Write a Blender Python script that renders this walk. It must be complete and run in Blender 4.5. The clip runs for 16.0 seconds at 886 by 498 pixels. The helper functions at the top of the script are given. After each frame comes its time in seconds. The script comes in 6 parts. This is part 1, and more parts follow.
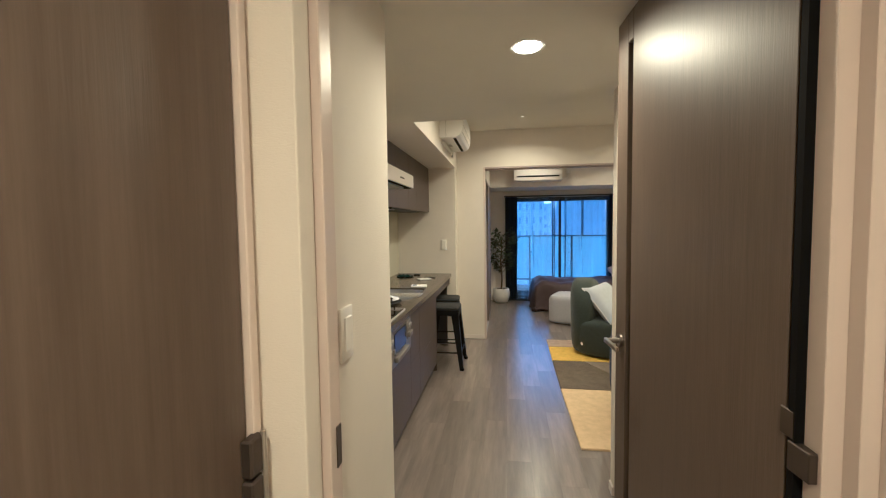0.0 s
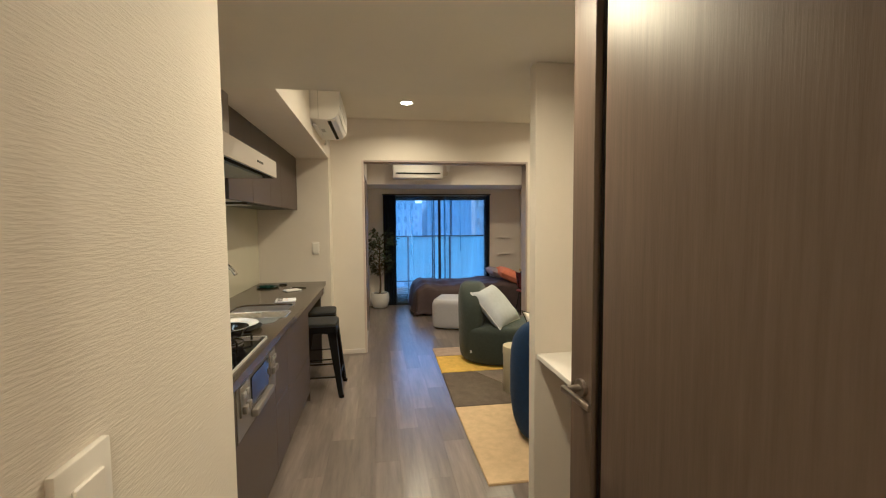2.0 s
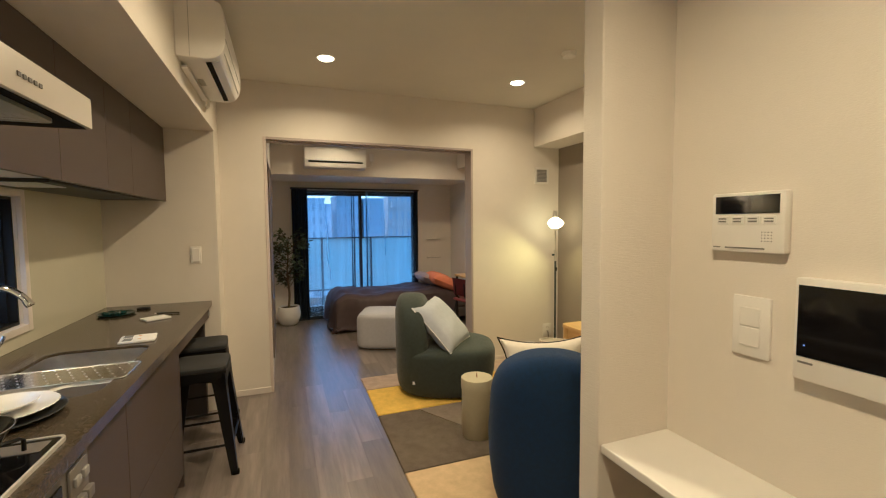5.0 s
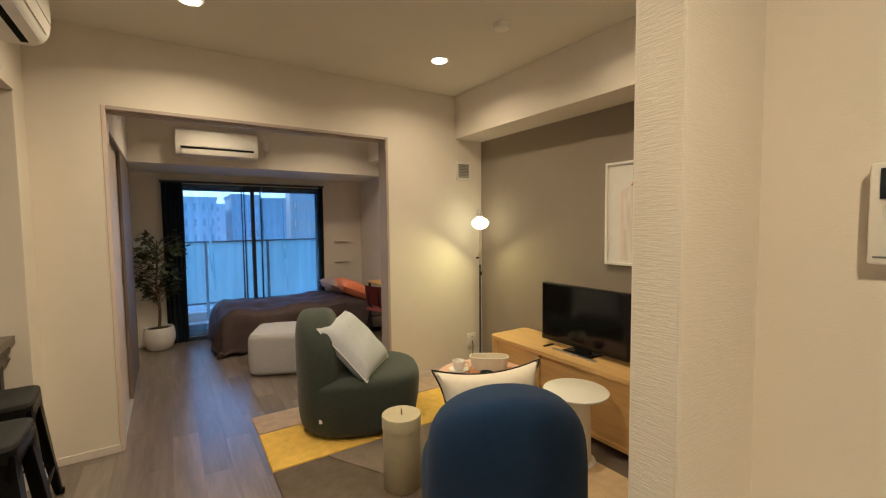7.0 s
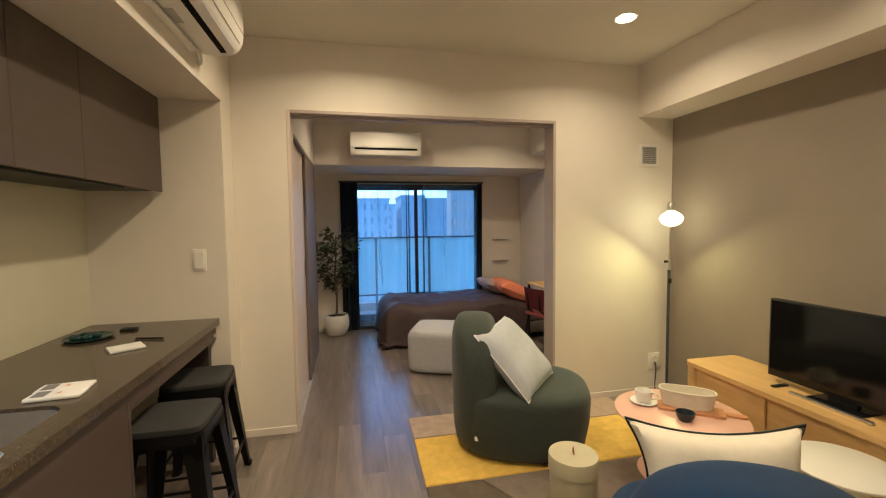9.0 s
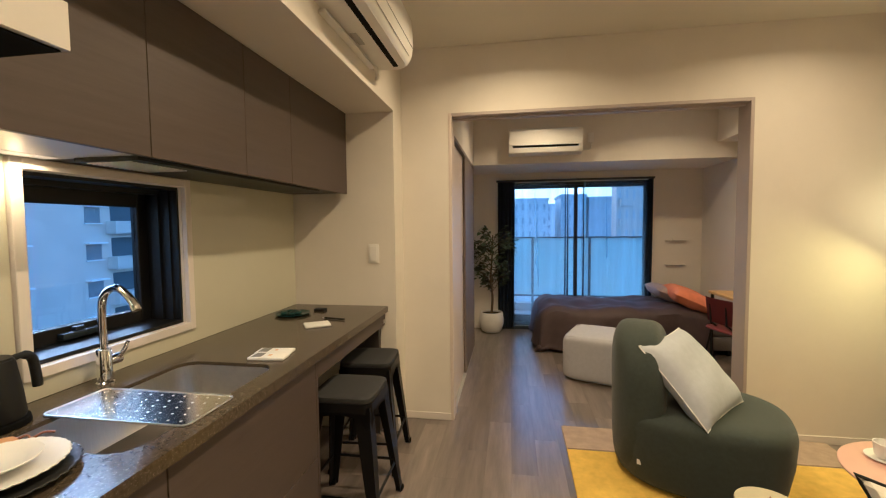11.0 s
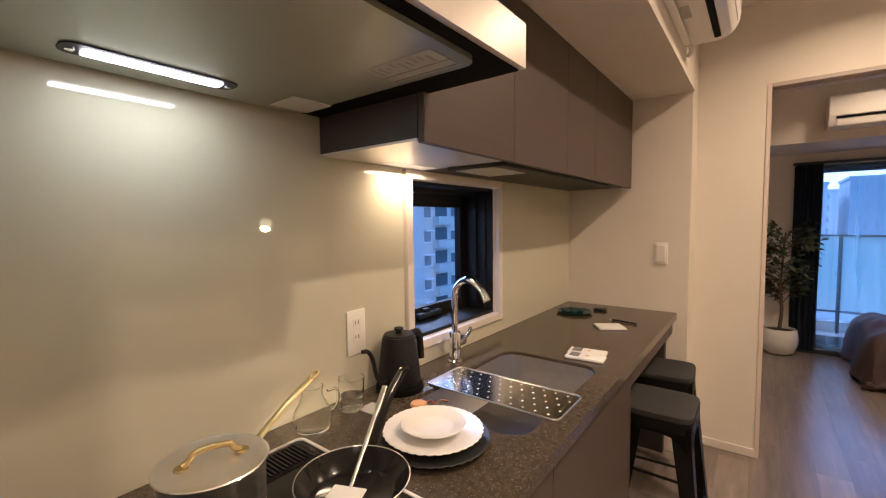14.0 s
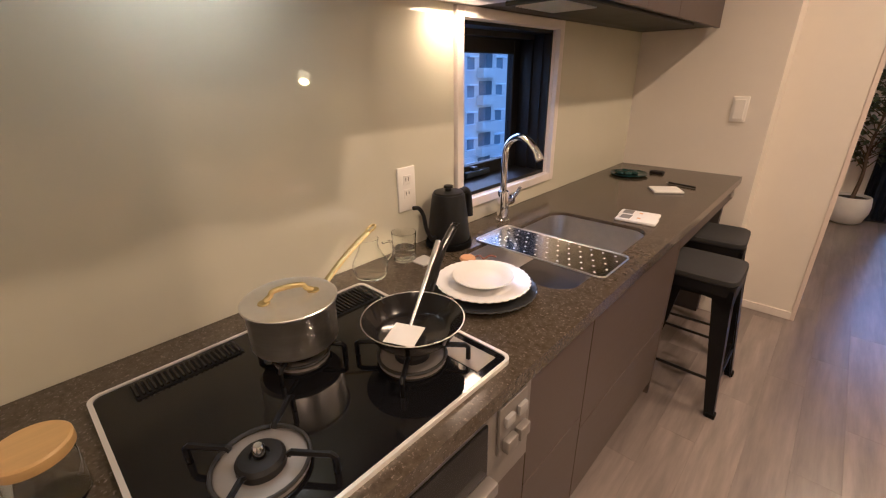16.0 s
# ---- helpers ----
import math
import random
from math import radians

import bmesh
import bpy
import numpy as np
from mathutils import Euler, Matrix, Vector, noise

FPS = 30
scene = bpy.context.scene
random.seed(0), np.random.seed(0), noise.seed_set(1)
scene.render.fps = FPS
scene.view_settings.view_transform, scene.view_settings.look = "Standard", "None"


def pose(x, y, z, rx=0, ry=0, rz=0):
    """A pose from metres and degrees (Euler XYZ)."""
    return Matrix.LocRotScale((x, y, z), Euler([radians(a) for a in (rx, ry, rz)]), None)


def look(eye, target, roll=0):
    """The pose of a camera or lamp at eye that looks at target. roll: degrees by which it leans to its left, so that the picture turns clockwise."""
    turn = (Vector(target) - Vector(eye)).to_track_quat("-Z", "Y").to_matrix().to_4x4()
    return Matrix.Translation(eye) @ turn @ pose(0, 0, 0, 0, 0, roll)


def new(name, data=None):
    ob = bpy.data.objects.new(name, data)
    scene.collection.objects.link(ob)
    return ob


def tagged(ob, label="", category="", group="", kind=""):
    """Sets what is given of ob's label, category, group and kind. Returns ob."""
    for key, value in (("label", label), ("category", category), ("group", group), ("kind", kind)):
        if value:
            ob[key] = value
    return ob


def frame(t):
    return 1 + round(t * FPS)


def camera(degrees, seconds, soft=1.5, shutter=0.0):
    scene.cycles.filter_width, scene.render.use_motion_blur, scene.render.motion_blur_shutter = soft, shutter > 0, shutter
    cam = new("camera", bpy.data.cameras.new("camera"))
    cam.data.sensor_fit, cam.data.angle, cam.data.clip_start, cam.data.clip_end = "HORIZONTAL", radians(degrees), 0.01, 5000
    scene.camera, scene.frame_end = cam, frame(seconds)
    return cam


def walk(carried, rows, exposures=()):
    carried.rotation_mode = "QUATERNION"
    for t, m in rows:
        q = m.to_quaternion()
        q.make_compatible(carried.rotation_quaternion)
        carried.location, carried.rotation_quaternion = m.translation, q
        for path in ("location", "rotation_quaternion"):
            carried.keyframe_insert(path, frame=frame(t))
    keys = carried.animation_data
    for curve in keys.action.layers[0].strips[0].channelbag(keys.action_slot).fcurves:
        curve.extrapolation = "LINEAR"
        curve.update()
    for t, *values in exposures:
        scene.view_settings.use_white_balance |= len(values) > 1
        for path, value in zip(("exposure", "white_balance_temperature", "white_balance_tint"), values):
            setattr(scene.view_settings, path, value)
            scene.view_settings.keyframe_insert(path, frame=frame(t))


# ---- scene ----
cam = camera(93.4, 16.0, 1.2)
PATH = [
    (0, (0.257, -0.044, 1.439), (-0.044, 1.929, 1.324), -0.8),
    (0.5, (0.241, 0.02, 1.436), (0.168, 2.015, 1.318), -0.8),
    (1, (0.15, 0.145, 1.449), (0.245, 2.139, 1.325), -0.7),
    (1.5, (0.13, 0.302, 1.444), (0.35, 2.286, 1.318), -0.6),
    (2, (0.145, 0.483, 1.451), (0.45, 2.456, 1.325), -0.5),
    (2.5, (0.157, 0.591, 1.441), (0.499, 2.558, 1.316), -0.6),
    (3, (0.151, 0.764, 1.438), (0.513, 2.727, 1.31), -0.6),
    (3.5, (0.152, 0.934, 1.438), (0.531, 2.893, 1.311), -0.5),
    (4, (0.166, 1.118, 1.426), (0.592, 3.068, 1.301), -0.5),
    (4.5, (0.159, 1.268, 1.414), (0.691, 3.192, 1.287), -0.7),
    (5, (0.113, 1.403, 1.417), (0.825, 3.267, 1.295), -0.5),
    (7.5, (0.303, 2.022, 1.399), (1.414, 3.681, 1.277), -0.7),
    (8, (0.299, 2.112, 1.384), (1.258, 3.863, 1.266), -0.6),
    (8.5, (0.318, 2.202, 1.394), (1.037, 4.064, 1.272), -0.7),
    (9, (0.375, 2.274, 1.395), (0.799, 4.225, 1.273), -0.7),
    (9.5, (0.396, 2.299, 1.385), (0.54, 4.29, 1.268), -0.7),
    (12, (0.378, 2.302, 1.378), (-0.15, 4.228, 1.268), -0.6),
    (12.5, (0.304, 2.287, 1.393), (-0.373, 4.166, 1.282), -0.7),
    (13, (0.17, 2.255, 1.394), (-0.691, 4.057, 1.286), -0.8),
    (13.5, (0.031, 2.209, 1.401), (-1.023, 3.905, 1.286), -0.7),
    (14, (-0.03, 2.188, 1.405), (-1.238, 3.776, 1.273), -0.7),
    (14.5, (-0.044, 2.184, 1.409), (-1.349, 3.687, 1.216), -0.7),
    (15, (-0.048, 2.191, 1.411), (-1.392, 3.637, 1.091), -0.8),
    (15.5, (-0.056, 2.19, 1.4), (-1.384, 3.592, 0.881), -1.1),
    (16, (-0.066, 2.184, 1.392), (-1.33, 3.529, 0.622), -1.0),
]
EXPO = [(0, 1.55, 3550, 4), (1.5, 1.45, 3650, 5), (3.5, 1.4, 3880, 5), (6.5, 1.2, 3900, 6), (7.6, 1.2, 3900, 7), (8.5, 1.36, 3900, 6), (9.5, 1.4, 3900, 6), (12.5, 1.45, 4080, 11), (14, 1.44, 4080, 20), (16, 1.53, 4060, 23)]
walk(cam, [(t, look(e, g, r)) for t, e, g, r in PATH], EXPO)

# ---- world, lights, exposure ----
world = bpy.data.worlds.new("dusk_sky")
scene.world = world
world.use_nodes = True
wn = world.node_tree.nodes
sky = wn.new("ShaderNodeTexSky")
sky.sky_type = 'NISHITA'
sky.sun_disc = False
sky.sun_elevation = radians(30)
sky.sun_rotation = radians(-56)
sky.ozone_density, sky.dust_density = 0.25, 1.6
world.node_tree.links.new(sky.outputs[0], wn["Background"].inputs[0])
wn["Background"].inputs[1].default_value = 0.145

sun = new("sun", bpy.data.lights.new("sun", 'SUN'))
sun.data.energy, sun.data.angle, sun.data.color = 0.5, radians(15), (1.0, 0.95, 0.9)
sun.matrix_basis = look((0, 0, 20), (9, -6, 13))

WARM = (1.0, 0.55, 0.175)


def lamp_disk(name, x, y, z, watts, radius=0.045, color=WARM, spread=152):
    d = bpy.data.lights.new(name, 'AREA')
    d.shape, d.size, d.energy, d.color, d.spread = 'DISK', radius * 2, watts, color, radians(spread)
    o = new(name, d)
    o.matrix_basis = pose(x, y, z)
    return o


LOW, HIGH = 2.117, 2.585
OPY, OPY2 = 5.166, 5.30
DOWNLIGHTS = [(0.34, 1.63, LOW, 6.1), (0.43, 4.51, HIGH, 6.2), (1.975, 4.51, HIGH, 4.4),
              (0.43, 3.2, HIGH, 9.3), (1.975, 3.2, HIGH, 4.6), (0.35, -0.45, LOW, 8.8), (0.7, 6.25, HIGH, 5.2), (1.9, 6.25, HIGH, 4.8)]
for x, y, z, w in DOWNLIGHTS:
    lamp_disk("downlight_lamp", x, y, z - 0.012, w, spread=178 if y < 0 else 164 if z == LOW else 140 if y > OPY else 152)
d = bpy.data.lights.new("hood_lamp", 'AREA')
d.shape, d.size, d.size_y, d.energy, d.color = 'RECTANGLE', 0.034, 0.225, 0.24, (1.0, 0.78, 0.38)
new("hood_lamp", d).matrix_basis = pose(-0.938, 2.5075, 1.6915)
d = bpy.data.lights.new("cabinet_lamp", 'AREA')
d.shape, d.size, d.size_y, d.energy, d.color = 'RECTANGLE', 0.05, 0.20, 0.85, WARM
new("cabinet_lamp", d).matrix_basis = pose(-1.0, 3.29, 1.580)

lamp_disk("floor_lamp_light", 2.66, 4.91, 1.345, 3.0, 0.05, (1.0, 0.62, 0.12), 172).matrix_basis = look((2.64, 4.89, 1.345), (2.12, 4.44, 0.60))

# ---- materials ----
def mat(name, col, rough=0.5, metal=0.0, vary=0.12, scale=6, stretch=(1, 1, 1), bump=0.1, bscale=120,
        bstretch=None, rand=0.0, fleck=None, flsize=90, coat=0.0, ior=1.45, rvary=0.08, sheen=0.0, crough=0.08):
    m = bpy.data.materials.new(name)
    m.use_nodes = True
    n, l = m.node_tree.nodes, m.node_tree.links
    b = n["Principled BSDF"]
    tc = n.new("ShaderNodeTexCoord")
    src = tc.outputs["Object"]
    if rand:
        oi = n.new("ShaderNodeObjectInfo")
        sc = n.new("ShaderNodeMath")
        sc.operation = 'MULTIPLY'
        sc.inputs[1].default_value = 37.0
        l.new(oi.outputs["Random"], sc.inputs[0])
        ad = n.new("ShaderNodeVectorMath")
        ad.operation = 'ADD'
        l.new(src, ad.inputs[0])
        l.new(sc.outputs[0], ad.inputs[1])
        src = ad.outputs[0]
    mp = n.new("ShaderNodeMapping")
    mp.inputs["Scale"].default_value = stretch
    l.new(src, mp.inputs[0])
    n1 = n.new("ShaderNodeTexNoise")
    n1.inputs["Scale"].default_value = scale
    n1.inputs["Detail"].default_value = 6
    n1.inputs["Roughness"].default_value = 0.65
    l.new(mp.outputs[0], n1.inputs["Vector"])
    rp = n.new("ShaderNodeValToRGB")
    rp.color_ramp.elements[0].position, rp.color_ramp.elements[1].position = 0.28, 0.72
    rp.color_ramp.elements[0].color = (*[c * (1 - vary) for c in col], 1)
    rp.color_ramp.elements[1].color = (*[min(1, c * (1 + vary)) for c in col], 1)
    l.new(n1.outputs["Fac"], rp.inputs[0])
    out = rp.outputs[0]
    if rand:
        mr = n.new("ShaderNodeMapRange")
        mr.inputs["To Min"].default_value, mr.inputs["To Max"].default_value = 1 - rand, 1 + rand
        l.new(oi.outputs["Random"], mr.inputs[0])
        mx = n.new("ShaderNodeVectorMath")
        mx.operation = 'SCALE'
        l.new(out, mx.inputs[0])
        l.new(mr.outputs[0], mx.inputs["Scale"])
        out = mx.outputs[0]
    if fleck:
        vo = n.new("ShaderNodeTexNoise")
        vo.inputs["Scale"].default_value = flsize
        vo.inputs["Detail"].default_value = 2
        l.new(tc.outputs["Object"], vo.inputs["Vector"])
        fr = n.new("ShaderNodeValToRGB")
        fr.color_ramp.elements[0].position, fr.color_ramp.elements[1].position = 0.60, 0.74
        l.new(vo.outputs["Fac"], fr.inputs[0])
        mi = n.new("ShaderNodeMix")
        mi.data_type = 'RGBA'
        l.new(fr.outputs[0], mi.inputs["Factor"])
        l.new(out, mi.inputs[6])
        mi.inputs[7].default_value = (*fleck, 1)
        out = mi.outputs[2]
    l.new(out, b.inputs["Base Color"])
    rr = n.new("ShaderNodeMapRange")
    rr.inputs["To Min"].default_value, rr.inputs["To Max"].default_value = max(0.02, rough - rvary), min(1, rough + rvary)
    l.new(n1.outputs["Fac"], rr.inputs[0])
    l.new(rr.outputs[0], b.inputs["Roughness"])
    b.inputs["Metallic"].default_value = metal
    b.inputs["IOR"].default_value = ior
    b.inputs["Coat Weight"].default_value = coat
    b.inputs["Coat Roughness"].default_value = crough
    if sheen:
        b.inputs["Sheen Weight"].default_value = sheen
    if bump:
        mp2 = n.new("ShaderNodeMapping")
        mp2.inputs["Scale"].default_value = bstretch or stretch
        l.new(src, mp2.inputs[0])
        n2 = n.new("ShaderNodeTexNoise")
        n2.inputs["Scale"].default_value = bscale
        n2.inputs["Detail"].default_value = 4
        l.new(mp2.outputs[0], n2.inputs["Vector"])
        bp = n.new("ShaderNodeBump")
        bp.inputs["Strength"].default_value = bump
        bp.inputs["Distance"].default_value = 0.004
        l.new(n2.outputs["Fac"], bp.inputs["Height"])
        l.new(bp.outputs[0], b.inputs["Normal"])
    return m


def glow(name, col, strength):
    m = bpy.data.materials.new(name)
    m.use_nodes = True
    b = m.node_tree.nodes["Principled BSDF"]
    b.inputs["Base Color"].default_value = (0.8, 0.8, 0.8, 1)
    b.inputs["Emission Color"].default_value = (*col, 1)
    b.inputs["Emission Strength"].default_value = strength
    return m


def glass(name, col=(1, 1, 1), rough=0.0, ior=1.45):
    m = bpy.data.materials.new(name)
    m.use_nodes = True
    b = m.node_tree.nodes["Principled BSDF"]
    b.inputs["Base Color"].default_value = (*col, 1)
    b.inputs["Roughness"].default_value = rough
    b.inputs["Transmission Weight"].default_value = 1
    b.inputs["IOR"].default_value = ior
    return m


def veil(name, col, clear, through_light=0.5, streak=0.06, stretch=(1, 1, 1)):
    """Thin cloth or frosted sheet: part clear, part diffuse, part translucent."""
    m = bpy.data.materials.new(name)
    m.use_nodes = True
    n, l = m.node_tree.nodes, m.node_tree.links
    n.remove(n["Principled BSDF"])
    tr, df, tl = n.new("ShaderNodeBsdfTransparent"), n.new("ShaderNodeBsdfDiffuse"), n.new("ShaderNodeBsdfTranslucent")
    no = n.new("ShaderNodeTexNoise")
    no.inputs["Scale"].default_value = 40
    tc, mp = n.new("ShaderNodeTexCoord"), n.new("ShaderNodeMapping")
    mp.inputs["Scale"].default_value = stretch
    l.new(tc.outputs["Object"], mp.inputs[0])
    l.new(mp.outputs[0], no.inputs["Vector"])
    df.inputs[0].default_value = tl.inputs[0].default_value = (*col, 1)
    a, b = n.new("ShaderNodeMixShader"), n.new("ShaderNodeMixShader")
    a.inputs[0].default_value = through_light
    l.new(df.outputs[0], a.inputs[1])
    l.new(tl.outputs[0], a.inputs[2])
    mr = n.new("ShaderNodeMapRange")
    mr.inputs["To Min"].default_value, mr.inputs["To Max"].default_value = max(0, clear - streak), min(1, clear + streak)
    l.new(no.outputs["Fac"], mr.inputs[0])
    l.new(mr.outputs[0], b.inputs[0])
    l.new(a.outputs[0], b.inputs[1])
    l.new(tr.outputs[0], b.inputs[2])
    l.new(b.outputs[0], n["Material Output"].inputs[0])
    return m


M = {
    "wall": mat("wallpaper", (0.74, 0.69, 0.60), 0.75, vary=0.03, scale=3, bump=0.28, bscale=52, bstretch=(0.9, 0.9, 8)),
    "plain": mat("smooth_wallpaper", (0.74, 0.69, 0.60), 0.75, vary=0.03, scale=3, bump=0.15, bscale=160, bstretch=(1, 1, 3)),
    "accent": mat("taupe_wallpaper", (0.275, 0.236, 0.186), 0.8, vary=0.05, scale=3, bump=0.25, bscale=140, bstretch=(1, 1, 3)),
    "ceiling": mat("ceiling_paper", (0.72, 0.69, 0.60), 0.85, vary=0.03, scale=2, bump=0.1, bscale=150),
    "trim": mat("white_trim", (0.72, 0.66, 0.60), 0.45, vary=0.04, scale=4, bump=0.02),
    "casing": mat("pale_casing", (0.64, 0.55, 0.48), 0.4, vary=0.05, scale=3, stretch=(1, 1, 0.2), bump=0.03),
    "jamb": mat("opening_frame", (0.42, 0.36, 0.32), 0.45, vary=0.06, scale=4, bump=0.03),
    "plank": mat("oak_plank", (0.178, 0.148, 0.127), 0.40, ior=1.5, coat=1.0, crough=0.24, vary=0.34, scale=3.2, stretch=(6, 0.55, 1), bump=0.05, bscale=60, bstretch=(4, 0.25, 1), rand=0.22, rvary=0.03),
    "underfloor": mat("subfloor", (0.05, 0.04, 0.035), 0.8, bump=0),
    "door": mat("dark_wood_veneer", (0.116, 0.087, 0.063), 0.42, vary=0.20, scale=9, stretch=(7, 7, 0.35), bump=0.10, bscale=60, bstretch=(5, 5, 0.2)),
    "cab": mat("brown_cabinet_front", (0.079, 0.059, 0.049), 0.45, vary=0.16, scale=5, stretch=(1, 0.5, 8), bump=0.10, bscale=90, bstretch=(1, 0.3, 8)),
    "cabin": mat("cabinet_carcass", (0.05, 0.042, 0.038), 0.5, bump=0.02),
    "counter": mat("brown_stone_top", (0.070, 0.055, 0.035), 0.17, vary=0.40, scale=90, bump=0.01, fleck=(0.20, 0.16, 0.11), flsize=210, rvary=0.05),
    "splash": mat("glossy_splash_panel", (0.60, 0.575, 0.44), 0.02, vary=0.03, scale=2, bump=0.003, bscale=10, rvary=0.006, ior=1.62),
    "steel": mat("brushed_steel", (0.68, 0.66, 0.62), 0.33, 1.0, vary=0.06, scale=30, stretch=(1, 12, 1), bump=0.02),
    "steel2": mat("bright_steel", (0.75, 0.74, 0.72), 0.16, 1.0, vary=0.04, scale=30, bump=0.01),
    "chrome": mat("chrome", (0.85, 0.85, 0.85), 0.06, 1.0, vary=0.02, bump=0, rvary=0.02),
    "hood": mat("hood_enamel", (0.66, 0.62, 0.56), 0.33, 0.35, vary=0.03, bump=0.01),
    "hoodcover": mat("hood_cover_steel", (0.34, 0.32, 0.29), 0.34, 0.8, vary=0.05, scale=20, stretch=(1, 1, 10), bump=0.01),
    "hoodin": mat("hood_inner_panel", (0.34, 0.35, 0.30), 0.34, 0.6, vary=0.02, bump=0, rvary=0.02),
    "rim": mat("pale_steel_rim", (0.74, 0.71, 0.66), 0.35, 0.4, vary=0.03, bump=0.01),
    "label": mat("grey_label", (0.45, 0.44, 0.41), 0.6, vary=0.05, bump=0),
    "black": mat("black_enamel", (0.009, 0.009, 0.010), 0.48, vary=0.2, bump=0.03, ior=1.36),
    "blackgl": mat("black_glass", (0.006, 0.006, 0.007), 0.06, vary=0.1, bump=0, rvary=0.02),
    "iron": mat("cast_iron", (0.02, 0.02, 0.02), 0.55, vary=0.2, bump=0.15),
    "pan": mat("pan_coating", (0.014, 0.013, 0.013), 0.13, 0.0, vary=0.2, bump=0.02),
    "alu": mat("pot_aluminium", (0.84, 0.81, 0.76), 0.34, 1.0, vary=0.08, scale=12, stretch=(1, 1, 8), bump=0.02),
    "brass": mat("brass", (0.58, 0.47, 0.17), 0.34, 1.0, vary=0.12, bump=0.03),
    "white": mat("white_plastic", (0.80, 0.77, 0.71), 0.35, vary=0.02, bump=0.01),
    "grey": mat("grey_plastic", (0.32, 0.31, 0.30), 0.45, vary=0.04, bump=0.01),
    "china": mat("white_china", (0.82, 0.80, 0.77), 0.32, vary=0.02, bump=0.01, rvary=0.03),
    "frame": mat("navy_window_frame", (0.025, 0.034, 0.05), 0.4, 0.3, vary=0.1, bump=0.02),
    "curtain": mat("navy_curtain", (0.030, 0.042, 0.065), 0.85, vary=0.2, scale=20, bump=0.2, bscale=300),
    "green": mat("grey_green_upholstery", (0.040, 0.050, 0.043), 0.9, vary=0.18, scale=45, bump=0.35, bscale=420, sheen=0.15),
    "blue": mat("navy_upholstery", (0.007, 0.027, 0.095), 0.95, vary=0.18, scale=45, bump=0.35, bscale=420, sheen=0.05),
    "pouf": mat("pale_grey_canvas", (0.44, 0.44, 0.48), 0.9, vary=0.06, scale=30, bump=0.3, bscale=350),
    "cushion": mat("grey_linen", (0.45, 0.47, 0.53), 0.9, vary=0.06, scale=30, bump=0.3, bscale=300),
    "cream": mat("cream_linen", (0.72, 0.67, 0.55), 0.9, vary=0.05, scale=30, bump=0.3, bscale=300),
    "duvet": mat("brown_cotton", (0.060, 0.040, 0.042), 0.62, vary=0.2, scale=9, bump=0.5, bscale=14),
    "orange": mat("orange_cotton", (0.72, 0.24, 0.09), 0.85, vary=0.12, scale=9, bump=0.3, bscale=30),
    "taupe": mat("taupe_cotton", (0.40, 0.31, 0.29), 0.85, vary=0.08, scale=9, bump=0.3, bscale=30),
    "mattress": mat("mattress_cloth", (0.22, 0.19, 0.18), 0.9, bump=0.2),
    "oak": mat("light_oak", (0.57, 0.375, 0.10), 0.4, vary=0.16, scale=5, stretch=(6, 0.5, 6), bump=0.08, bscale=70, bstretch=(6, 0.3, 6)),
    "acacia": mat("brown_wood", (0.50, 0.25, 0.075), 0.4, vary=0.35, scale=9, stretch=(2, 9, 9), bump=0.06),
    "red": mat("dark_red_seat", (0.17, 0.030, 0.028), 0.5, vary=0.1, bump=0.05),
    "screen": mat("tv_screen", (0.004, 0.004, 0.005), 0.10, vary=0.1, bump=0, rvary=0.02),
    "seatpad": mat("charcoal_seat_pad", (0.028, 0.028, 0.030), 0.75, vary=0.15, scale=25, bump=0.3, bscale=200),
    "stool": mat("black_painted_steel", (0.004, 0.004, 0.005), 0.40, 0.0, vary=0.2, bump=0.04, ior=1.33),
    "ceramic": mat("white_planter", (0.66, 0.64, 0.60), 0.6, vary=0.05, scale=12, bump=0.12, bscale=60),
    "concrete": mat("grey_planter", (0.42, 0.39, 0.35), 0.75, vary=0.12, scale=12, bump=0.2, bscale=60),
    "bark": mat("bark", (0.10, 0.07, 0.045), 0.85, vary=0.3, scale=20, stretch=(3, 3, 0.6), bump=0.5, bscale=60),
    "soil": mat("soil", (0.03, 0.022, 0.016), 0.95, vary=0.4, scale=40, bump=0.6, bscale=80),
    "coir": mat("coconut_fibre", (0.42, 0.20, 0.065), 0.95, vary=0.4, scale=50, bump=0.7, bscale=120),
    "leaf": mat("dull_green_leaf", (0.050, 0.072, 0.042), 0.5, vary=0.35, scale=14, bump=0.1, rand=0.2),
    "leaf2": mat("glossy_green_leaf", (0.040, 0.085, 0.022), 0.5, vary=0.35, scale=10, bump=0.15, bscale=40, rand=0.2),
    "pinktop": mat("pink_laminate", (0.72, 0.46, 0.34), 0.35, vary=0.03, bump=0.01),
    "whitetop": mat("white_laminate", (0.78, 0.76, 0.70), 0.3, vary=0.03, bump=0.01),
    "box": mat("beige_card_tin", (0.46, 0.42, 0.27), 0.6, vary=0.05, scale=20, bump=0.08),
    "leather": mat("tan_leather", (0.25, 0.10, 0.04), 0.6, bump=0.2),
    "rug_cream": mat("cream_pile", (0.60, 0.46, 0.24), 0.95, vary=0.12, scale=18, bump=0.9, bscale=260),
    "rug_yellow": mat("yellow_pile", (0.74, 0.50, 0.02), 0.95, vary=0.16, scale=14, bump=0.9, bscale=260),
    "rug_dark": mat("dark_taupe_pile", (0.125, 0.100, 0.072), 0.95, vary=0.22, scale=12, bump=0.9, bscale=260),
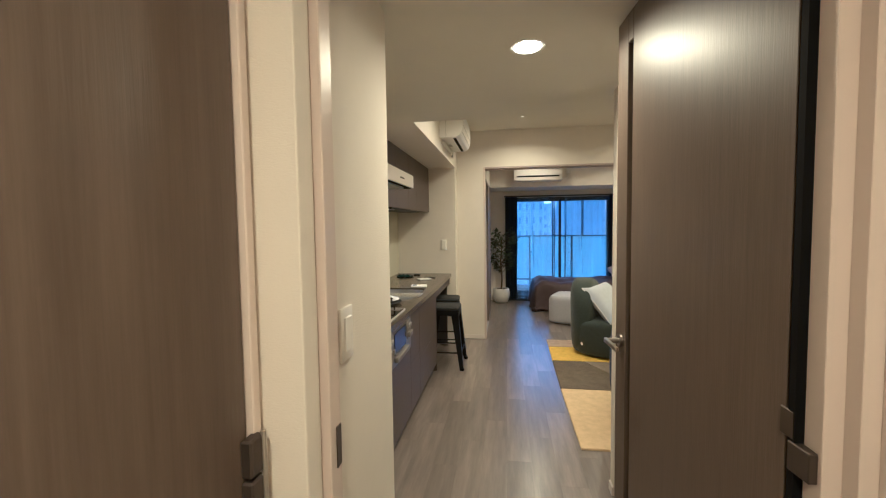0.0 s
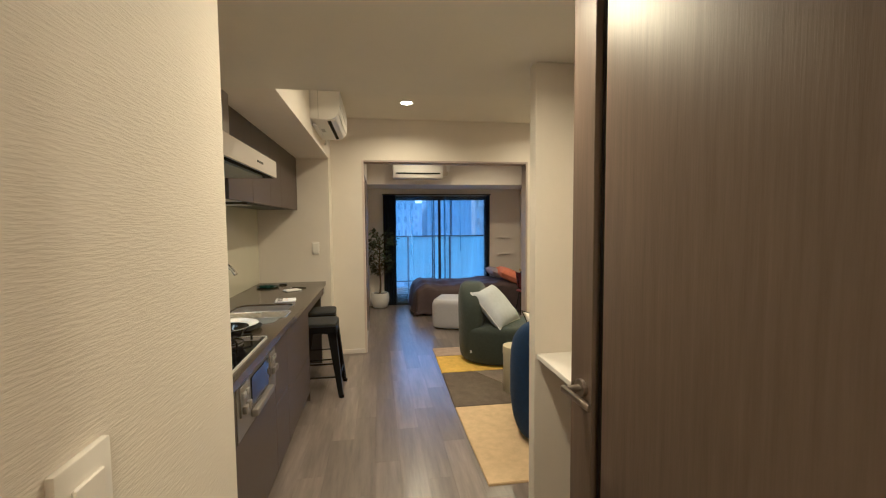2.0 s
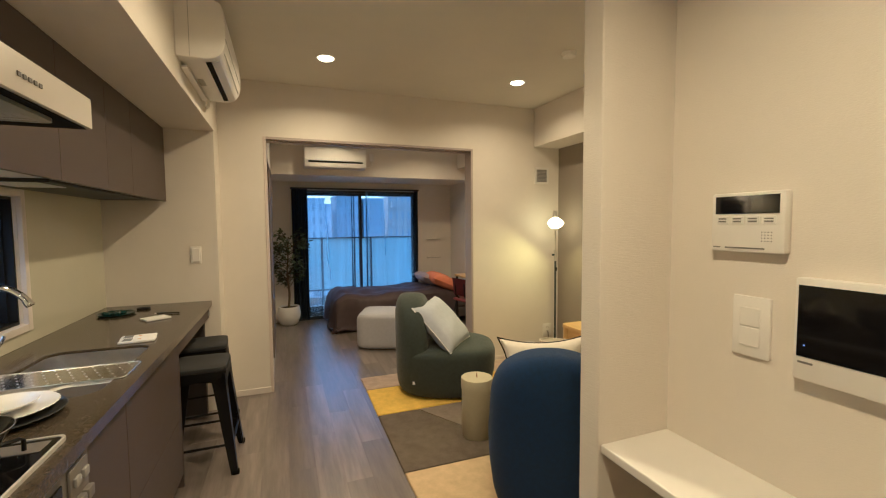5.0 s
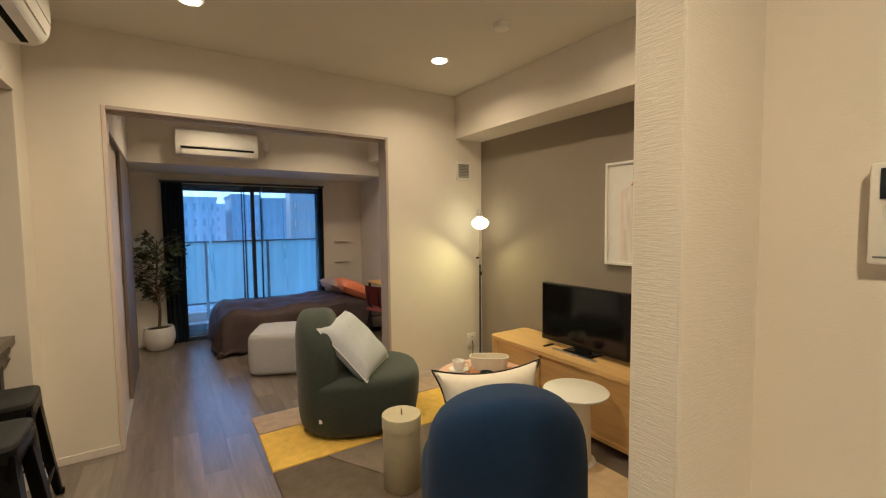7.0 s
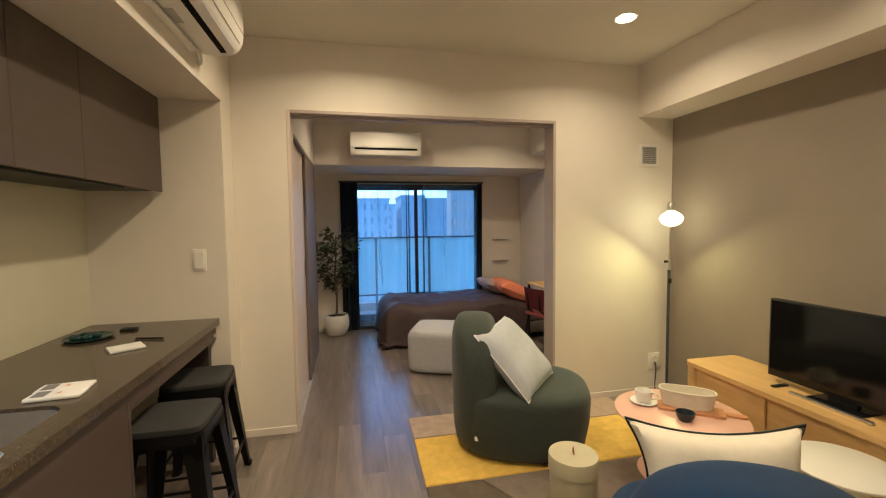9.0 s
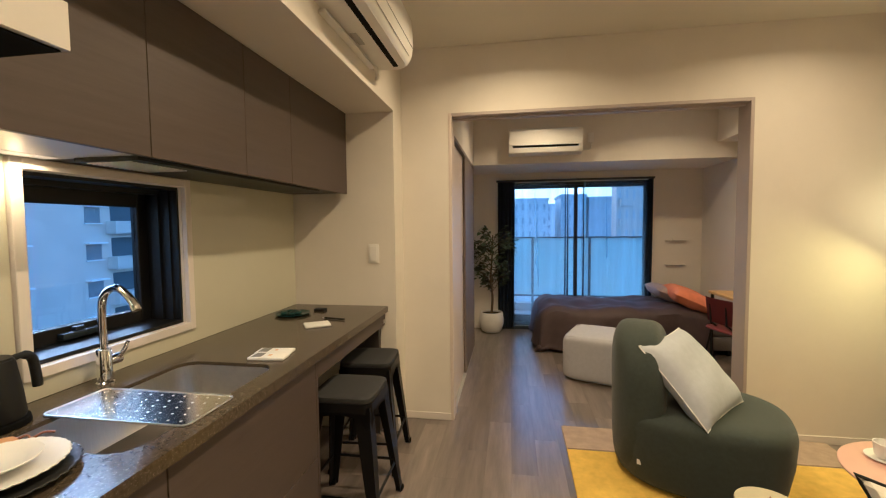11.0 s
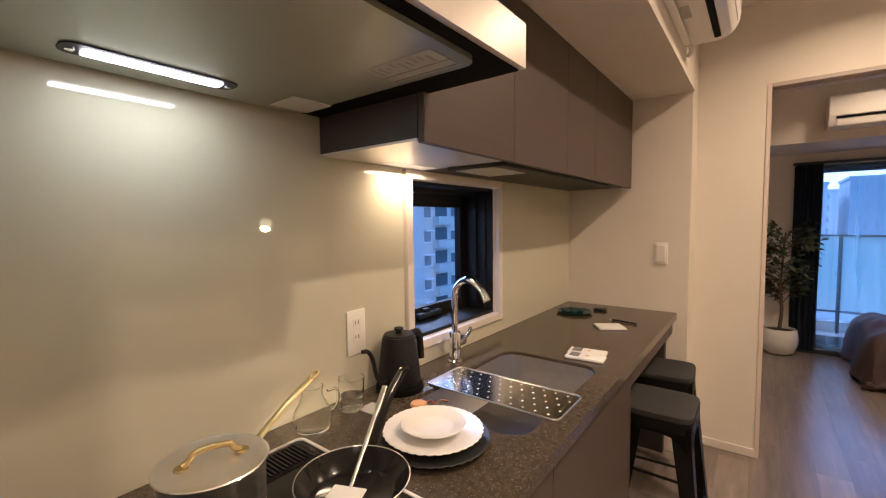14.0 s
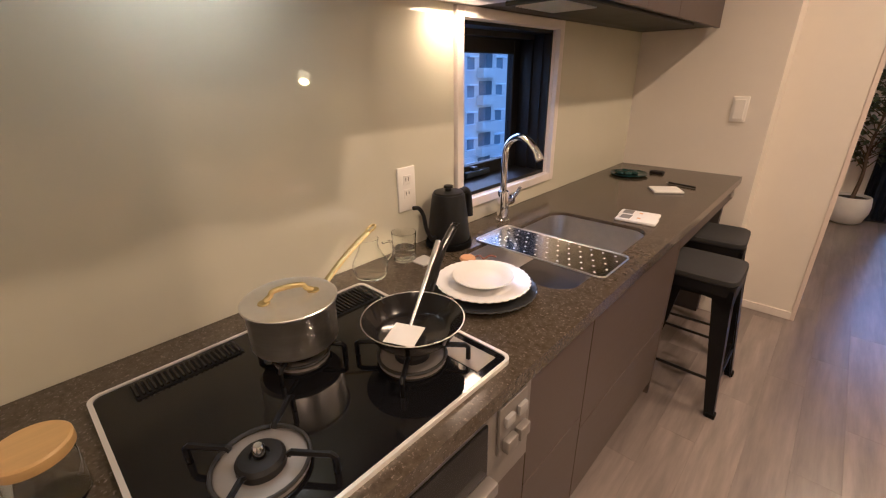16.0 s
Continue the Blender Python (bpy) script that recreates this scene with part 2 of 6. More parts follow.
    "rug_mid": mat("taupe_pile", (0.20, 0.165, 0.125), 0.95, vary=0.2, scale=12, bump=0.9, bscale=260),
    "rug_beige": mat("beige_pile", (0.46, 0.36, 0.27), 0.95, vary=0.14, scale=14, bump=0.9, bscale=260),
    "paper": mat("white_paper", (0.80, 0.78, 0.74), 0.7, vary=0.02, bump=0.02),
    "ink": mat("grey_print", (0.20, 0.19, 0.18), 0.7, bump=0),
    "art_pink": mat("pink_paint", (0.72, 0.30, 0.24), 0.7, vary=0.06, scale=8, bump=0.05),
    "art_pale": mat("pale_pink_paint", (0.74, 0.48, 0.40), 0.7, vary=0.06, scale=8, bump=0.05),
    "art_grey": mat("grey_wash", (0.74, 0.69, 0.63), 0.7, vary=0.18, scale=6, stretch=(1, 6, 1), bump=0.05),
    "art_wash": mat("pink_wash", (0.78, 0.66, 0.60), 0.7, vary=0.1, scale=6, stretch=(1, 6, 1), bump=0.05),
    "art_black": mat("black_paint", (0.03, 0.028, 0.026), 0.7, vary=0.3, scale=12, bump=0.05),
    "art_yellow": mat("yellow_paint", (0.84, 0.56, 0.01), 0.7, vary=0.06, bump=0.05),
    "art_green": mat("green_paint", (0.36, 0.62, 0.12), 0.7, vary=0.06, bump=0.05),
    "darkgreen": mat("dark_green_ceramic", (0.014, 0.045, 0.045), 0.25, vary=0.2, bump=0.02),
    "navybowl": mat("navy_ceramic", (0.012, 0.02, 0.035), 0.3, vary=0.2, bump=0.02),
    "bread": mat("orange_charm", (0.66, 0.38, 0.15), 0.6, bump=0.05),
    "handle": mat("satin_bronze_steel", (0.42, 0.38, 0.33), 0.3, 1.0, vary=0.06, scale=30, bump=0.01),
    "bronze": mat("dark_bronze", (0.10, 0.08, 0.065), 0.4, 0.7, vary=0.1, bump=0.02),
    "brownpanel": mat("brown_closet_panel", (0.17, 0.135, 0.115), 0.5, vary=0.15, scale=5, stretch=(6, 6, 0.5), bump=0.06),
    "grillface": mat("satin_silver_panel", (0.26, 0.24, 0.22), 0.42, 0.5, vary=0.05, bump=0.01),
    "rubber": mat("black_rubber", (0.005, 0.005, 0.005), 0.8, bump=0.03, ior=1.2),
    "lens": glow("downlight_lens", (1.0, 0.58, 0.22), 12),
    "bulbglow": glow("bulb_glow", (1.0, 0.62, 0.18), 3.2),
    "tube": glow("hood_lamp_lens", (1.0, 0.72, 0.38), 7),
    "strip": glow("cabinet_lamp_lens", (1.0, 0.60, 0.24), 0.15),
    "led": glow("blue_led", (0.35, 0.5, 1.0), 0.8),
    "pane": glass("window_glass", (0.95, 0.97, 0.95)),
    "clear": glass("drinking_glass", (0.98, 0.99, 0.98), ior=1.22),
    "water": glass("water", (0.97, 0.99, 1.0), ior=1.33),
    "sheer": veil("sheer_curtain", (0.55, 0.72, 0.82), 0.74, 0.9, 0.24, (0.33, 0.2, 0.012)),
    "frost": veil("frosted_rail_glass", (0.64, 0.79, 0.82), 0.06, 0.65),
    "concrete_out": mat("balcony_concrete", (0.35, 0.36, 0.37), 0.85, vary=0.1, bump=0.1),
    "facade": mat("white_render", (0.82, 0.84, 0.85), 0.85, vary=0.06, scale=0.6, bump=0.05),
    # Skyline grey made paler and bluer: haze painted into the base colour.
    "facade2": mat("haze_grey_render", (0.56, 0.62, 0.67), 0.85, vary=0.08, scale=0.6, bump=0.05),
    # Dark tone for the side block and for painted balcony recess shade.
    "facade4": mat("dark_facade_recess_shade", (0.10, 0.115, 0.13), 0.8, vary=0.1, scale=0.6, bump=0.05),
    "facade3": mat("beige_tile_facade", (0.62, 0.58, 0.52), 0.8, vary=0.08, scale=0.6, bump=0.05),
    # Far panes lightened towards the facades, haze mixed into their colour.
    "hazewin": mat("far_window_haze_tint", (0.50, 0.54, 0.58), 0.25, vary=0.2, bump=0),
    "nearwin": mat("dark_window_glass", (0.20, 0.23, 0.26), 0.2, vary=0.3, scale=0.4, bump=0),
    "railmetal": mat("grey_rail_metal", (0.05, 0.058, 0.068), 0.75, 0.0, vary=0.1, bump=0.02),
    "asphalt": mat("asphalt", (0.05, 0.05, 0.052), 0.9, vary=0.2, scale=0.3, bump=0.05),
}


# ---- mesh helpers ----
def box(bm, x0, y0, z0, x1, y1, z1, bevel=0.0, seg=2):
    r = bmesh.ops.create_cube(bm, size=1.0)
    vs = r["verts"]
    for v in vs:
        v.co = Vector((x0 + (v.co.x + 0.5) * (x1 - x0), y0 + (v.co.y + 0.5) * (y1 - y0), z0 + (v.co.z + 0.5) * (z1 - z0)))
    if bevel:
        es = list({e for v in vs for e in v.link_edges})
        bmesh.ops.bevel(bm, geom=es, offset=bevel, segments=seg, profile=0.5, affect='EDGES')
    return bm


def B(*boxes, bevel=0.0, seg=2):
    bm = bmesh.new()
    for b in boxes:
        box(bm, *b, bevel=bevel, seg=seg)
    return bm


def lathe(bm, profile, seg=32, center=(0, 0, 0), wave=None):
    """Revolve (radius, height) pairs about z."""
    rings = []
    rm = max(r for r, z in profile)
    for r, z in profile:
        ring = []
        for i in range(seg):
            a = 2 * math.pi * i / seg
            k = r * (1 + (wave(a) - 1) * (r / rm) ** 6 if wave else 1)
            ring.append(bm.verts.new((center[0] + k * math.cos(a), center[1] + k * math.sin(a), center[2] + z)))
        rings.append(ring)
    for p, q in zip(rings, rings[1:]):
        for i in range(seg):
            j = (i + 1) % seg
            bm.faces.new((p[i], p[j], q[j], q[i]))
    if profile[0][0] > 1e-4:
        bm.faces.new(list(reversed(rings[0])))
    if profile[-1][0] > 1e-4:
        bm.faces.new(rings[-1])
    return bm


def L(profile, seg=32, center=(0, 0, 0), wave=None):
    return lathe(bmesh.new(), profile, seg, center, wave)


def tube(bm, pts, r, seg=10, flat=1.0):
    """Sweep a round (or flattened) section along points; r may be a list."""
    pts = [Vector(p) for p in pts]
    rs = r if isinstance(r, (list, tuple)) else [r] * len(pts)
    rings, up = [], None
    for i, p in enumerate(pts):
        t = (pts[min(i + 1, len(pts) - 1)] - pts[max(i - 1, 0)]).normalized()
        if up is None:
            up = Vector((0, 0, 1)) if abs(t.z) < 0.9 else Vector((1, 0, 0))
        s = t.cross(up).normalized()
        up = s.cross(t).normalized()
        rings.append([bm.verts.new(p + rs[i] * (math.cos(a) * s + flat * math.sin(a) * up))
                      for a in (2 * math.pi * k / seg for k in range(seg))])
    for p, q in zip(rings, rings[1:]):
        for i in range(seg):
            j = (i + 1) % seg
            bm.faces.new((p[i], p[j], q[j], q[i]))
    bm.faces.new(list(reversed(rings[0])))
    bm.faces.new(rings[-1])
    return bm


def T(pts, r, seg=10, flat=1.0):
    return tube(bmesh.new(), pts, r, seg, flat)


def smooth_path(pts, n=6):
    """Catmull-Rom through points."""
    p = [Vector(q) for q in pts]
    p = [2 * p[0] - p[1]] + p + [2 * p[-1] - p[-2]]
    out = []
    for i in range(1, len(p) - 2):
        for k in range(n):
            t = k / n
            out.append(0.5 * ((2 * p[i]) + (p[i + 1] - p[i - 1]) * t + (2 * p[i - 1] - 5 * p[i] + 4 * p[i + 1] - p[i + 2]) * t * t
                              + (3 * p[i] - p[i - 1] - 3 * p[i + 1] + p[i + 2]) * t ** 3))
    return out + [p[-2]]


def rrect(x0, y0, x1, y1, r, n=6):
    out = []
    for cx, cy, a0 in ((x1 - r, y1 - r, 0), (x0 + r, y1 - r, 90), (x0 + r, y0 + r, 180), (x1 - r, y0 + r, 270)):
        for k in range(n + 1):
            a = radians(a0 + 90 * k / n)
            out.append((cx + r * math.cos(a), cy + r * math.sin(a)))
    return out


def prism(bm, pts, z0, z1, hole=None):
    """Extrude an outline, with an optional hole, from z0 to z1."""
    loops = [pts] + ([hole] if hole else [])
    es, rings = [], []
    for lp in loops:
        vs = [bm.verts.new((x, y, z1)) for x, y in lp]
        es += [bm.edges.new((vs[i], vs[(i + 1) % len(vs)])) for i in range(len(vs))]
        rings.append(vs)
    if hole:
        fs = [f for f in bmesh.ops.triangle_fill(bm, edges=es, use_beauty=True)["geom"] if isinstance(f, bmesh.types.BMFace)]
    else:
        fs = [bm.faces.new(rings[0])]
    ext = bmesh.ops.extrude_face_region(bm, geom=fs)
    for v in ext["geom"]:
        if isinstance(v, bmesh.types.BMVert):
            v.co.z = z0
    bmesh.ops.recalc_face_normals(bm, faces=bm.faces[:])
    return bm


def blob(bm, c, a, b, h, e1=0.4, e2=0.4, nu=40, nv=24, flat_base=False):
    """Superellipsoid: a soft upholstered block."""
    def pw(v, e):
        return math.copysign(abs(v) ** e, v)
    rows = []
    for i in range(nv + 1):
        ph = -math.pi / 2 + math.pi * i / nv
        row = []
        for j in range(nu):
            th = 2 * math.pi * j / nu
            row.append(bm.verts.new((c[0] + a * pw(math.cos(ph), e1) * pw(math.cos(th), e2),
                                     c[1] + b * pw(math.cos(ph), e1) * pw(math.sin(th), e2),
                                     c[2] + h * pw(math.sin(ph), e1))))
        rows.append(row)
    for p, q in zip(rows, rows[1:]):
        for j in range(nu):
            k = (j + 1) % nu
            bm.faces.new((p[j], p[k], q[k], q[j]))
    bmesh.ops.remove_doubles(bm, verts=bm.verts[:], dist=1e-5)
    return bm


def pillow(w, h, t, n=22, sag=0.06):
    """A stuffed square cushion in the xz plane, thickness along y, pinched corners."""
    bm = bmesh.new()
    grids = []
    for s in (-1, 1):
        g = []
        for i in range(n + 1):
            row = []
            for j in range(n + 1):
                u, v = 2 * i / n - 1, 2 * j / n - 1
                k = max(0.0, (1 - u ** 4) * (1 - v ** 4)) ** 0.55
                pin = 1 - sag * (1 - u * u) * (abs(v) ** 3)
                pin2 = 1 - sag * (1 - v * v) * (abs(u) ** 3)
                wr = 0.004 * math.sin(7 * u + 3 * v) * k
                row.append(bm.verts.new((u * w / 2 * pin2, s * (t / 2 * k + wr), v * h / 2 * pin)))
            g.append(row)
        grids.append(g)
        for i in range(n):
            for j in range(n):
                f = (g[i][j], g[i + 1][j], g[i + 1][j + 1], g[i][j + 1])
                bm.faces.new(f if s < 0 else tuple(reversed(f)))
    bmesh.ops.remove_doubles(bm, verts=bm.verts[:], dist=1e-5)
    return bm


def pillow_edge(w, h, sag=0.06, n=20):
    pts = []
    for s in range(4):
        for k in range(n):
            u = 2 * k / n - 1
            p = {0: (u, -1), 1: (1, u), 2: (-u, 1), 3: (-1, -u)}[s]
            x, z = p
            px = x * w / 2 * (1 - sag * (1 - z * z) * abs(x) ** 3)
            pz = z * h / 2 * (1 - sag * (1 - x * x) * abs(z) ** 3)
            pts.append((px, 0, pz))
    return pts + [pts[0]]


def finish(name, bm, material, smooth):
    me = bpy.data.meshes.new(name)
    bm.normal_update()
    bm.to_mesh(me)
    bm.free()
    me.materials.append(material)
    if smooth:
        me.polygons.foreach_set("use_smooth", [True] * len(me.polygons))
        me.set_sharp_from_angle(angle=radians(38))
    return me


def thing(name, label, category, at=(0, 0, 0), rz=0.0, group="", kind=""):
    o = new(name)
    o.empty_display_size = 0.1
    o.matrix_basis = pose(*at, 0, 0, rz)
    return tagged(o, label, category, group, kind)


def part(name, bm, material, parent, label="", smooth=True, local=False):
    """One mesh under a thing or under a part. Built in world places, or in the thing's own with local."""
    root = parent
    while root.parent:
        root = root.parent
    if not local:
        bm.transform(root.matrix_basis.inverted())
    o = new(name, finish(name, bm, material, smooth))
    o.parent = parent
    return tagged(o, label)


def solid(name, bm, material, label, category, kind="", group="", smooth=False):
    """A thing of one mesh, built in world places."""
    return tagged(new(name, finish(name, bm, material, smooth)), label, category, group, kind)


def shell(name, bm, material, label, category="wall"):
    return solid(name, bm, material, label, category, "structure")


# ---- the large structure ----
BEAM = 7.0
WY = 7.87
shell("wall_hall_left", B((-0.26, -1.5, 0, -0.14, 0.56, LOW), bevel=0), M["plain"], "beige papered hall wall beside a dark door")
shell("wall_hall_right", B((0.80, -1.5, 0, 0.92, 0.56, LOW)), M["plain"], "beige papered hall wall")
shell("wall_hall_end", B((-0.26, -1.62, 0, 0.92, -1.5, LOW)), M["plain"], "plain beige wall closing the hall")
shell("wall_passage", B((-0.24, 0.56, 0, -0.124, 1.284, LOW)), M["wall"], "beige wall with ribbed woven wallpaper")
shell("wall_niche_near", B((-1.2, 1.16, 0, -0.24, 1.284, LOW)), M["plain"], "beige wall of the appliance niche")
shell("wall_sleeve", B((-1.066, 2.005, 0, -0.40, 2.057, LOW), bevel=0.004), M["plain"], "thin beige sleeve wall beside the kitchen counter")
shell("wall_passage_right", B((0.80, 0.56, 0, 1.03, 0.69, LOW), (1.03, 0.56, 0, 1.15, 2.183, LOW)), M["plain"], "beige papered wall with intercom and switches")
shell("wall_living_back", B((0.806, 2.183, 0, 3.0, 2.25, LOW), bevel=0.004), M["wall"], "beige wall end with ribbed woven wallpaper")
shell("wall_living_right", B((2.88, 2.25, 0, 3.0, OPY, HIGH)), M["accent"], "taupe papered accent wall behind the television")
bm = B((-1.31, 1.284, 0, -1.066, 3.345, LOW), (-1.31, 3.975, 0, -1.066, 5.3, LOW), (-1.31, 3.345, 0, -1.066, 3.975, 0.95), (-1.31, 3.345, 1.56, -1.066, 3.975, LOW))
shell("wall_kitchen", bm, M["plain"], "kitchen outer wall with a small window opening")
shell("wall_kitchen_end", B((-1.066, 4.955, 0, -0.351, OPY, HIGH), bevel=0.003), M["plain"], "beige wall at the end of the counter")
bm = B((-1.066, OPY, 0, -0.022, OPY2, HIGH), (1.87, OPY, 0, 3.0, OPY2, HIGH), (-0.022, OPY, 2.142, 1.87, OPY2, HIGH))
shell("wall_partition", bm, M["plain"], "beige partition wall with a wide opening to the bedroom")
shell("wall_bedroom_left", B((-0.26, OPY2, 0, -0.13, WY, HIGH)), M["plain"], "beige bedroom wall behind the closet")
shell("wall_bedroom_right", B((2.72, OPY2, 0, 2.84, WY, HIGH)), M["plain"], "beige bedroom side wall")
bm = B((-0.26, WY, 0, 0.235, WY + 0.16, HIGH), (2.135, WY, 0, 2.84, WY + 0.16, HIGH), (0.235, WY, 1.925, 2.135, WY + 0.16, HIGH), (0.235, WY, -0.1, 2.135, WY + 0.16, 0.045))
shell("wall_window", bm, M["plain"], "beige outer wall with a tall balcony window")
shell("ceiling_low", B((-1.31, -1.62, LOW, 3.0, 2.69, HIGH + 0.1)), M["ceiling"], "low flat ceiling over passage and kitchen entry", "ceiling")
shell("ceiling_high", B((-0.345, 2.69, HIGH, 2.57, OPY, HIGH + 0.1)), M["ceiling"], "raised flat ceiling of the living room", "ceiling")
shell("soffit_kitchen", B((-1.31, 2.69, LOW, -0.345, 4.955, HIGH + 0.1)), M["plain"], "papered soffit above the kitchen cabinets", "soffit")
shell("soffit_living", B((2.57, 2.69, 2.2, 2.88, OPY, HIGH + 0.1)), M["plain"], "papered soffit along the taupe wall", "soffit")
shell("ceiling_bedroom", B((-0.26, OPY2, HIGH, 2.84, BEAM, HIGH + 0.1)), M["ceiling"], "flat bedroom ceiling", "ceiling")
shell("beam_bedroom", B((-0.13, BEAM, 2.045, 2.72, WY, HIGH + 0.1)), M["plain"], "deep papered beam above the bedroom window", "beam")
shell("soffit_bedroom", B((2.48, OPY2, 2.2, 2.72, BEAM, HIGH)), M["plain"], "papered soffit along the bedroom wall", "soffit")
shell("panel_splash", B((-1.0655, 2.058, 0.851, -1.060, 3.308, 1.72), (-1.0655, 4.022, 0.851, -1.060, 4.954, 1.60), (-1.0655, 3.308, 0.851, -1.060, 4.022, 0.913)), M["splash"], "glossy beige backsplash panel behind the counter", "backsplash")

# baseboards
base = thing("baseboard", "low pale baseboard along the walls", "baseboard", kind="structure")
for b in ((-0.351, OPY - 0.008, 0, -0.02, OPY, 0.05), (1.872, OPY - 0.008, 0, 2.88, OPY, 0.05), (2.872, 2.25, 0, 2.88, OPY - 0.008, 0.05),
          (-0.359 + 0.008, 4.955, 0, -0.343, OPY - 0.008, 0.05), (-0.124, 0.70, 0, -0.116, 1.284, 0.05), (0.798, 2.183, 0, 0.806, 2.25, 0.05),
          (-0.13, OPY2 + 1.4, 0, -0.122, WY, 0.05), (-0.122, WY - 0.008, 0, 0.235, WY, 0.05), (2.135, WY - 0.008, 0, 2.72, WY, 0.05), (0.815, 2.25, 0, 2.87, 2.258, 0.05)):
    part("baseboard_run", B(b, bevel=0.002, seg=1), M["trim"], base, smooth=False)

# opening to the bedroom
op = thing("door_opening", "taupe framed wide opening with sliding track", "door frame", (0.92, OPY, 0), kind="structure")
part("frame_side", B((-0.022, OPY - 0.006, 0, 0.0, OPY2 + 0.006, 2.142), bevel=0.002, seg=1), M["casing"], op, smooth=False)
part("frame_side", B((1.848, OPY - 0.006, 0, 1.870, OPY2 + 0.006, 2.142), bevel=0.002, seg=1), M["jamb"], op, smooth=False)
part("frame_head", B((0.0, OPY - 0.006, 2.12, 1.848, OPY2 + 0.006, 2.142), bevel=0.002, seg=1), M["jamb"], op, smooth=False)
part("track", B((0.0, OPY + 0.045, 2.108, 1.848, OPY + 0.095, 2.12)), M["jamb"], op, "taupe sliding track", smooth=False)

# ---- hall door and casings ----
cas = thing("door_casing", "pale stepped door casing of the passage doorway", "door frame", (0.33, 0.6, 0), kind="structure")
part("wall_return", B((-0.14, 0.535, 0, -0.045, 0.585, LOW), bevel=0.003), M["plain"], cas, smooth=False)
part("casing_side", B((-0.124, 0.5855, 0, -0.056, 0.60, LOW), (-0.124, 0.60, 0, -0.036, 0.645, LOW), (-0.124, 0.645, 0, -0.062, 0.70, LOW), bevel=0.002, seg=1), M["casing"], cas, smooth=False)
part("casing_side", B((0.7245, 0.6590, 0, 0.80, 0.702, LOW), (0.7096, 0.6208, 0, 0.80, 0.6590, LOW), (0.7357, 0.5916, 0, 0.80, 0.6208, LOW), bevel=0.001, seg=1), M["casing"], cas, smooth=False)
part("casing_step", B((0.7597, 0.5798, 0, 0.80, 0.5916, LOW), (0.7809, 0.5676, 0, 0.80, 0.5798, LOW), bevel=0.001, seg=1), M["casing"], cas, smooth=False)
# Black strip added to paint the dark of the open hinge gap.
part("gap_shade_strip", B((0.6965, 0.6595, 0, 0.7243, 0.675, LOW)), M["rubber"], cas, "black strip filling the dark hinge gap", smooth=False)
part("strike_plate", B((-0.037, 0.622, 1.02, -0.034, 0.640, 1.092)), M["bronze"], cas, "small bronze strike plate", smooth=False)

hx, hy, fx, fy = 0.700, 0.668, 0.639, 1.494
ang = math.degrees(math.atan2(fy - hy, fx - hx))
ln = math.hypot(fx - hx, fy - hy)
hd = thing("hall_door", "dark brown wood-veneer door standing open, with a narrow glass slit", "door", (hx, hy, 0.006), ang)
DT = 0.036
s0, s1 = ln - 0.135, ln - 0.094
for nm, b in (("leaf_panel", (0.016, -DT, 0, s0, 0, 2.098)), ("leaf_stile", (s1, -DT, 0, ln, 0, 2.098)),
              ("leaf_rail", (s0, -DT, 2.005, s1, 0, 2.098)), ("leaf_rail", (s0, -DT, 0, s1, 0, 0.12))):
    part(nm, B(b, bevel=0.0015, seg=1), M["door"], hd, smooth=False, local=True)
g = part("glass_slit", B((s0, -0.021, 0.12, s1, -0.015, 2.005)), M["pane"], hd, "narrow clear glass strip", smooth=False, local=True)
g.visible_shadow = False
part("slit_bead", B((s0, -DT + 0.004, 0.12, s0 + 0.004, -0.021, 2.005), (s1 - 0.004, -DT + 0.004, 0.12, s1, -0.021, 2.005)), M["black"], hd, smooth=False, local=True)
for side in (1, -1):
    yy = 0.0 if side > 0 else -DT
    h = part("door_handle", T([(ln - 0.055, yy, 1.03), (ln - 0.055, yy + side * 0.010, 1.03)], 0.022, 24), M["handle"], hd, "satin bronze lever handle", local=True)
    part("neck", T([(ln - 0.055, yy + side * 0.008, 1.03), (ln - 0.055, yy + side * 0.050, 1.03)], 0.009, 14), M["handle"], h, local=True)
    lo_, hi_ = sorted((yy + side * 0.044, yy + side * 0.056))
    part("lever", B((ln - 0.165, lo_, 1.022, ln - 0.045, hi_, 1.038), bevel=0.003), M["handle"], h, local=True)
for z in (0.3, 1.135, 1.9):
    part("hinge", B((-0.006, 0.0, z - 0.045, 0.024, 0.004, z), (-0.040, -0.012, z - 0.095, 0.004, 0.006, z - 0.048), bevel=0.0015, seg=1), M["bronze"], hd, "dark bronze hinge", smooth=False, local=True)

bd = thing("bathroom_door", "dark brown wood-veneer door with pale frame and bronze hinges", "door", (-0.14, 0.1, 0.0), kind="")
part("leaf", B((-0.145, -0.36, 0.01, -0.112, 0.488, 2.09), bevel=0.002, seg=1), M["door"], bd, smooth=False)
part("frame_strip", B((-0.14, 0.494, 0, -0.104, 0.512, LOW), (-0.14, 0.512, 0, -0.122, 0.535, LOW), bevel=0.002, seg=1), M["casing"], bd, "pale door frame strip", smooth=False)
for z in (0.3, 1.142):
    h = part("hinge", B((-0.112, 0.470, z - 0.055, -0.094, 0.502, z), (-0.112, 0.470, z - 0.125, -0.094, 0.502, z - 0.060), bevel=0.003, seg=1), M["bronze"], bd, "dark bronze hinge", smooth=False)
    part("hinge_pin", T([(-0.094, 0.500, z - 0.128), (-0.094, 0.500, z + 0.003)], 0.0045, 10), M["steel"], h)

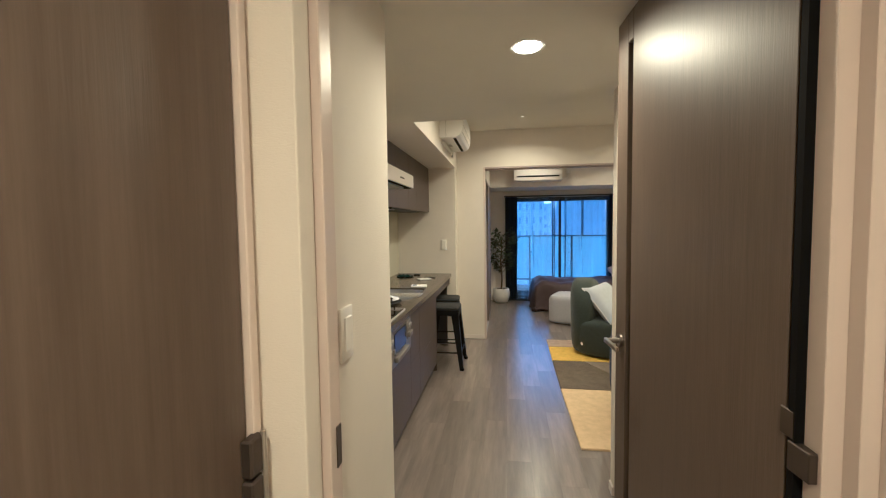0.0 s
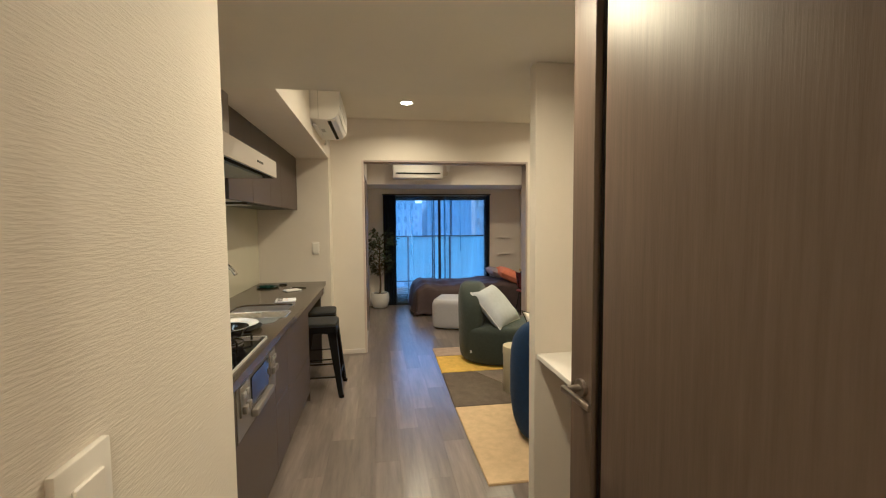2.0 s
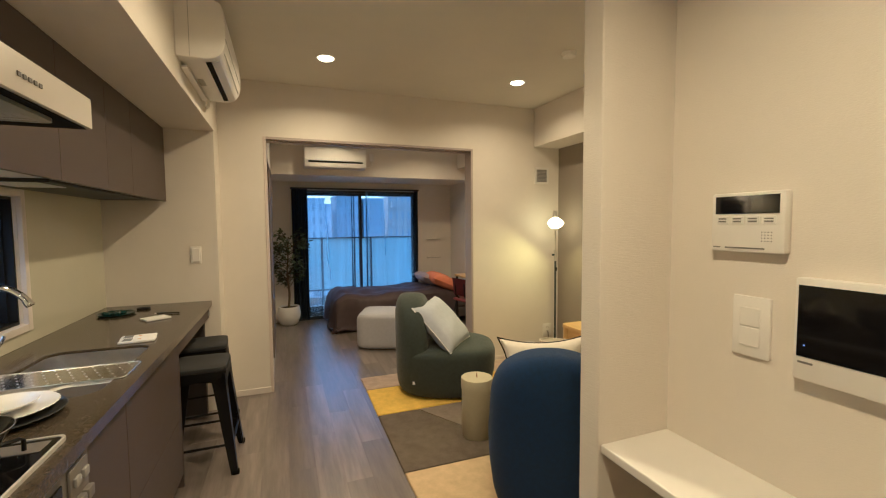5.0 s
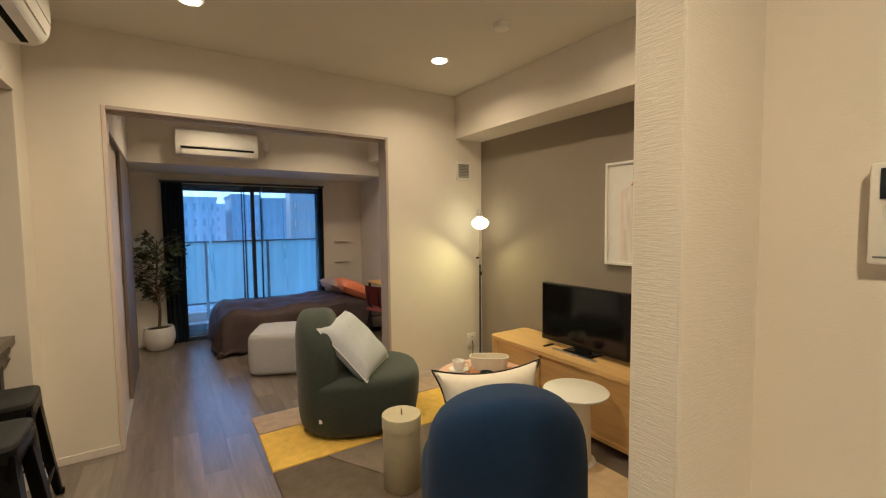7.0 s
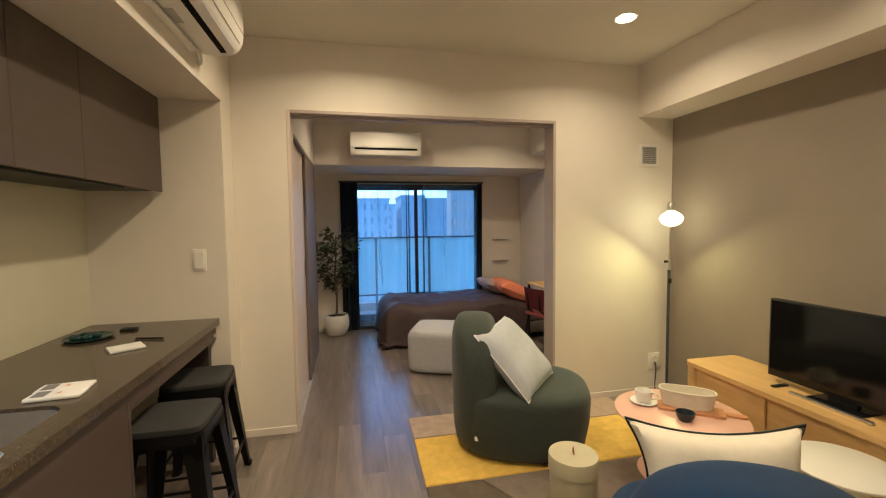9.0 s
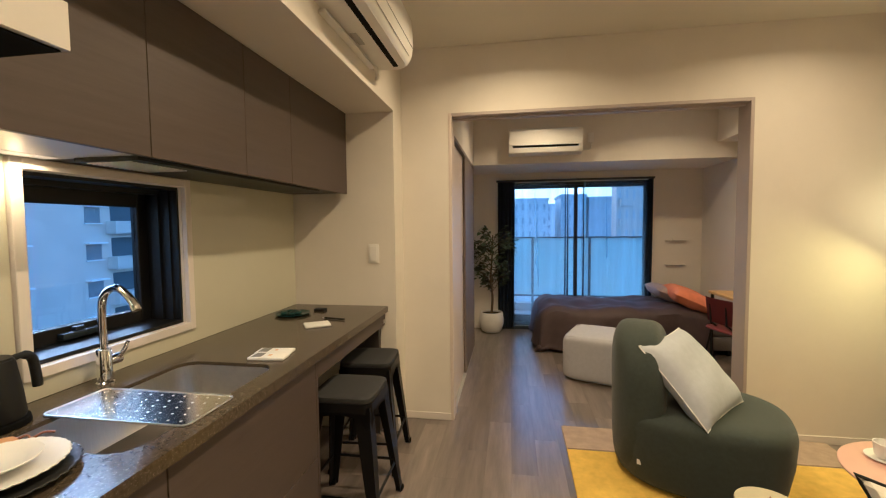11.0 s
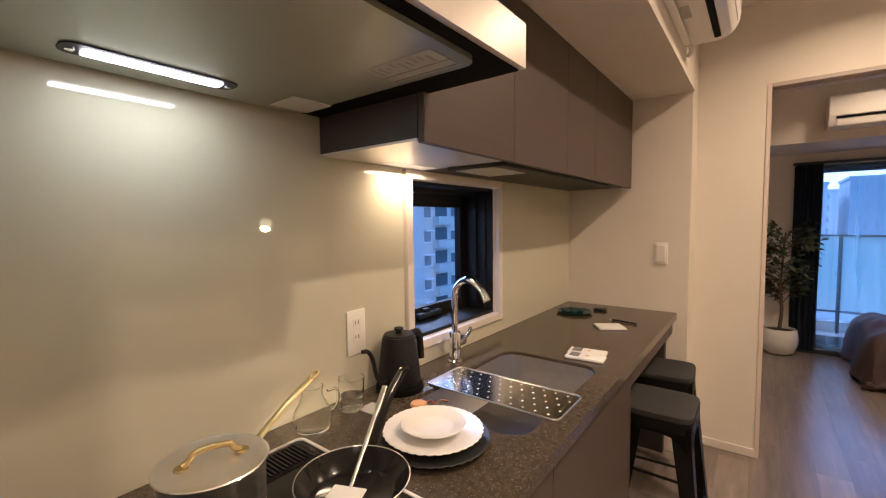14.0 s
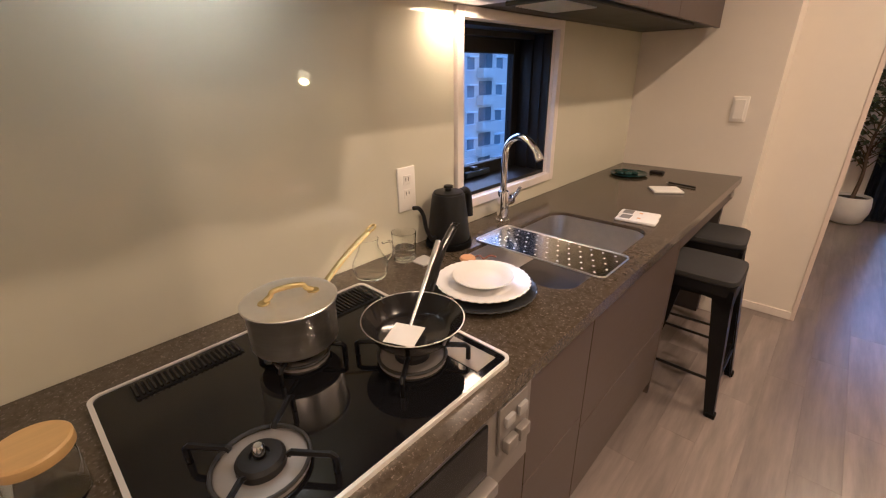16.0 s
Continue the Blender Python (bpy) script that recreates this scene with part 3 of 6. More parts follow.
# ---- passage wall: shelf, control panel, switches, intercom ----
solid("wall_shelf", B((0.815, 0.70, 0.858, 1.03, 2.183, 0.88), bevel=0.003), M["white"], "white wall shelf with a square edge in the passage", "shelf")

pan = thing("water_heater_panel", "white bath control panel with dark display and four keys", "control panel", (1.03, 1.99, 1.41))
part("body", B((1.008, 1.915, 1.352, 1.03, 2.062, 1.476), bevel=0.004), M["white"], pan)
part("display", B((1.0065, 1.925, 1.432, 1.0085, 2.052, 1.469)), M["blackgl"], pan, "dark glass display", smooth=False)
for k in range(4):
    kk = part("key", B((1.0055, 1.93 + k * 0.031, 1.410, 1.0085, 1.955 + k * 0.031, 1.427), bevel=0.001, seg=1), M["paper"], pan, smooth=False)
    part("key_print", B((1.0050, 1.934 + k * 0.031, 1.414, 1.0054, 1.951 + k * 0.031, 1.4175), (1.0050, 1.934 + k * 0.031, 1.420, 1.0054, 1.951 + k * 0.031, 1.423)), M["ink"], kk, smooth=False)
part("speaker_holes", B(*[(1.0073, 1.937 + i * 0.006, 1.375 + j * 0.006, 1.0078, 1.939 + i * 0.006, 1.377 + j * 0.006) for i in range(4) for j in range(4)]), M["ink"], pan, smooth=False)
part("print_line", B((1.0073, 1.95, 1.359, 1.0077, 2.03, 1.362), (1.0073, 2.04, 1.3595, 1.0077, 2.056, 1.362)), M["ink"], pan, smooth=False)


def switch_x(name, x, side, y0, y1, z0, z1, n, label):
    s = thing(name, label, "light switch", (x, (y0 + y1) / 2, z0))
    part("plate", B((min(x, x + side * 0.008), y0, z0, max(x, x + side * 0.008), y1, z1), bevel=0.002), M["white"], s)
    h, my, mz = (z1 - z0) * 0.66 / n, (y1 - y0) * 0.22, (z1 - z0) * 0.17
    for k in range(n):
        a = z0 + mz + k * h
        xx = x + side * 0.008
        part("rocker", B((min(xx, xx + side * 0.004), y0 + my, a + 0.001, max(xx, xx + side * 0.004), y1 - my, a + h - 0.001), bevel=0.0015, seg=1), M["white"], s, smooth=False)
    return s


switch_x("light_switch", 1.03, -1, 1.943, 2.018, 1.132, 1.259, 2, "white double rocker switch on the passage wall")
switch_x("light_switch", -0.124, 1, 0.850, 0.922, 1.124, 1.249, 1, "white rocker switch on ribbed wallpaper")

ic = thing("intercom", "white video intercom with black screen on the passage wall", "intercom", (1.03, 1.77, 1.12))
part("body", B((1.006, 1.655, 1.120, 1.03, 1.893, 1.311), bevel=0.004), M["white"], ic)
part("screen", B((1.0045, 1.668, 1.165, 1.0065, 1.886, 1.298)), M["blackgl"], ic, "black glass screen", smooth=False)
part("led", B((1.0037, 1.873, 1.186, 1.0046, 1.8755, 1.1875)), M["led"], ic, "lit blue indicator", smooth=False)
part("print", B((1.0053, 1.86, 1.152, 1.0058, 1.884, 1.156)), M["ink"], ic, smooth=False)

# ---- ceiling fittings ----
for i, (x, y, z, w) in enumerate(DOWNLIGHTS):
    dl = thing("downlight", "round white recessed ceiling downlight, lit", "ceiling light", (x, y, z), group="ceiling downlights")
    part("trim_ring", L([(0.052, -0.001), (0.066, -0.003), (0.068, 0.0), (0.052, 0.0)], 36, (x, y, z - 0.0005)), M["white"], dl)
    part("lens", L([(0.0001, 0.0), (0.050, 0.0), (0.050, 0.004), (0.0001, 0.004)], 32, (x, y, z - 0.0055)), M["lens"], dl, "glowing warm lens")
sd = thing("smoke_detector", "small round white smoke detector on the ceiling", "smoke detector", (1.99, 3.85, HIGH))
part("housing", L([(0.028, -0.034), (0.044, -0.028), (0.05, -0.006), (0.05, 0.0)], 30, (1.99, 3.85, HIGH)), M["white"], sd)


def air_conditioner(name, label, wall, a0, a1, z0, z1, depth, axis):
    """axis 'x': hangs on a wall facing +x at x=wall; 'y': on a wall facing -y at y=wall."""
    prof = [(0, z1 - 0.004), (depth * 0.45, z1), (depth * 0.80, z1 - 0.008), (depth * 0.94, z1 - 0.022), (depth * 0.985, z1 - 0.05), (depth * 1.015, z1 - 0.13), (depth * 1.01, z0 + 0.11), (depth * 0.985, z0 + 0.068), (depth * 0.93, z0 + 0.040), (depth * 0.85, z0 + 0.019), (depth * 0.74, z0 + 0.006), (depth * 0.60, z0), (0, z0 + 0.004)] if axis == 'x' else \
           [(0, z1), (depth * 0.80, z1), (depth * 0.97, z1 - 0.02), (depth, z1 - 0.06), (depth * 0.99, z0 + 0.09), (depth * 0.90, z0 + 0.035), (depth * 0.80, z0 + 0.012), (depth * 0.25, z0), (0, z0 + 0.02)]
    t = thing(name, label, "air conditioner", ((wall, (a0 + a1) / 2, z0) if axis == 'x' else ((a0 + a1) / 2, wall, z0)))

    def pt(d, a, z):
        return (wall + d, a, z) if axis == 'x' else (a, wall - d, z)
    bm = bmesh.new()
    rings = [[bm.verts.new(pt(d, a, z)) for d, z in prof] for a in (a0, a1)]
    for i in range(len(prof)):
        j = (i + 1) % len(prof)
        bm.faces.new((rings[0][i], rings[0][j], rings[1][j], rings[1][i]))
    bm.faces.new(rings[0])
    bm.faces.new(rings[1])
    bmesh.ops.recalc_face_normals(bm, faces=bm.faces[:])
    bmesh.ops.bevel(bm, geom=bm.edges[:], offset=0.003, segments=2, affect='EDGES', clamp_overlap=True)
    part("body", bm, M["white"], t)

    def slab(nm, d0, zz0, d1, zz1, th, m, inset=0.03, lab=""):
        b2 = bmesh.new()
        nx, nz = zz1 - zz0, -(d1 - d0)
        k = math.hypot(nx, nz)
        nx, nz = nx / k * th, nz / k * th
        vs = []
        for a in (a0 + inset, a1 - inset):
            vs.append([b2.verts.new(pt(*(q[0], a, q[1]))) for q in ((d0, zz0), (d1, zz1), (d1 + nx, zz1 + nz), (d0 + nx, zz0 + nz))])
        for i in range(4):
            j = (i + 1) % 4
            b2.faces.new((vs[0][i], vs[0][j], vs[1][j], vs[1][i]))
        b2.faces.new(vs[0])
        b2.faces.new(vs[1])
        bmesh.ops.recalc_face_normals(b2, faces=b2.faces[:])
        return part(nm, b2, m, t, lab, smooth=False)
    if axis == 'y':
        slab("outlet_slot", depth * 0.985, z0 + 0.066, depth * 0.994, z0 + 0.086, 0.005, M["rubber"], 0.045, "dark air outlet")
        slab("louver", depth * 0.97, z0 + 0.016, depth * 1.05, z0 + 0.060, 0.008, M["white"], 0.05)
        slab("end_cap", depth * 0.99, z0 + 0.092, depth * 1.0, z0 + 0.225, 0.004, M["white"], 0.008)
        slab("front_seam", depth * 0.995, z0 + 0.100, depth * 1.0, z0 + 0.103, 0.002, M["grey"], 0.004)
        return t
    slab("outlet_slot", depth * 0.56, z0 + 0.0005, depth * 0.68, z0 + 0.003, 0.003, M["rubber"], 0.05, "dark air outlet")
    slab("louver", depth * 0.69, z0 + 0.002, depth * 0.85, z0 + 0.017, 0.004, M["white"], 0.05)
    slab("front_seam", depth * 1.009, z0 + 0.104, depth * 1.011, z0 + 0.107, 0.0015, M["grey"], 0.004)
    slab("front_seam", depth * 0.955, z0 + 0.049, depth * 0.962, z0 + 0.052, 0.0015, M["grey"], 0.05)
    part("side_seam", B((wall + depth * 0.27, a0 - 0.0012, z0 + 0.006, wall + depth * 0.28, a0 + 0.001, z1 - 0.006)), M["grey"], t, smooth=False)
    slab("rating_label", depth * 0.16, z0 + 0.001, depth * 0.30, z0 + 0.0012, 0.0012, M["label"], 0.34)
    slab("mount_plate", 0.001, z0 - 0.012, 0.03, z0 - 0.008, 0.012, M["white"], 0.10)
    part("drain_hose", T(smooth_path([(wall + 0.02, a1 - 0.06, z0 + 0.01), (wall + 0.025, a1 - 0.03, z0 - 0.03), (wall + 0.012, a1 - 0.01, z0 - 0.045)], 5), 0.011, 10), M["white"], t)
    return t


air_conditioner("air_conditioner", "white wall-mounted air conditioner above the kitchen", -0.345, 3.78, 4.58, 2.235, 2.53, 0.215, 'x')
air_conditioner("air_conditioner", "white wall-mounted air conditioner on the bedroom beam", BEAM, 0.38, 1.13, 2.115, 2.38, 0.22, 'y')
ob = thing("socket_box", "small white outlet with conduit beside the air conditioner", "outlet", (1.25, BEAM, 2.28))
part("plate", B((1.215, BEAM - 0.01, 2.25, 1.275, BEAM, 2.35), bevel=0.002), M["white"], ob)
part("cable", T([(1.245, BEAM - 0.008, 2.25), (1.245, BEAM - 0.008, 2.19), (1.22, BEAM - 0.008, 2.17), (1.135, BEAM - 0.012, 2.17)], 0.006), M["white"], ob)

vt = thing("wall_vent", "square white wall vent with grey grille", "vent", (2.66, OPY, 1.82))
part("frame", B((2.580, OPY - 0.012, 1.822, 2.600, OPY, 1.992), (2.725, OPY - 0.012, 1.822, 2.745, OPY, 1.992), (2.600, OPY - 0.012, 1.972, 2.725, OPY, 1.992), (2.600, OPY - 0.012, 1.822, 2.725, OPY, 1.842)), M["white"], vt, smooth=False)
for k in range(9):
    part("slat", B((2.600, OPY - 0.008, 1.845 + k * 0.0142, 2.725, OPY - 0.002, 1.853 + k * 0.0142)), M["grey"], vt, smooth=False)


def outlet_plate(name, label, p, n, w, h):
    """p: lower corner point and n: 'x+' or 'y-' facing."""
    t = thing(name, label, "outlet", p)
    x, y, z = p
    if n == 'x+':
        part("plate", B((x, y, z, x + 0.007, y + w, z + h), bevel=0.002), M["white"], t)
        for k in (0.30, 0.62):
            s = part("socket", B((x + 0.007, y + w * 0.3, z + h * k, x + 0.009, y + w * 0.7, z + h * (k + 0.2)), bevel=0.0008, seg=1), M["white"], t, smooth=False)
            part("slot", B((x + 0.009, y + w * 0.40, z + h * (k + 0.07), x + 0.0094, y + w * 0.44, z + h * (k + 0.15)), (x + 0.009, y + w * 0.56, z + h * (k + 0.07), x + 0.0094, y + w * 0.60, z + h * (k + 0.15))), M["ink"], s, smooth=False)
    else:
        part("plate", B((x, y - 0.007, z, x + w, y, z + h), bevel=0.002), M["white"], t)
        for k in (0.30, 0.62):
            s = part("socket", B((x + w * 0.3, y - 0.009, z + h * k, x + w * 0.7, y - 0.007, z + h * (k + 0.2)), bevel=0.0008, seg=1), M["white"], t, smooth=False)
            part("slot", B((x + w * 0.40, y - 0.0094, z + h * (k + 0.07), x + w * 0.44, y - 0.009, z + h * (k + 0.15)), (x + w * 0.56, y - 0.0094, z + h * (k + 0.07), x + w * 0.60, y - 0.009, z + h * (k + 0.15))), M["ink"], s, smooth=False)
    return t


outlet_plate("wall_outlet", "white double outlet on the glossy backsplash", (-1.060, 3.033, 0.981), 'x+', 0.074, 0.143)
outlet_plate("wall_outlet", "white outlet near the floor with a black lamp plug", (2.69, OPY, 0.195), 'y-', 0.11, 0.135)
ks = thing("light_switch", "white square wall switch above the counter end", "light switch", (-0.50, 4.955, 1.13))
part("plate", B((-0.534, 4.947, 1.135, -0.462, 4.955, 1.262), bevel=0.002), M["white"], ks)
part("rocker", B((-0.522, 4.943, 1.150, -0.474, 4.947, 1.248), bevel=0.0015, seg=1), M["white"], ks, smooth=False)

# ---- kitchen ----
CF = -0.408
sink_hole = rrect(-0.885, 3.115, -0.492, 3.760, 0.07, 6)
bm = bmesh.new()
prism(bm, [(-1.0655, 2.86), (CF, 2.86), (CF, 4.9545), (-1.0655, 4.9545)], 0.812, 0.85, hole=list(reversed(sink_hole)))
box(bm, -1.0655, 2.058, 0.812, CF, 2.86, 0.85)
solid("worktop", bm, M["counter"], "dark brown speckled stone worktop with a sink cut-out", "worktop")

FX = -0.43


def base_unit(label, y0, y1, fronts):
    """A floor cabinet with its fronts given as (z0, z1, y0, y1)."""
    t = thing("base_cabinet", label, "cabinet", (-0.75, (y0 + y1) / 2, 0), group="kitchen base cabinets")
    part("carcass", B((-1.06, y0, 0.075, FX - 0.022, y1, 0.69), (-1.06, y0, 0.69, -1.03, y1, 0.81)), M["cabin"], t, smooth=False)
    part("plinth", B((-1.0, y0, 0.0, FX - 0.05, y1, 0.075)), M["cab"], t, smooth=False)
    for z0, z1, a, b in fronts:
        part("front", B((FX - 0.02, a + 0.002, z0, FX, b - 0.002, z1), bevel=0.001, seg=1), M["cab"], t, smooth=False)
    return t


base_unit("dark brown kitchen cabinet under the hob with a drawer", 2.06, 2.845, [(0.078, 0.56, 2.06, 2.845), (0.56, 0.81, 2.06, 2.215)])
base_unit("dark brown narrow kitchen drawer cabinet", 2.845, 3.165, [(0.078, 0.44, 2.845, 3.165), (0.443, 0.81, 2.845, 3.165)])
base_unit("dark brown wide sink cabinet with two drawers", 3.165, 3.95, [(0.078, 0.385, 3.165, 3.95), (0.388, 0.81, 3.165, 3.95)])
part("side_panel", B((-1.06, 3.95, 0.0, FX, 3.968, 0.81)), M["cab"], thing("end_panel", "dark brown end panel beside the stools", "cabinet panel", (-0.75, 3.96, 0)), smooth=False)
ap = thing("breakfast_bar_apron", "dark brown apron board below the breakfast bar", "apron board", (-0.6, 4.45, 0.70))
part("apron", B((FX - 0.02, 3.969, 0.725, FX, 4.954, 0.811), bevel=0.001, seg=1), M["cab"], ap, smooth=False)
part("leg_panel", B((-0.62, 4.905, 0.0, FX - 0.03, 4.952, 0.725)), M["cabin"], ap, smooth=False)
part("bracket", B((FX, 4.90, 0.742, FX + 0.006, 4.94, 0.765)), M["steel"], ap, "small steel bracket", smooth=False)

gr = thing("grill_oven", "silver built-in gas grill front with window and knobs", "grill", (FX, 2.53, 0.56))
part("front_panel", B((FX - 0.30, 2.218, 0.565, FX + 0.004, 2.842, 0.808), bevel=0.002, seg=1), M["grillface"], gr, "satin silver panel", smooth=False)
part("grill_window", B((FX + 0.004, 2.40, 0.640, FX + 0.010, 2.68, 0.775), bevel=0.002, seg=1), M["blackgl"], gr, "dark glass window", smooth=False)
part("grill_handle", B((FX + 0.004, 2.39, 0.598, FX + 0.034, 2.69, 0.632), bevel=0.006), M["grillface"], gr)
for y0 in (2.245, 2.715):
    p = part("control_tray", B((FX + 0.004, y0, 0.66, FX + 0.012, y0 + 0.10, 0.785), bevel=0.003), M["grillface"], gr)
    for k in range(2):
        part("knob", B((FX + 0.012, y0 + 0.008 + k * 0.046, 0.672, FX + 0.030, y0 + 0.046 + k * 0.046, 0.705), bevel=0.004), M["grillface"], p)
        part("lever", B((FX + 0.012, y0 + 0.012 + k * 0.046, 0.735, FX + 0.022, y0 + 0.042 + k * 0.046, 0.760), bevel=0.003), M["grey"], p)

# hob
HZ = 0.85
hb = thing("gas_hob", "black glass three-burner gas hob with silver rim", "gas hob", (-0.70, 2.48, HZ))
part("glass_top", prism(bmesh.new(), rrect(-0.946, 2.178, -0.450, 2.783, 0.018, 4), HZ, HZ + 0.007), M["blackgl"], hb, "glossy black glass")
bm = prism(bmesh.new(), rrect(-0.952, 2.171, -0.444, 2.790, 0.022, 5), HZ, HZ + 0.010, hole=list(reversed(rrect(-0.945, 2.179, -0.451, 2.782, 0.016, 4))))
part("rim", bm, M["rim"], hb, "silver rim", smooth=False)
part("steel_strip", B((-0.600, 2.705, HZ + 0.007, -0.470, 2.765, HZ + 0.009), bevel=0.001, seg=1), M["grillface"], hb, smooth=False)
vg = part("vent_grille", B((-0.932, 2.235, HZ + 0.007, -0.880, 2.43, HZ + 0.010)), M["black"], hb, smooth=False)
for k in range(20):
    part("grille_bar", B((-0.930, 2.2375 + k * 0.0096, HZ + 0.010, -0.882, 2.2425 + k * 0.0096, HZ + 0.0145), bevel=0.0012, seg=1), M["blackgl"], vg, smooth=False)
vg = part("vent_grille", B((-0.932, 2.60, HZ + 0.007, -0.845, 2.765, HZ + 0.010)), M["black"], hb, smooth=False)
for k in range(15):
    part("grille_bar", B((-0.928, 2.6055 + k * 0.0102, HZ + 0.010, -0.850, 2.6105 + k * 0.0102, HZ + 0.0145), bevel=0.0012, seg=1), M["blackgl"], vg, smooth=False)
for cx, cy, r in ((-0.575, 2.325, 0.062), (-0.775, 2.505, 0.05), (-0.600, 2.655, 0.062)):
    b = part("burner", L([(r * 1.12, 0.0), (r * 1.10, 0.006), (r * 0.95, 0.008), (r * 0.62, 0.006), (0.0001, 0.006)], 36, (cx, cy, HZ + 0.007)), M["grillface"], hb, "satin steel drip ring")
    part("burner_cap", L([(r * 0.58, 0.006), (r * 0.58, 0.018), (r * 0.50, 0.024), (r * 0.24, 0.026), (r * 0.22, 0.020), (0.0001, 0.020)], 32, (cx, cy, HZ + 0.007)), M["black"], b)
    part("sensor", L([(0.009, 0.02), (0.009, 0.040), (0.006, 0.044), (0.0001, 0.044)], 16, (cx, cy, HZ + 0.007)), M["steel2"], b)
    part("grate_ring", T([(cx + r * 1.12 * math.cos(a), cy + r * 1.12 * math.sin(a), HZ + 0.018) for a in (2 * math.pi * k / 30 for k in range(31))], 0.0035, 6), M["iron"], b)
    for k in range(4):
        a = radians(90 * k + 38)
        c, s = math.cos(a), math.sin(a)
        part("grate_arm", T([(cx + q * c, cy + q * s, HZ + z) for q, z in ((r * 0.72, 0.036), (r * 0.80, 0.041), (r * 1.75, 0.041), (r * 1.85, 0.036), (r * 1.85, 0.008))], 0.0052, 6), M["stool"], b)

# saucepan with lid
px, py = -0.783, 2.503
sp = thing("saucepan", "brushed aluminium saucepan with lid and brass handles on the hob", "saucepan", (px, py, HZ + 0.046))
part("body", L([(0.0001, 0), (0.078, 0), (0.084, 0.006), (0.086, 0.085), (0.089, 0.090), (0.084, 0.091), (0.083, 0.083), (0.081, 0.008), (0.0001, 0.006)], 48, (px, py, HZ + 0.046)), M["alu"], sp)
lid = part("lid", L([(0.087, 0.0915), (0.0915, 0.0918), (0.0925, 0.0955), (0.0905, 0.0975), (0.0865, 0.0960), (0.06, 0.0975), (0.0001, 0.0985)], 48, (px, py, HZ + 0.046)), M["alu"], sp, "flat aluminium lid")
zt = HZ + 0.046 + 0.0985
part("lid_handle", T(smooth_path([(px - 0.012, py - 0.044, zt + 0.003), (px - 0.010, py - 0.033, zt + 0.010), (px - 0.008, py - 0.026, zt + 0.019), (px, py, zt + 0.022), (px + 0.008, py + 0.026, zt + 0.019), (px + 0.010, py + 0.033, zt + 0.010), (px + 0.012, py + 0.044, zt + 0.003)], 8), 0.0055, 12), M["brass"], lid, "brass loop handle")
for q in (-1, 1):
    part("flange", L([(0.0001, 0.0), (0.012, 0.0), (0.011, 0.0025), (0.0001, 0.003)], 20, (px + q * 0.012, py + q * 0.046, zt - 0.0005)), M["brass"], lid)
part("handle", T(smooth_path([(px - 0.020, py + 0.080, zt - 0.025), (px - 0.026, py + 0.10, zt - 0.012), (px - 0.034, py + 0.165, zt + 0.028), (px - 0.040, py + 0.232, zt + 0.062)], 10), 0.0085, 14, 0.45), M["brass"], sp, "long flat brass handle")
part("hanging_loop", T([(px - 0.041 + 0.009 * math.sin(a), py + 0.241 + 0.011 * math.cos(a), zt + 0.0665 + 0.0055 * math.cos(a)) for a in (2 * math.pi * k / 20 for k in range(21))], 0.0032, 8), M["brass"], sp)

# frying pan
qx, qy = -0.612, 2.672
fp = thing("frying_pan", "black iron frying pan with a long dark handle", "frying pan", (qx, qy, HZ + 0.046))
part("body", L([(0.0001, 0), (0.072, 0), (0.082, 0.008), (0.103, 0.043), (0.106, 0.044), (0.1025, 0.0445), (0.080, 0.012), (0.070, 0.005), (0.0001, 0.004)], 56, (qx, qy, HZ + 0.046)), M["pan"], fp)
part("rim", T([(qx + 0.1045 * math.cos(a), qy + 0.1045 * math.sin(a), HZ + 0.0908) for a in (2 * math.pi * k / 48 for k in range(49))], 0.0012, 6), M["steel"], fp, "bare metal rim")
hpts = smooth_path([(qx - 0.050, qy + 0.088, HZ + 0.078), (qx - 0.085, qy + 0.150, HZ + 0.105), (qx - 0.125, qy + 0.225, HZ + 0.135), (qx - 0.167, qy + 0.313, HZ + 0.157)], 5)
part("handle", T(hpts, [0.013] * 6 + [0.011] * 6 + [0.0125] * 4, 10, 0.4), M["pan"], fp, "flat dark iron handle")
part("hanging_loop", T([(qx - 0.171 + 0.010 * math.sin(a), qy + 0.324 + 0.011 * math.cos(a), HZ + 0.160 + 0.003 * math.cos(a)) for a in (2 * math.pi * k / 20 for k in range(21))], 0.0034, 8), M["pan"], fp)
# spatula
st = thing("spatula", "steel spatula with a pale flat blade resting in the pan", "spatula", (qx, qy, HZ + 0.055))
part("blade", B((-0.033, -0.036, -0.001, 0.033, 0.03, 0.001), bevel=0.0008, seg=1), M["paper"], st, "pale flat blade", smooth=False, local=True)
st.matrix_basis = pose(qx - 0.004, qy - 0.020, HZ + 0.0575, 4, 0, 24)
bm = T(smooth_path([(0, 0.028, 0.0), (0, 0.05, 0.012), (0.0, 0.11, 0.045), (-0.003, 0.165, 0.070)], 5), [0.0035] * 9 + [0.0045] * 7, 8, 0.45)
part("shaft", bm, M["steel"], st, "flat steel shaft", local=True)
part("grip", T([(-0.003, 0.160, 0.068), (-0.004, 0.195, 0.084), (-0.006, 0.235, 0.101)], [0.0045, 0.0065, 0.0065], 8, 0.4), M["steel"], st, "flat steel grip", local=True)

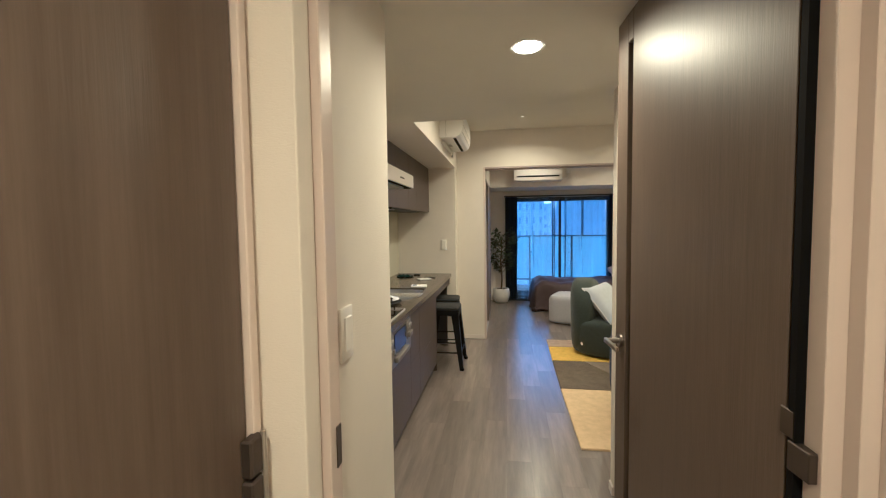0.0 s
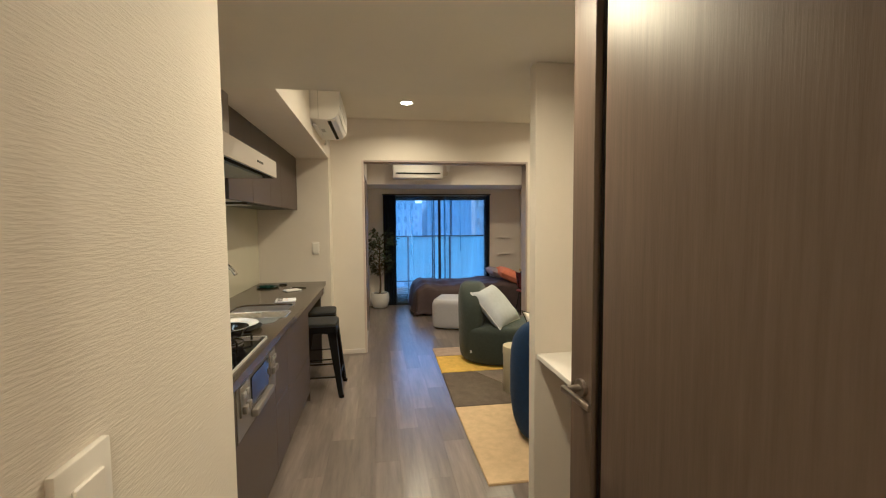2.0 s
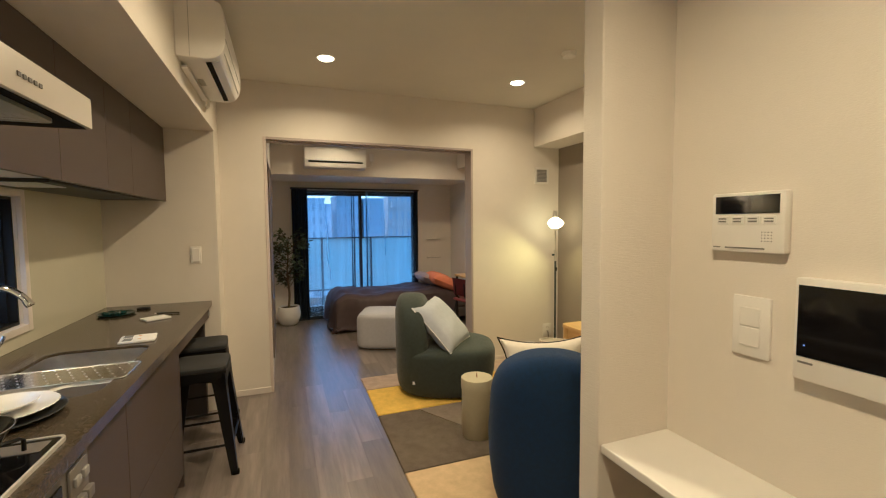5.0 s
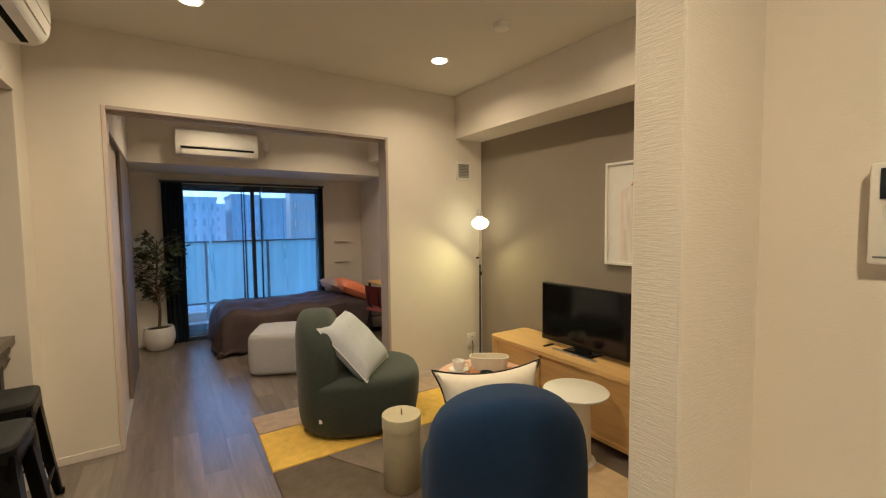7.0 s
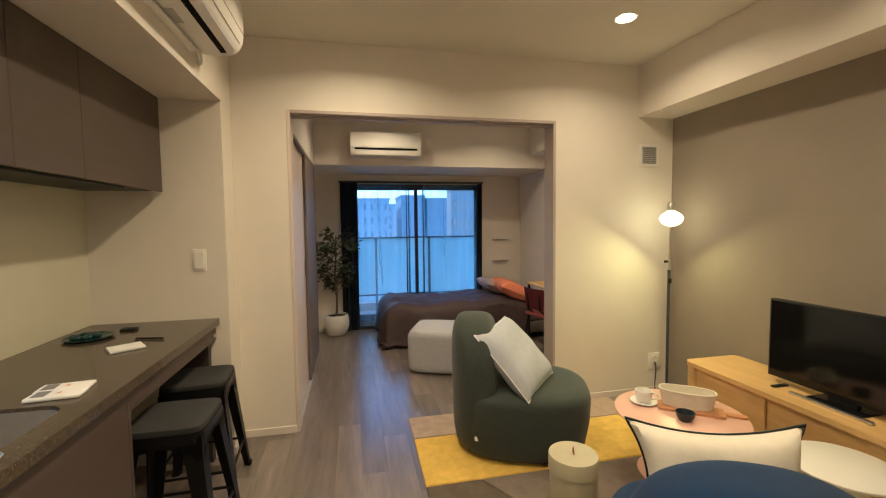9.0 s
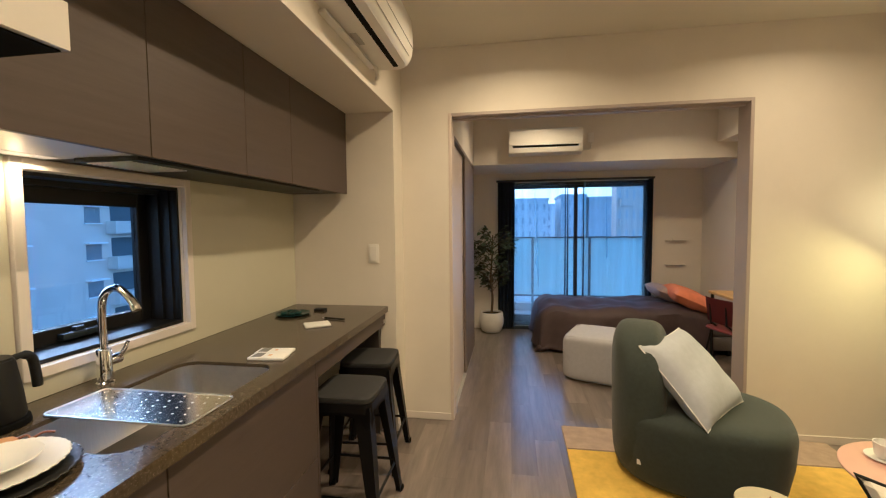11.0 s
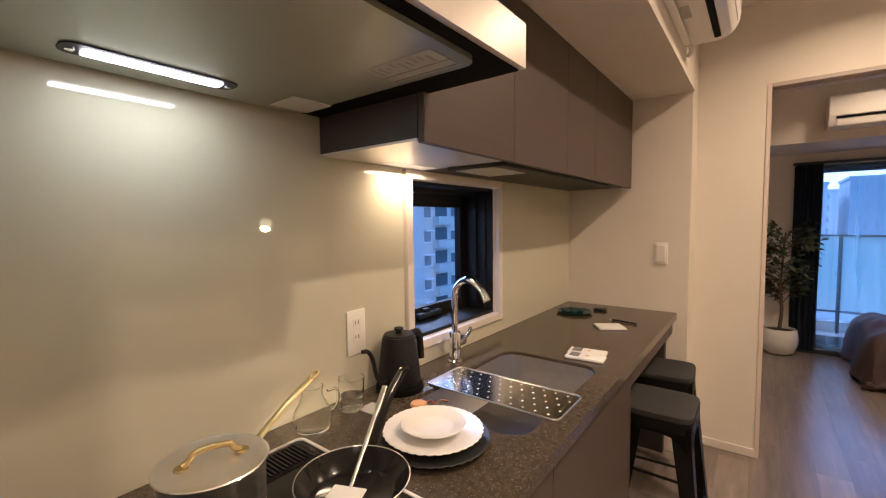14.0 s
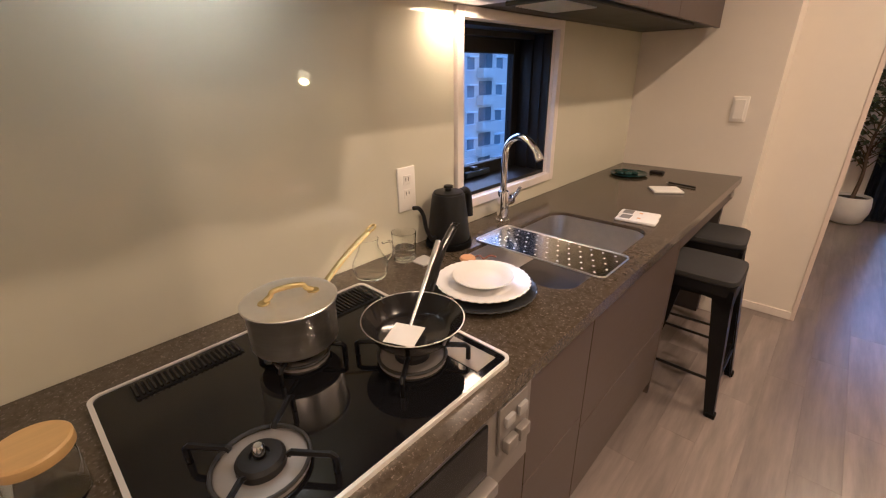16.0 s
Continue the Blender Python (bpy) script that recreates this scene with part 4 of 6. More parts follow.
# storage jar
jx, jy = -0.745, 2.107
jr = thing("storage_jar", "glass storage jar with a wooden lid beside the hob", "jar", (jx, jy, HZ))
part("jar", L([(0.0001, 0.001), (0.039, 0.001), (0.042, 0.006), (0.042, 0.085), (0.039, 0.085), (0.039, 0.008), (0.0001, 0.006)], 36, (jx, jy, HZ)), M["clear"], jr, "clear glass body")
part("lid", L([(0.044, 0.085), (0.046, 0.088), (0.046, 0.101), (0.043, 0.104), (0.0001, 0.104)], 36, (jx, jy, HZ)), M["oak"], jr, "striped wooden lid")

# plates
cx, cy = -0.672, 2.982
for nm, lab, r, z, m in (("dinner_plate", "dark scalloped plate under the white plates", 0.142, HZ, "iron"), ("dinner_plate", "white scalloped plate on a dark plate", 0.124, HZ + 0.019, "china"), ("side_plate", "small plain white plate on a scalloped plate", 0.082, HZ + 0.034, "china")):
    w = (lambda a: 1 + 0.03 * abs(math.sin(18 * a))) if r > 0.1 else None
    p = thing(nm, lab, "plate", (cx, cy, z), group="stacked plates")
    part("dish", L([(0.0001, 0.0005), (r * 0.58, 0.0005), (r * 0.64, 0.004), (r * 0.99, 0.016), (r, 0.018), (r * 0.985, 0.0195), (r * 0.66, 0.009), (r * 0.58, 0.005), (0.0001, 0.005)], 144 if w else 56, (cx, cy, z), w), M[m], p)

ch = thing("charm", "small orange trinket with a dark leather cord", "trinket", (-0.745, 3.165, HZ))
part("charm_body", L([(0.0001, 0.0), (0.022, 0.0), (0.026, 0.006), (0.022, 0.012), (0.0001, 0.013)], 20, (-0.833, 3.113, HZ + 0.001)), M["bread"], ch)
part("cord", T(smooth_path([(-0.825, 3.125, HZ + 0.006), (-0.815, 3.150, HZ + 0.010), (-0.795, 3.145, HZ + 0.006), (-0.790, 3.170, HZ + 0.010), (-0.775, 3.185, HZ + 0.005)], 4), 0.003, 6), M["leather"], ch, "dark cord")

# sink
sk = thing("kitchen_sink", "undermounted stainless steel sink with round drain", "sink", (-0.69, 3.44, 0.66))
bm = bmesh.new()
rings = []
for inset, z in ((-0.012, 0.8105), (0.002, 0.8105), (0.002, 0.838), (0.004, 0.838), (0.007, 0.80), (0.012, 0.70), (0.035, 0.672), (0.16, 0.668)):
    rings.append([bm.verts.new((x, y, z)) for x, y in rrect(-0.885 + inset, 3.115 + inset, -0.492 - inset, 3.760 - inset, max(0.02, 0.07 - inset * 0.3), 6)])
for p, q in zip(rings, rings[1:]):
    for i in range(len(p)):
        j = (i + 1) % len(p)
        bm.faces.new((p[i], p[j], q[j], q[i]))
bm.faces.new(rings[-1])
part("bowl", bm, M["steel"], sk)
part("drain", L([(0.055, 0.0), (0.052, 0.004), (0.04, 0.001), (0.0001, 0.001)], 32, (-0.60, 3.19, 0.6755)), M["steel2"], sk, "round steel drain cover")

tr = thing("drain_board", "perforated stainless steel drying tray across the sink", "drying tray", (-0.69, 3.36, HZ))
prof = rrect(-0.925, 3.262, -0.458, 3.462, 0.02, 5)
part("plate", prism(bmesh.new(), prof, HZ + 0.001, HZ + 0.003), M["steel2"], tr, "mirror-bright steel sheet", smooth=False)
part("edge", T([(x, y, HZ + 0.003) for x, y in prof + prof[:1]], 0.0028, 6), M["steel"], tr, "rolled rim")
# Perforations are raised white discs; the white paints their bright glint.
hole = None
for i in range(11):
    for j in range(5):
        if hole is None:
            hole = part("hole", L([(0.0001, 0.0), (0.0036, 0.0), (0.0036, 0.0004), (0.0001, 0.0004)], 10, (-0.895, 3.285, HZ + 0.0033)), M["paper"], tr)
            continue
        o = new("hole", hole.data)
        o.parent = tr
        o.matrix_parent_inverse = hole.matrix_parent_inverse.copy()
        o.matrix_basis = Matrix.Translation((i * 0.040 + (j % 2) * 0.02, j * 0.038, 0)) @ hole.matrix_basis

# faucet
fc = thing("faucet", "chrome gooseneck kitchen faucet with a side lever", "faucet", (-0.978, 3.505, HZ))
part("base", L([(0.0001, 0), (0.027, 0), (0.027, 0.006), (0.0225, 0.010), (0.0225, 0.115), (0.020, 0.120), (0.0001, 0.120)], 28, (-0.978, 3.505, HZ)), M["chrome"], fc)
pts = smooth_path([(-0.978, 3.505, HZ + 0.115), (-0.978, 3.505, HZ + 0.24), (-0.968, 3.503, HZ + 0.295), (-0.930, 3.495, HZ + 0.328), (-0.885, 3.487, HZ + 0.330), (-0.838, 3.480, HZ + 0.300), (-0.812, 3.477, HZ + 0.262)], 6)
part("spout", T(pts, [0.0125] * (len(pts) - 4) + [0.014, 0.015, 0.015, 0.014], 14), M["chrome"], fc)
lv = part("lever_body", T([(-0.978, 3.520, HZ + 0.075), (-0.978, 3.560, HZ + 0.075)], 0.019, 18), M["chrome"], fc)
part("lever", T([(-0.965, 3.548, HZ + 0.082), (-0.945, 3.553, HZ + 0.11), (-0.935, 3.556, HZ + 0.135)], [0.008, 0.007, 0.006], 10), M["chrome"], lv)

# kettle
kx, ky = -0.975, 3.182
kt = thing("electric_kettle", "matte black gooseneck electric kettle on its base", "kettle", (kx, ky, HZ))
part("base_plate", L([(0.0001, 0), (0.078, 0), (0.080, 0.004), (0.078, 0.018), (0.074, 0.020), (0.0001, 0.020)], 40, (kx, ky, HZ)), M["rubber"], kt)
part("body", L([(0.0001, 0.022), (0.070, 0.022), (0.072, 0.03), (0.066, 0.09), (0.055, 0.172), (0.052, 0.180), (0.0001, 0.180)], 44, (kx, ky, HZ)), M["black"], kt)
ld = part("lid", L([(0.050, 0.180), (0.048, 0.186), (0.02, 0.188), (0.0001, 0.188)], 36, (kx, ky, HZ)), M["black"], kt)
part("lid_knob", L([(0.010, 0.188), (0.010, 0.196), (0.016, 0.199), (0.015, 0.206), (0.0001, 0.207)], 24, (kx, ky, HZ)), M["black"], ld)
part("spout", T(smooth_path([(kx + 0.005, ky - 0.060, HZ + 0.045), (kx + 0.005, ky - 0.092, HZ + 0.050), (kx + 0.005, ky - 0.112, HZ + 0.085), (kx + 0.004, ky - 0.122, HZ + 0.132), (kx + 0.003, ky - 0.140, HZ + 0.160), (kx + 0.002, ky - 0.162, HZ + 0.166)], 5), 0.0065, 10), M["black"], kt)
part("handle", T(smooth_path([(kx - 0.008, ky + 0.048, HZ + 0.168), (kx - 0.010, ky + 0.088, HZ + 0.172), (kx - 0.010, ky + 0.112, HZ + 0.158), (kx - 0.010, ky + 0.120, HZ + 0.115), (kx - 0.010, ky + 0.124, HZ + 0.070)], 5), [0.009] * 6 + [0.0125] * 15, 12), M["black"], kt)

# glassware
for nm, lab, x, y, r0, r1, h in (("glass_tumbler", "clear tumbler half full of water", -0.985, 2.985, 0.034, 0.039, 0.096), ("glass_jug", "clear glass jug by the backsplash", -0.975, 2.842, 0.044, 0.036, 0.118)):
    gl = thing(nm, lab, "glass", (x, y, HZ))
    side = [(r0 + (r1 - r0) * q + (0.010 * math.sin(5.6 * q) if nm == "glass_jug" else 0), 0.003 + (h - 0.003) * q) for q in (k / 12 for k in range(13))]
    part("vessel", L([(0.0001, 0.001), (r0 - 0.004, 0.001)] + side + [(r - 0.002, z) for r, z in reversed(side[1:])] + [(r0 - 0.006, 0.008), (0.0001, 0.007)], 40, (x, y, HZ)), M["clear"], gl).visible_shadow = False
    if nm == "glass_jug":
        part("handle", T(smooth_path([(x + 0.01, y + 0.042, HZ + 0.095), (x + 0.012, y + 0.072, HZ + 0.090), (x + 0.012, y + 0.074, HZ + 0.050), (x + 0.01, y + 0.052, HZ + 0.030)], 5), 0.004, 8), M["clear"], gl).visible_shadow = False
    if nm == "glass_tumbler":
        part("water", L([(0.0001, 0.0065), (r0 - 0.0025, 0.0065), (r0 - 0.001, 0.045), (0.0001, 0.045)], 32, (x, y, HZ)), M["water"], gl, "still water")
solid("coaster", B((-0.965, 2.99, HZ, -0.905, 3.05, HZ + 0.003)), M["label"], "pale translucent square coaster beside the tumbler", "coaster")

# things on the bar
for k, (x, y, rz) in enumerate(((-0.572, 3.832, 5), (-0.585, 3.90, 7))):
    cs = thing("soap_packet", "white printed card packet on the worktop", "packet", (x, y, HZ), rz)
    part("packet", B((-0.075, -0.036, 0.0, 0.075, 0.036, 0.013), bevel=0.006), M["paper"], cs, local=True)
    part("print", B((-0.060, -0.026, 0.0132, -0.022, 0.026, 0.0136)), M["ink"], cs, "grey printed patch", smooth=False, local=True)
    part("print", B((0.0, -0.008, 0.0132, 0.013, 0.008, 0.0136)), M["bread"], cs, "small orange printed patch", smooth=False, local=True)
nb = thing("notepad", "white notepad with dark binding on the worktop", "notepad", (-0.63, 4.38, HZ), 34)
part("cover", B((-0.070, -0.056, 0.0, 0.068, 0.057, 0.004), bevel=0.001, seg=1), M["ink"], nb, smooth=False, local=True)
part("pages", B((-0.064, -0.054, 0.004, 0.066, 0.054, 0.011), bevel=0.001, seg=1), M["paper"], nb, smooth=False, local=True)
pn = thing("pen", "slim black pen beside the notepad", "pen", (-0.60, 4.53, HZ), 168)
part("barrel", T([(-0.07, 0, 0.006), (0.065, 0, 0.006)], 0.0045, 10), M["black"], pn, local=True)
part("tip", T([(0.065, 0, 0.006), (0.080, 0, 0.005)], [0.0055, 0.0012], 10), M["steel"], pn, local=True)
dp = thing("tray_dish", "dark green round glass dish with small glass pieces", "dish", (-0.90, 4.62, HZ))
part("dish", L([(0.0001, 0.001), (0.088, 0.001), (0.103, 0.012), (0.100, 0.014), (0.086, 0.006), (0.0001, 0.006)], 44, (-0.90, 4.62, HZ), lambda a: 1 + 0.02 * math.sin(7 * a)), M["darkgreen"], dp)
part("keyring", T([(-0.89 + 0.018 * math.cos(a), 4.63 + 0.018 * math.sin(a), HZ + 0.012) for a in (0.3 * k for k in range(22))], 0.003, 6), M["brass"], dp, "small brass ring")
for k in range(6):
    a = 1.05 * k
    part("glass_piece", blob(bmesh.new(), (-0.91 + 0.045 * math.cos(a), 4.615 + 0.04 * math.sin(a), HZ + 0.017), 0.022, 0.018, 0.011, 0.8, 0.8, 12, 8), M["darkgreen"], dp)
ph = solid("remote_control", B((-0.825, 4.735, HZ, -0.755, 4.785, HZ + 0.014), bevel=0.004), M["black"], "small black remote on the worktop", "remote", smooth=True)

# kitchen window
kw = thing("window_kitchen", "small kitchen window, white surround and black sash", "window", (-1.06, 3.66, 0.915), kind="structure")
W0, W1, Z0, Z1 = 3.312, 4.012, 0.917, 1.596
part("window_frame", B((-1.075, W0, Z0, -1.045, W0 + 0.034, Z1), (-1.075, W1 - 0.034, Z0, -1.045, W1, Z1), (-1.075, W0 + 0.034, Z1 - 0.034, -1.045, W1 - 0.034, Z1), (-1.075, W0 + 0.034, Z0, -1.045, W1 - 0.034, Z0 + 0.034), bevel=0.002, seg=1), M["trim"], kw, "white surround", smooth=False)
a0, a1, b0, b1 = W0 + 0.034, W1 - 0.034, Z0 + 0.034, Z1 - 0.034
part("outer_sash", B((-1.30, a0, b0, -1.08, a0 + 0.012, b1), (-1.30, a1 - 0.012, b0, -1.08, a1, b1), (-1.30, a0 + 0.012, b1 - 0.014, -1.08, a1 - 0.012, b1), (-1.30, a0 + 0.012, b0, -1.08, a1 - 0.012, b0 + 0.014), bevel=0.001, seg=1), M["black"], kw, "deep black reveal frame", smooth=False)
c0, c1, d0, d1 = a0 + 0.012, a1 - 0.012, b0 + 0.014, b1 - 0.014
part("reveal_step", B((-1.205, c1 - 0.012, d0, -1.165, c1, d1), (-1.135, c1 - 0.008, d0, -1.115, c1, d1), (-1.205, c0, d1 - 0.02, -1.165, c1 - 0.012, d1)), M["black"], kw, smooth=False)
part("inner_sash", B((-1.275, c0, d0, -1.235, c0 + 0.028, d1), (-1.275, c1 - 0.05, d0, -1.235, c1, d1), (-1.275, c0 + 0.028, d1 - 0.075, -1.235, c1 - 0.05, d1), (-1.275, c0 + 0.028, d0, -1.235, c1 - 0.05, d0 + 0.055), bevel=0.003, seg=1), M["black"], kw, "black sash", smooth=False)
p = part("pane", B((-1.259, c0 + 0.028, d0 + 0.055, -1.253, c1 - 0.05, d1 - 0.075)), M["pane"], kw, "clear glass", smooth=False)
p.visible_shadow = False
part("latch", B((-1.235, c0 + 0.20, d0 + 0.010, -1.205, c0 + 0.36, d0 + 0.034), (-1.235, c0 + 0.25, d0 + 0.034, -1.212, c0 + 0.285, d0 + 0.05), bevel=0.003), M["frame"], kw, "dark latch")

# wall cabinets
UX, UZ = -0.666, 1.592
seams = [2.955, 3.412, 3.873, 4.232, 4.934]
for i in range(4):
    y0, y1 = seams[i], seams[i + 1]
    t = thing("wall_cabinet", "dark brown wood-grain wall cabinet over the counter", "cabinet", (-0.86, (y0 + y1) / 2, UZ), group="kitchen wall cabinets")
    part("carcass", B((-1.058, y0, UZ + 0.012, UX - 0.020, y1, LOW - 0.001)), M["cabin"], t, smooth=False)
    part("door", B((UX - 0.019, y0 + 0.0012, UZ, UX, y1 - 0.0012, LOW - 0.002), bevel=0.001, seg=1), M["cab"], t, "wood-grain door", smooth=False)
    part("underside", B((-1.055, y0, UZ + 0.006, UX - 0.022, y1, UZ + 0.012)), M["hood"] if i == 0 else M["cabin"], t, smooth=False)
uc = thing("under_cabinet_light", "black under-cabinet light with a mesh grille", "cabinet light", (-0.84, 3.47, UZ))
part("housing", B((-0.93, 3.40, UZ - 0.008, -0.70, 4.60, UZ + 0.006), bevel=0.003, seg=1), M["black"], uc, smooth=False)
part("mesh_grille", B(*[(-0.90, 3.415 + k * 0.018, UZ - 0.0115, -0.74, 3.4195 + k * 0.018, UZ - 0.008) for k in range(13)]), M["steel"], uc, "light mesh", smooth=False)
part("lamp_lens", B((-1.03, 3.18, UZ + 0.0045, -0.975, 3.395, UZ + 0.0058)), M["strip"], uc, "glowing lens", smooth=False)

# range hood
hd2 = thing("range_hood", "satin silver slim range hood with dark underside panel", "range hood", (-0.74, 2.52, 1.711))
H0, H1, HB = 2.062, 2.982, 1.711
bm = bmesh.new()
prof = [(-1.058, HB + 0.02), (-0.425, HB), (-0.418, HB), (-0.418, HB + 0.088), (-0.66, HB + 0.165), (-1.058, HB + 0.165)]
r0 = [bm.verts.new((x, H0, z)) for x, z in prof]
r1 = [bm.verts.new((x, H1, z)) for x, z in prof]
for i in range(len(prof)):
    j = (i + 1) % len(prof)
    bm.faces.new((r0[i], r0[j], r1[j], r1[i]))
bm.faces.new(r0)
bm.faces.new(r1)
bmesh.ops.recalc_face_normals(bm, faces=bm.faces[:])
part("canopy", bm, M["hood"], hd2, smooth=False)
part("button_row", B(*[(-0.4175, 2.60 + k * 0.022, HB + 0.036, -0.4150, 2.612 + k * 0.022, HB + 0.046) for k in range(5)]), M["ink"], hd2, "row of small buttons", smooth=False)
part("chimney_cover", B((-1.058, H0, HB + 0.165, -0.60, 2.80, LOW - 0.001), bevel=0.002, seg=1), M["hoodcover"], hd2, "dull steel cover plate", smooth=False)
for k in range(5):
    for j in range(2):
        part("cover_print", B((-0.5995, 2.16 + k * 0.11, LOW - 0.10 - j * 0.018, -0.5990, 2.22 + k * 0.11, LOW - 0.091 - j * 0.018)), M["grey"], hd2, smooth=False)
# Flat black plate, no real recess; its colour gives the gap's shade.
part("gap_shade_plate", B((-1.05, H0 + 0.006, HB - 0.003, -0.432, H1 - 0.006, HB + 0.001)), M["rubber"], hd2, "black plate painting the dark gap round the oil-guide panel", smooth=False)
up_ = part("underside_panel", prism(bmesh.new(), rrect(-1.035, H0 + 0.02, -0.458, H1 - 0.115, 0.03, 6), HB - 0.013, HB - 0.003), M["hoodin"], hd2, "grey oil-guide panel")
part("warning_label", B((-0.648, 2.757, HB - 0.0139, -0.486, 2.848, HB - 0.0132)), M["label"], up_, "pale printed label", smooth=False)
part("label_print", B(*[(-0.640 + k * 0.016, 2.763 + 0.006 * (k % 3), HB - 0.0144, -0.635 + k * 0.016, 2.806 - 0.007 * (k * 5 % 4), HB - 0.0140) for k in range(9)]), M["grey"], up_, smooth=False)
part("label_rule", B((-0.648, 2.812, HB - 0.0144, -0.486, 2.8145, HB - 0.0140), (-0.646, 2.839, HB - 0.0144, -0.488, 2.842, HB - 0.0140)), M["ink"], up_, smooth=False)
lp = part("lamp_frame", prism(bmesh.new(), rrect(-0.968, 2.365, -0.908, 2.650, 0.022, 5), HB - 0.0155, HB - 0.012), M["black"], hd2, "dark lamp surround")
part("lamp_lens", prism(bmesh.new(), rrect(-0.955, 2.395, -0.921, 2.620, 0.006, 3), HB - 0.0185, HB - 0.0156), M["tube"], lp, "glowing lamp lens", smooth=False)
for y in (2.380, 2.635):
    part("screw", L([(0.0001, 0.0), (0.007, 0.0), (0.007, 0.003), (0.0001, 0.003)], 14, (-0.938, y, HB - 0.0186)), M["steel2"], lp)
part("side_bracket", B((-1.0, 2.765, HB - 0.0150, -0.895, 2.872, HB - 0.0132), bevel=0.0006, seg=1), M["hood"], hd2, smooth=False)

# ---- bar stools ----
def bar_stool(x, y, rz, label):
    t = thing("bar_stool", label, "stool", (x, y, 0), rz, group="stools at the breakfast bar")
    S, F = 0.125, 0.185
    pad = bmesh.new()
    blob(pad, (0, 0, 0.603), 0.150, 0.150, 0.022, 0.5, 0.28, 40, 12)
    part("seat_cushion", pad, M["seatpad"], t, "charcoal padded seat", local=True)
    rim = prism(bmesh.new(), rrect(-0.148, -0.148, 0.148, 0.148, 0.035, 5), 0.548, 0.590)
    part("seat_frame", rim, M["stool"], t, local=True)
    for sx in (-1, 1):
        for sy in (-1, 1):
            bm = bmesh.new()
            rows = []
            for k in range(5):
                q = k / 4
                z = 0.575 * (1 - q)
                cxx, cyy = sx * (0.128 + (F - 0.128) * q), sy * (0.128 + (F - 0.128) * q)
                w = 0.060 - 0.036 * q
                ring = [(cxx + sx * 0.012, cyy + sy * 0.012), (cxx + sx * 0.012, cyy - sy * w), (cxx + sx * 0.006, cyy - sy * w), (cxx, cyy), (cxx - sx * w, cyy + sy * 0.006), (cxx - sx * w, cyy + sy * 0.012)]
                rows.append([bm.verts.new((a, b, z)) for a, b in ring])
            for p, q in zip(rows, rows[1:]):
                for i in range(6):
                    j = (i + 1) % 6
                    bm.faces.new((p[i], p[j], q[j], q[i]))
            bm.faces.new(rows[0])
            bm.faces.new(rows[-1])
            bmesh.ops.recalc_face_normals(bm, faces=bm.faces[:])
            lg = part("leg", bm, M["stool"], t, smooth=False, local=True)
            part("foot", B((sx * F - 0.018, sy * F - 0.018, 0.0, sx * F + 0.018, sy * F + 0.018, 0.022), bevel=0.004), M["rubber"], lg, local=True)
    for a, b in (((-1, -1), (1, -1)), ((1, -1), (1, 1)), ((1, 1), (-1, 1)), ((-1, 1), (-1, -1))):
        k = 0.172
        part("stretcher", T([(a[0] * k, a[1] * k, 0.17), (b[0] * k, b[1] * k, 0.17)], 0.007, 8), M["stool"], t, local=True)
        k2 = 0.150
        ap2 = bmesh.new()
        xx = [(a[0] * k2 * (1 - q) + b[0] * k2 * q, a[1] * k2 * (1 - q) + b[1] * k2 * q) for q in (0, 0.12, 0.25, 0.5, 0.75, 0.88, 1)]
        zz = [0.44, 0.50, 0.53, 0.54, 0.53, 0.50, 0.44]
        lo = [ap2.verts.new((p[0], p[1], z)) for p, z in zip(xx, zz)]
        hi = [ap2.verts.new((p[0] * 0.96, p[1] * 0.96, 0.575)) for p in xx]
        for i in range(6):
            ap2.faces.new((lo[i], lo[i + 1], hi[i + 1], hi[i]))
        bmesh.ops.solidify(ap2, geom=ap2.faces[:], thickness=0.004)
        part("skirt", ap2, M["stool"], t, smooth=False, local=True)
    return t


bar_stool(-0.365, 4.17, 0, "black steel bar stool with charcoal padded seat at the bar")
bar_stool(-0.425, 4.64, 4, "black steel bar stool with padded seat near the wall")


# ---- living room ----
rug = thing("rug", "patchwork pile rug in cream, yellow, taupe and beige", "rug", (1.5, 3.9, 0))
RZ = 0.012
for pts, m in (([(0.72, 2.63), (2.32, 2.63), (2.32, 3.585), (0.715, 3.61)], "rug_cream"),
               ([(0.715, 3.615), (1.46, 3.600), (1.02, 4.365), (0.725, 4.365)], "rug_dark"),
               ([(1.465, 3.600), (2.32, 3.59), (2.32, 4.365), (1.026, 4.365)], "rug_mid"),
               ([(0.725, 4.370), (2.32, 4.370), (2.32, 4.865), (0.735, 4.865)], "rug_yellow"),
               ([(0.735, 4.870), (2.32, 4.870), (2.32, 5.158), (0.735, 5.165)], "rug_beige")):
    bm = prism(bmesh.new(), pts, 0.0, RZ)
    bmesh.ops.bevel(bm, geom=[e for e in bm.edges if all(v.co.z > 0.005 for v in e.verts)], offset=0.004, segments=2, affect='EDGES')
    part("patch", bm, M[m], rug, smooth=False)


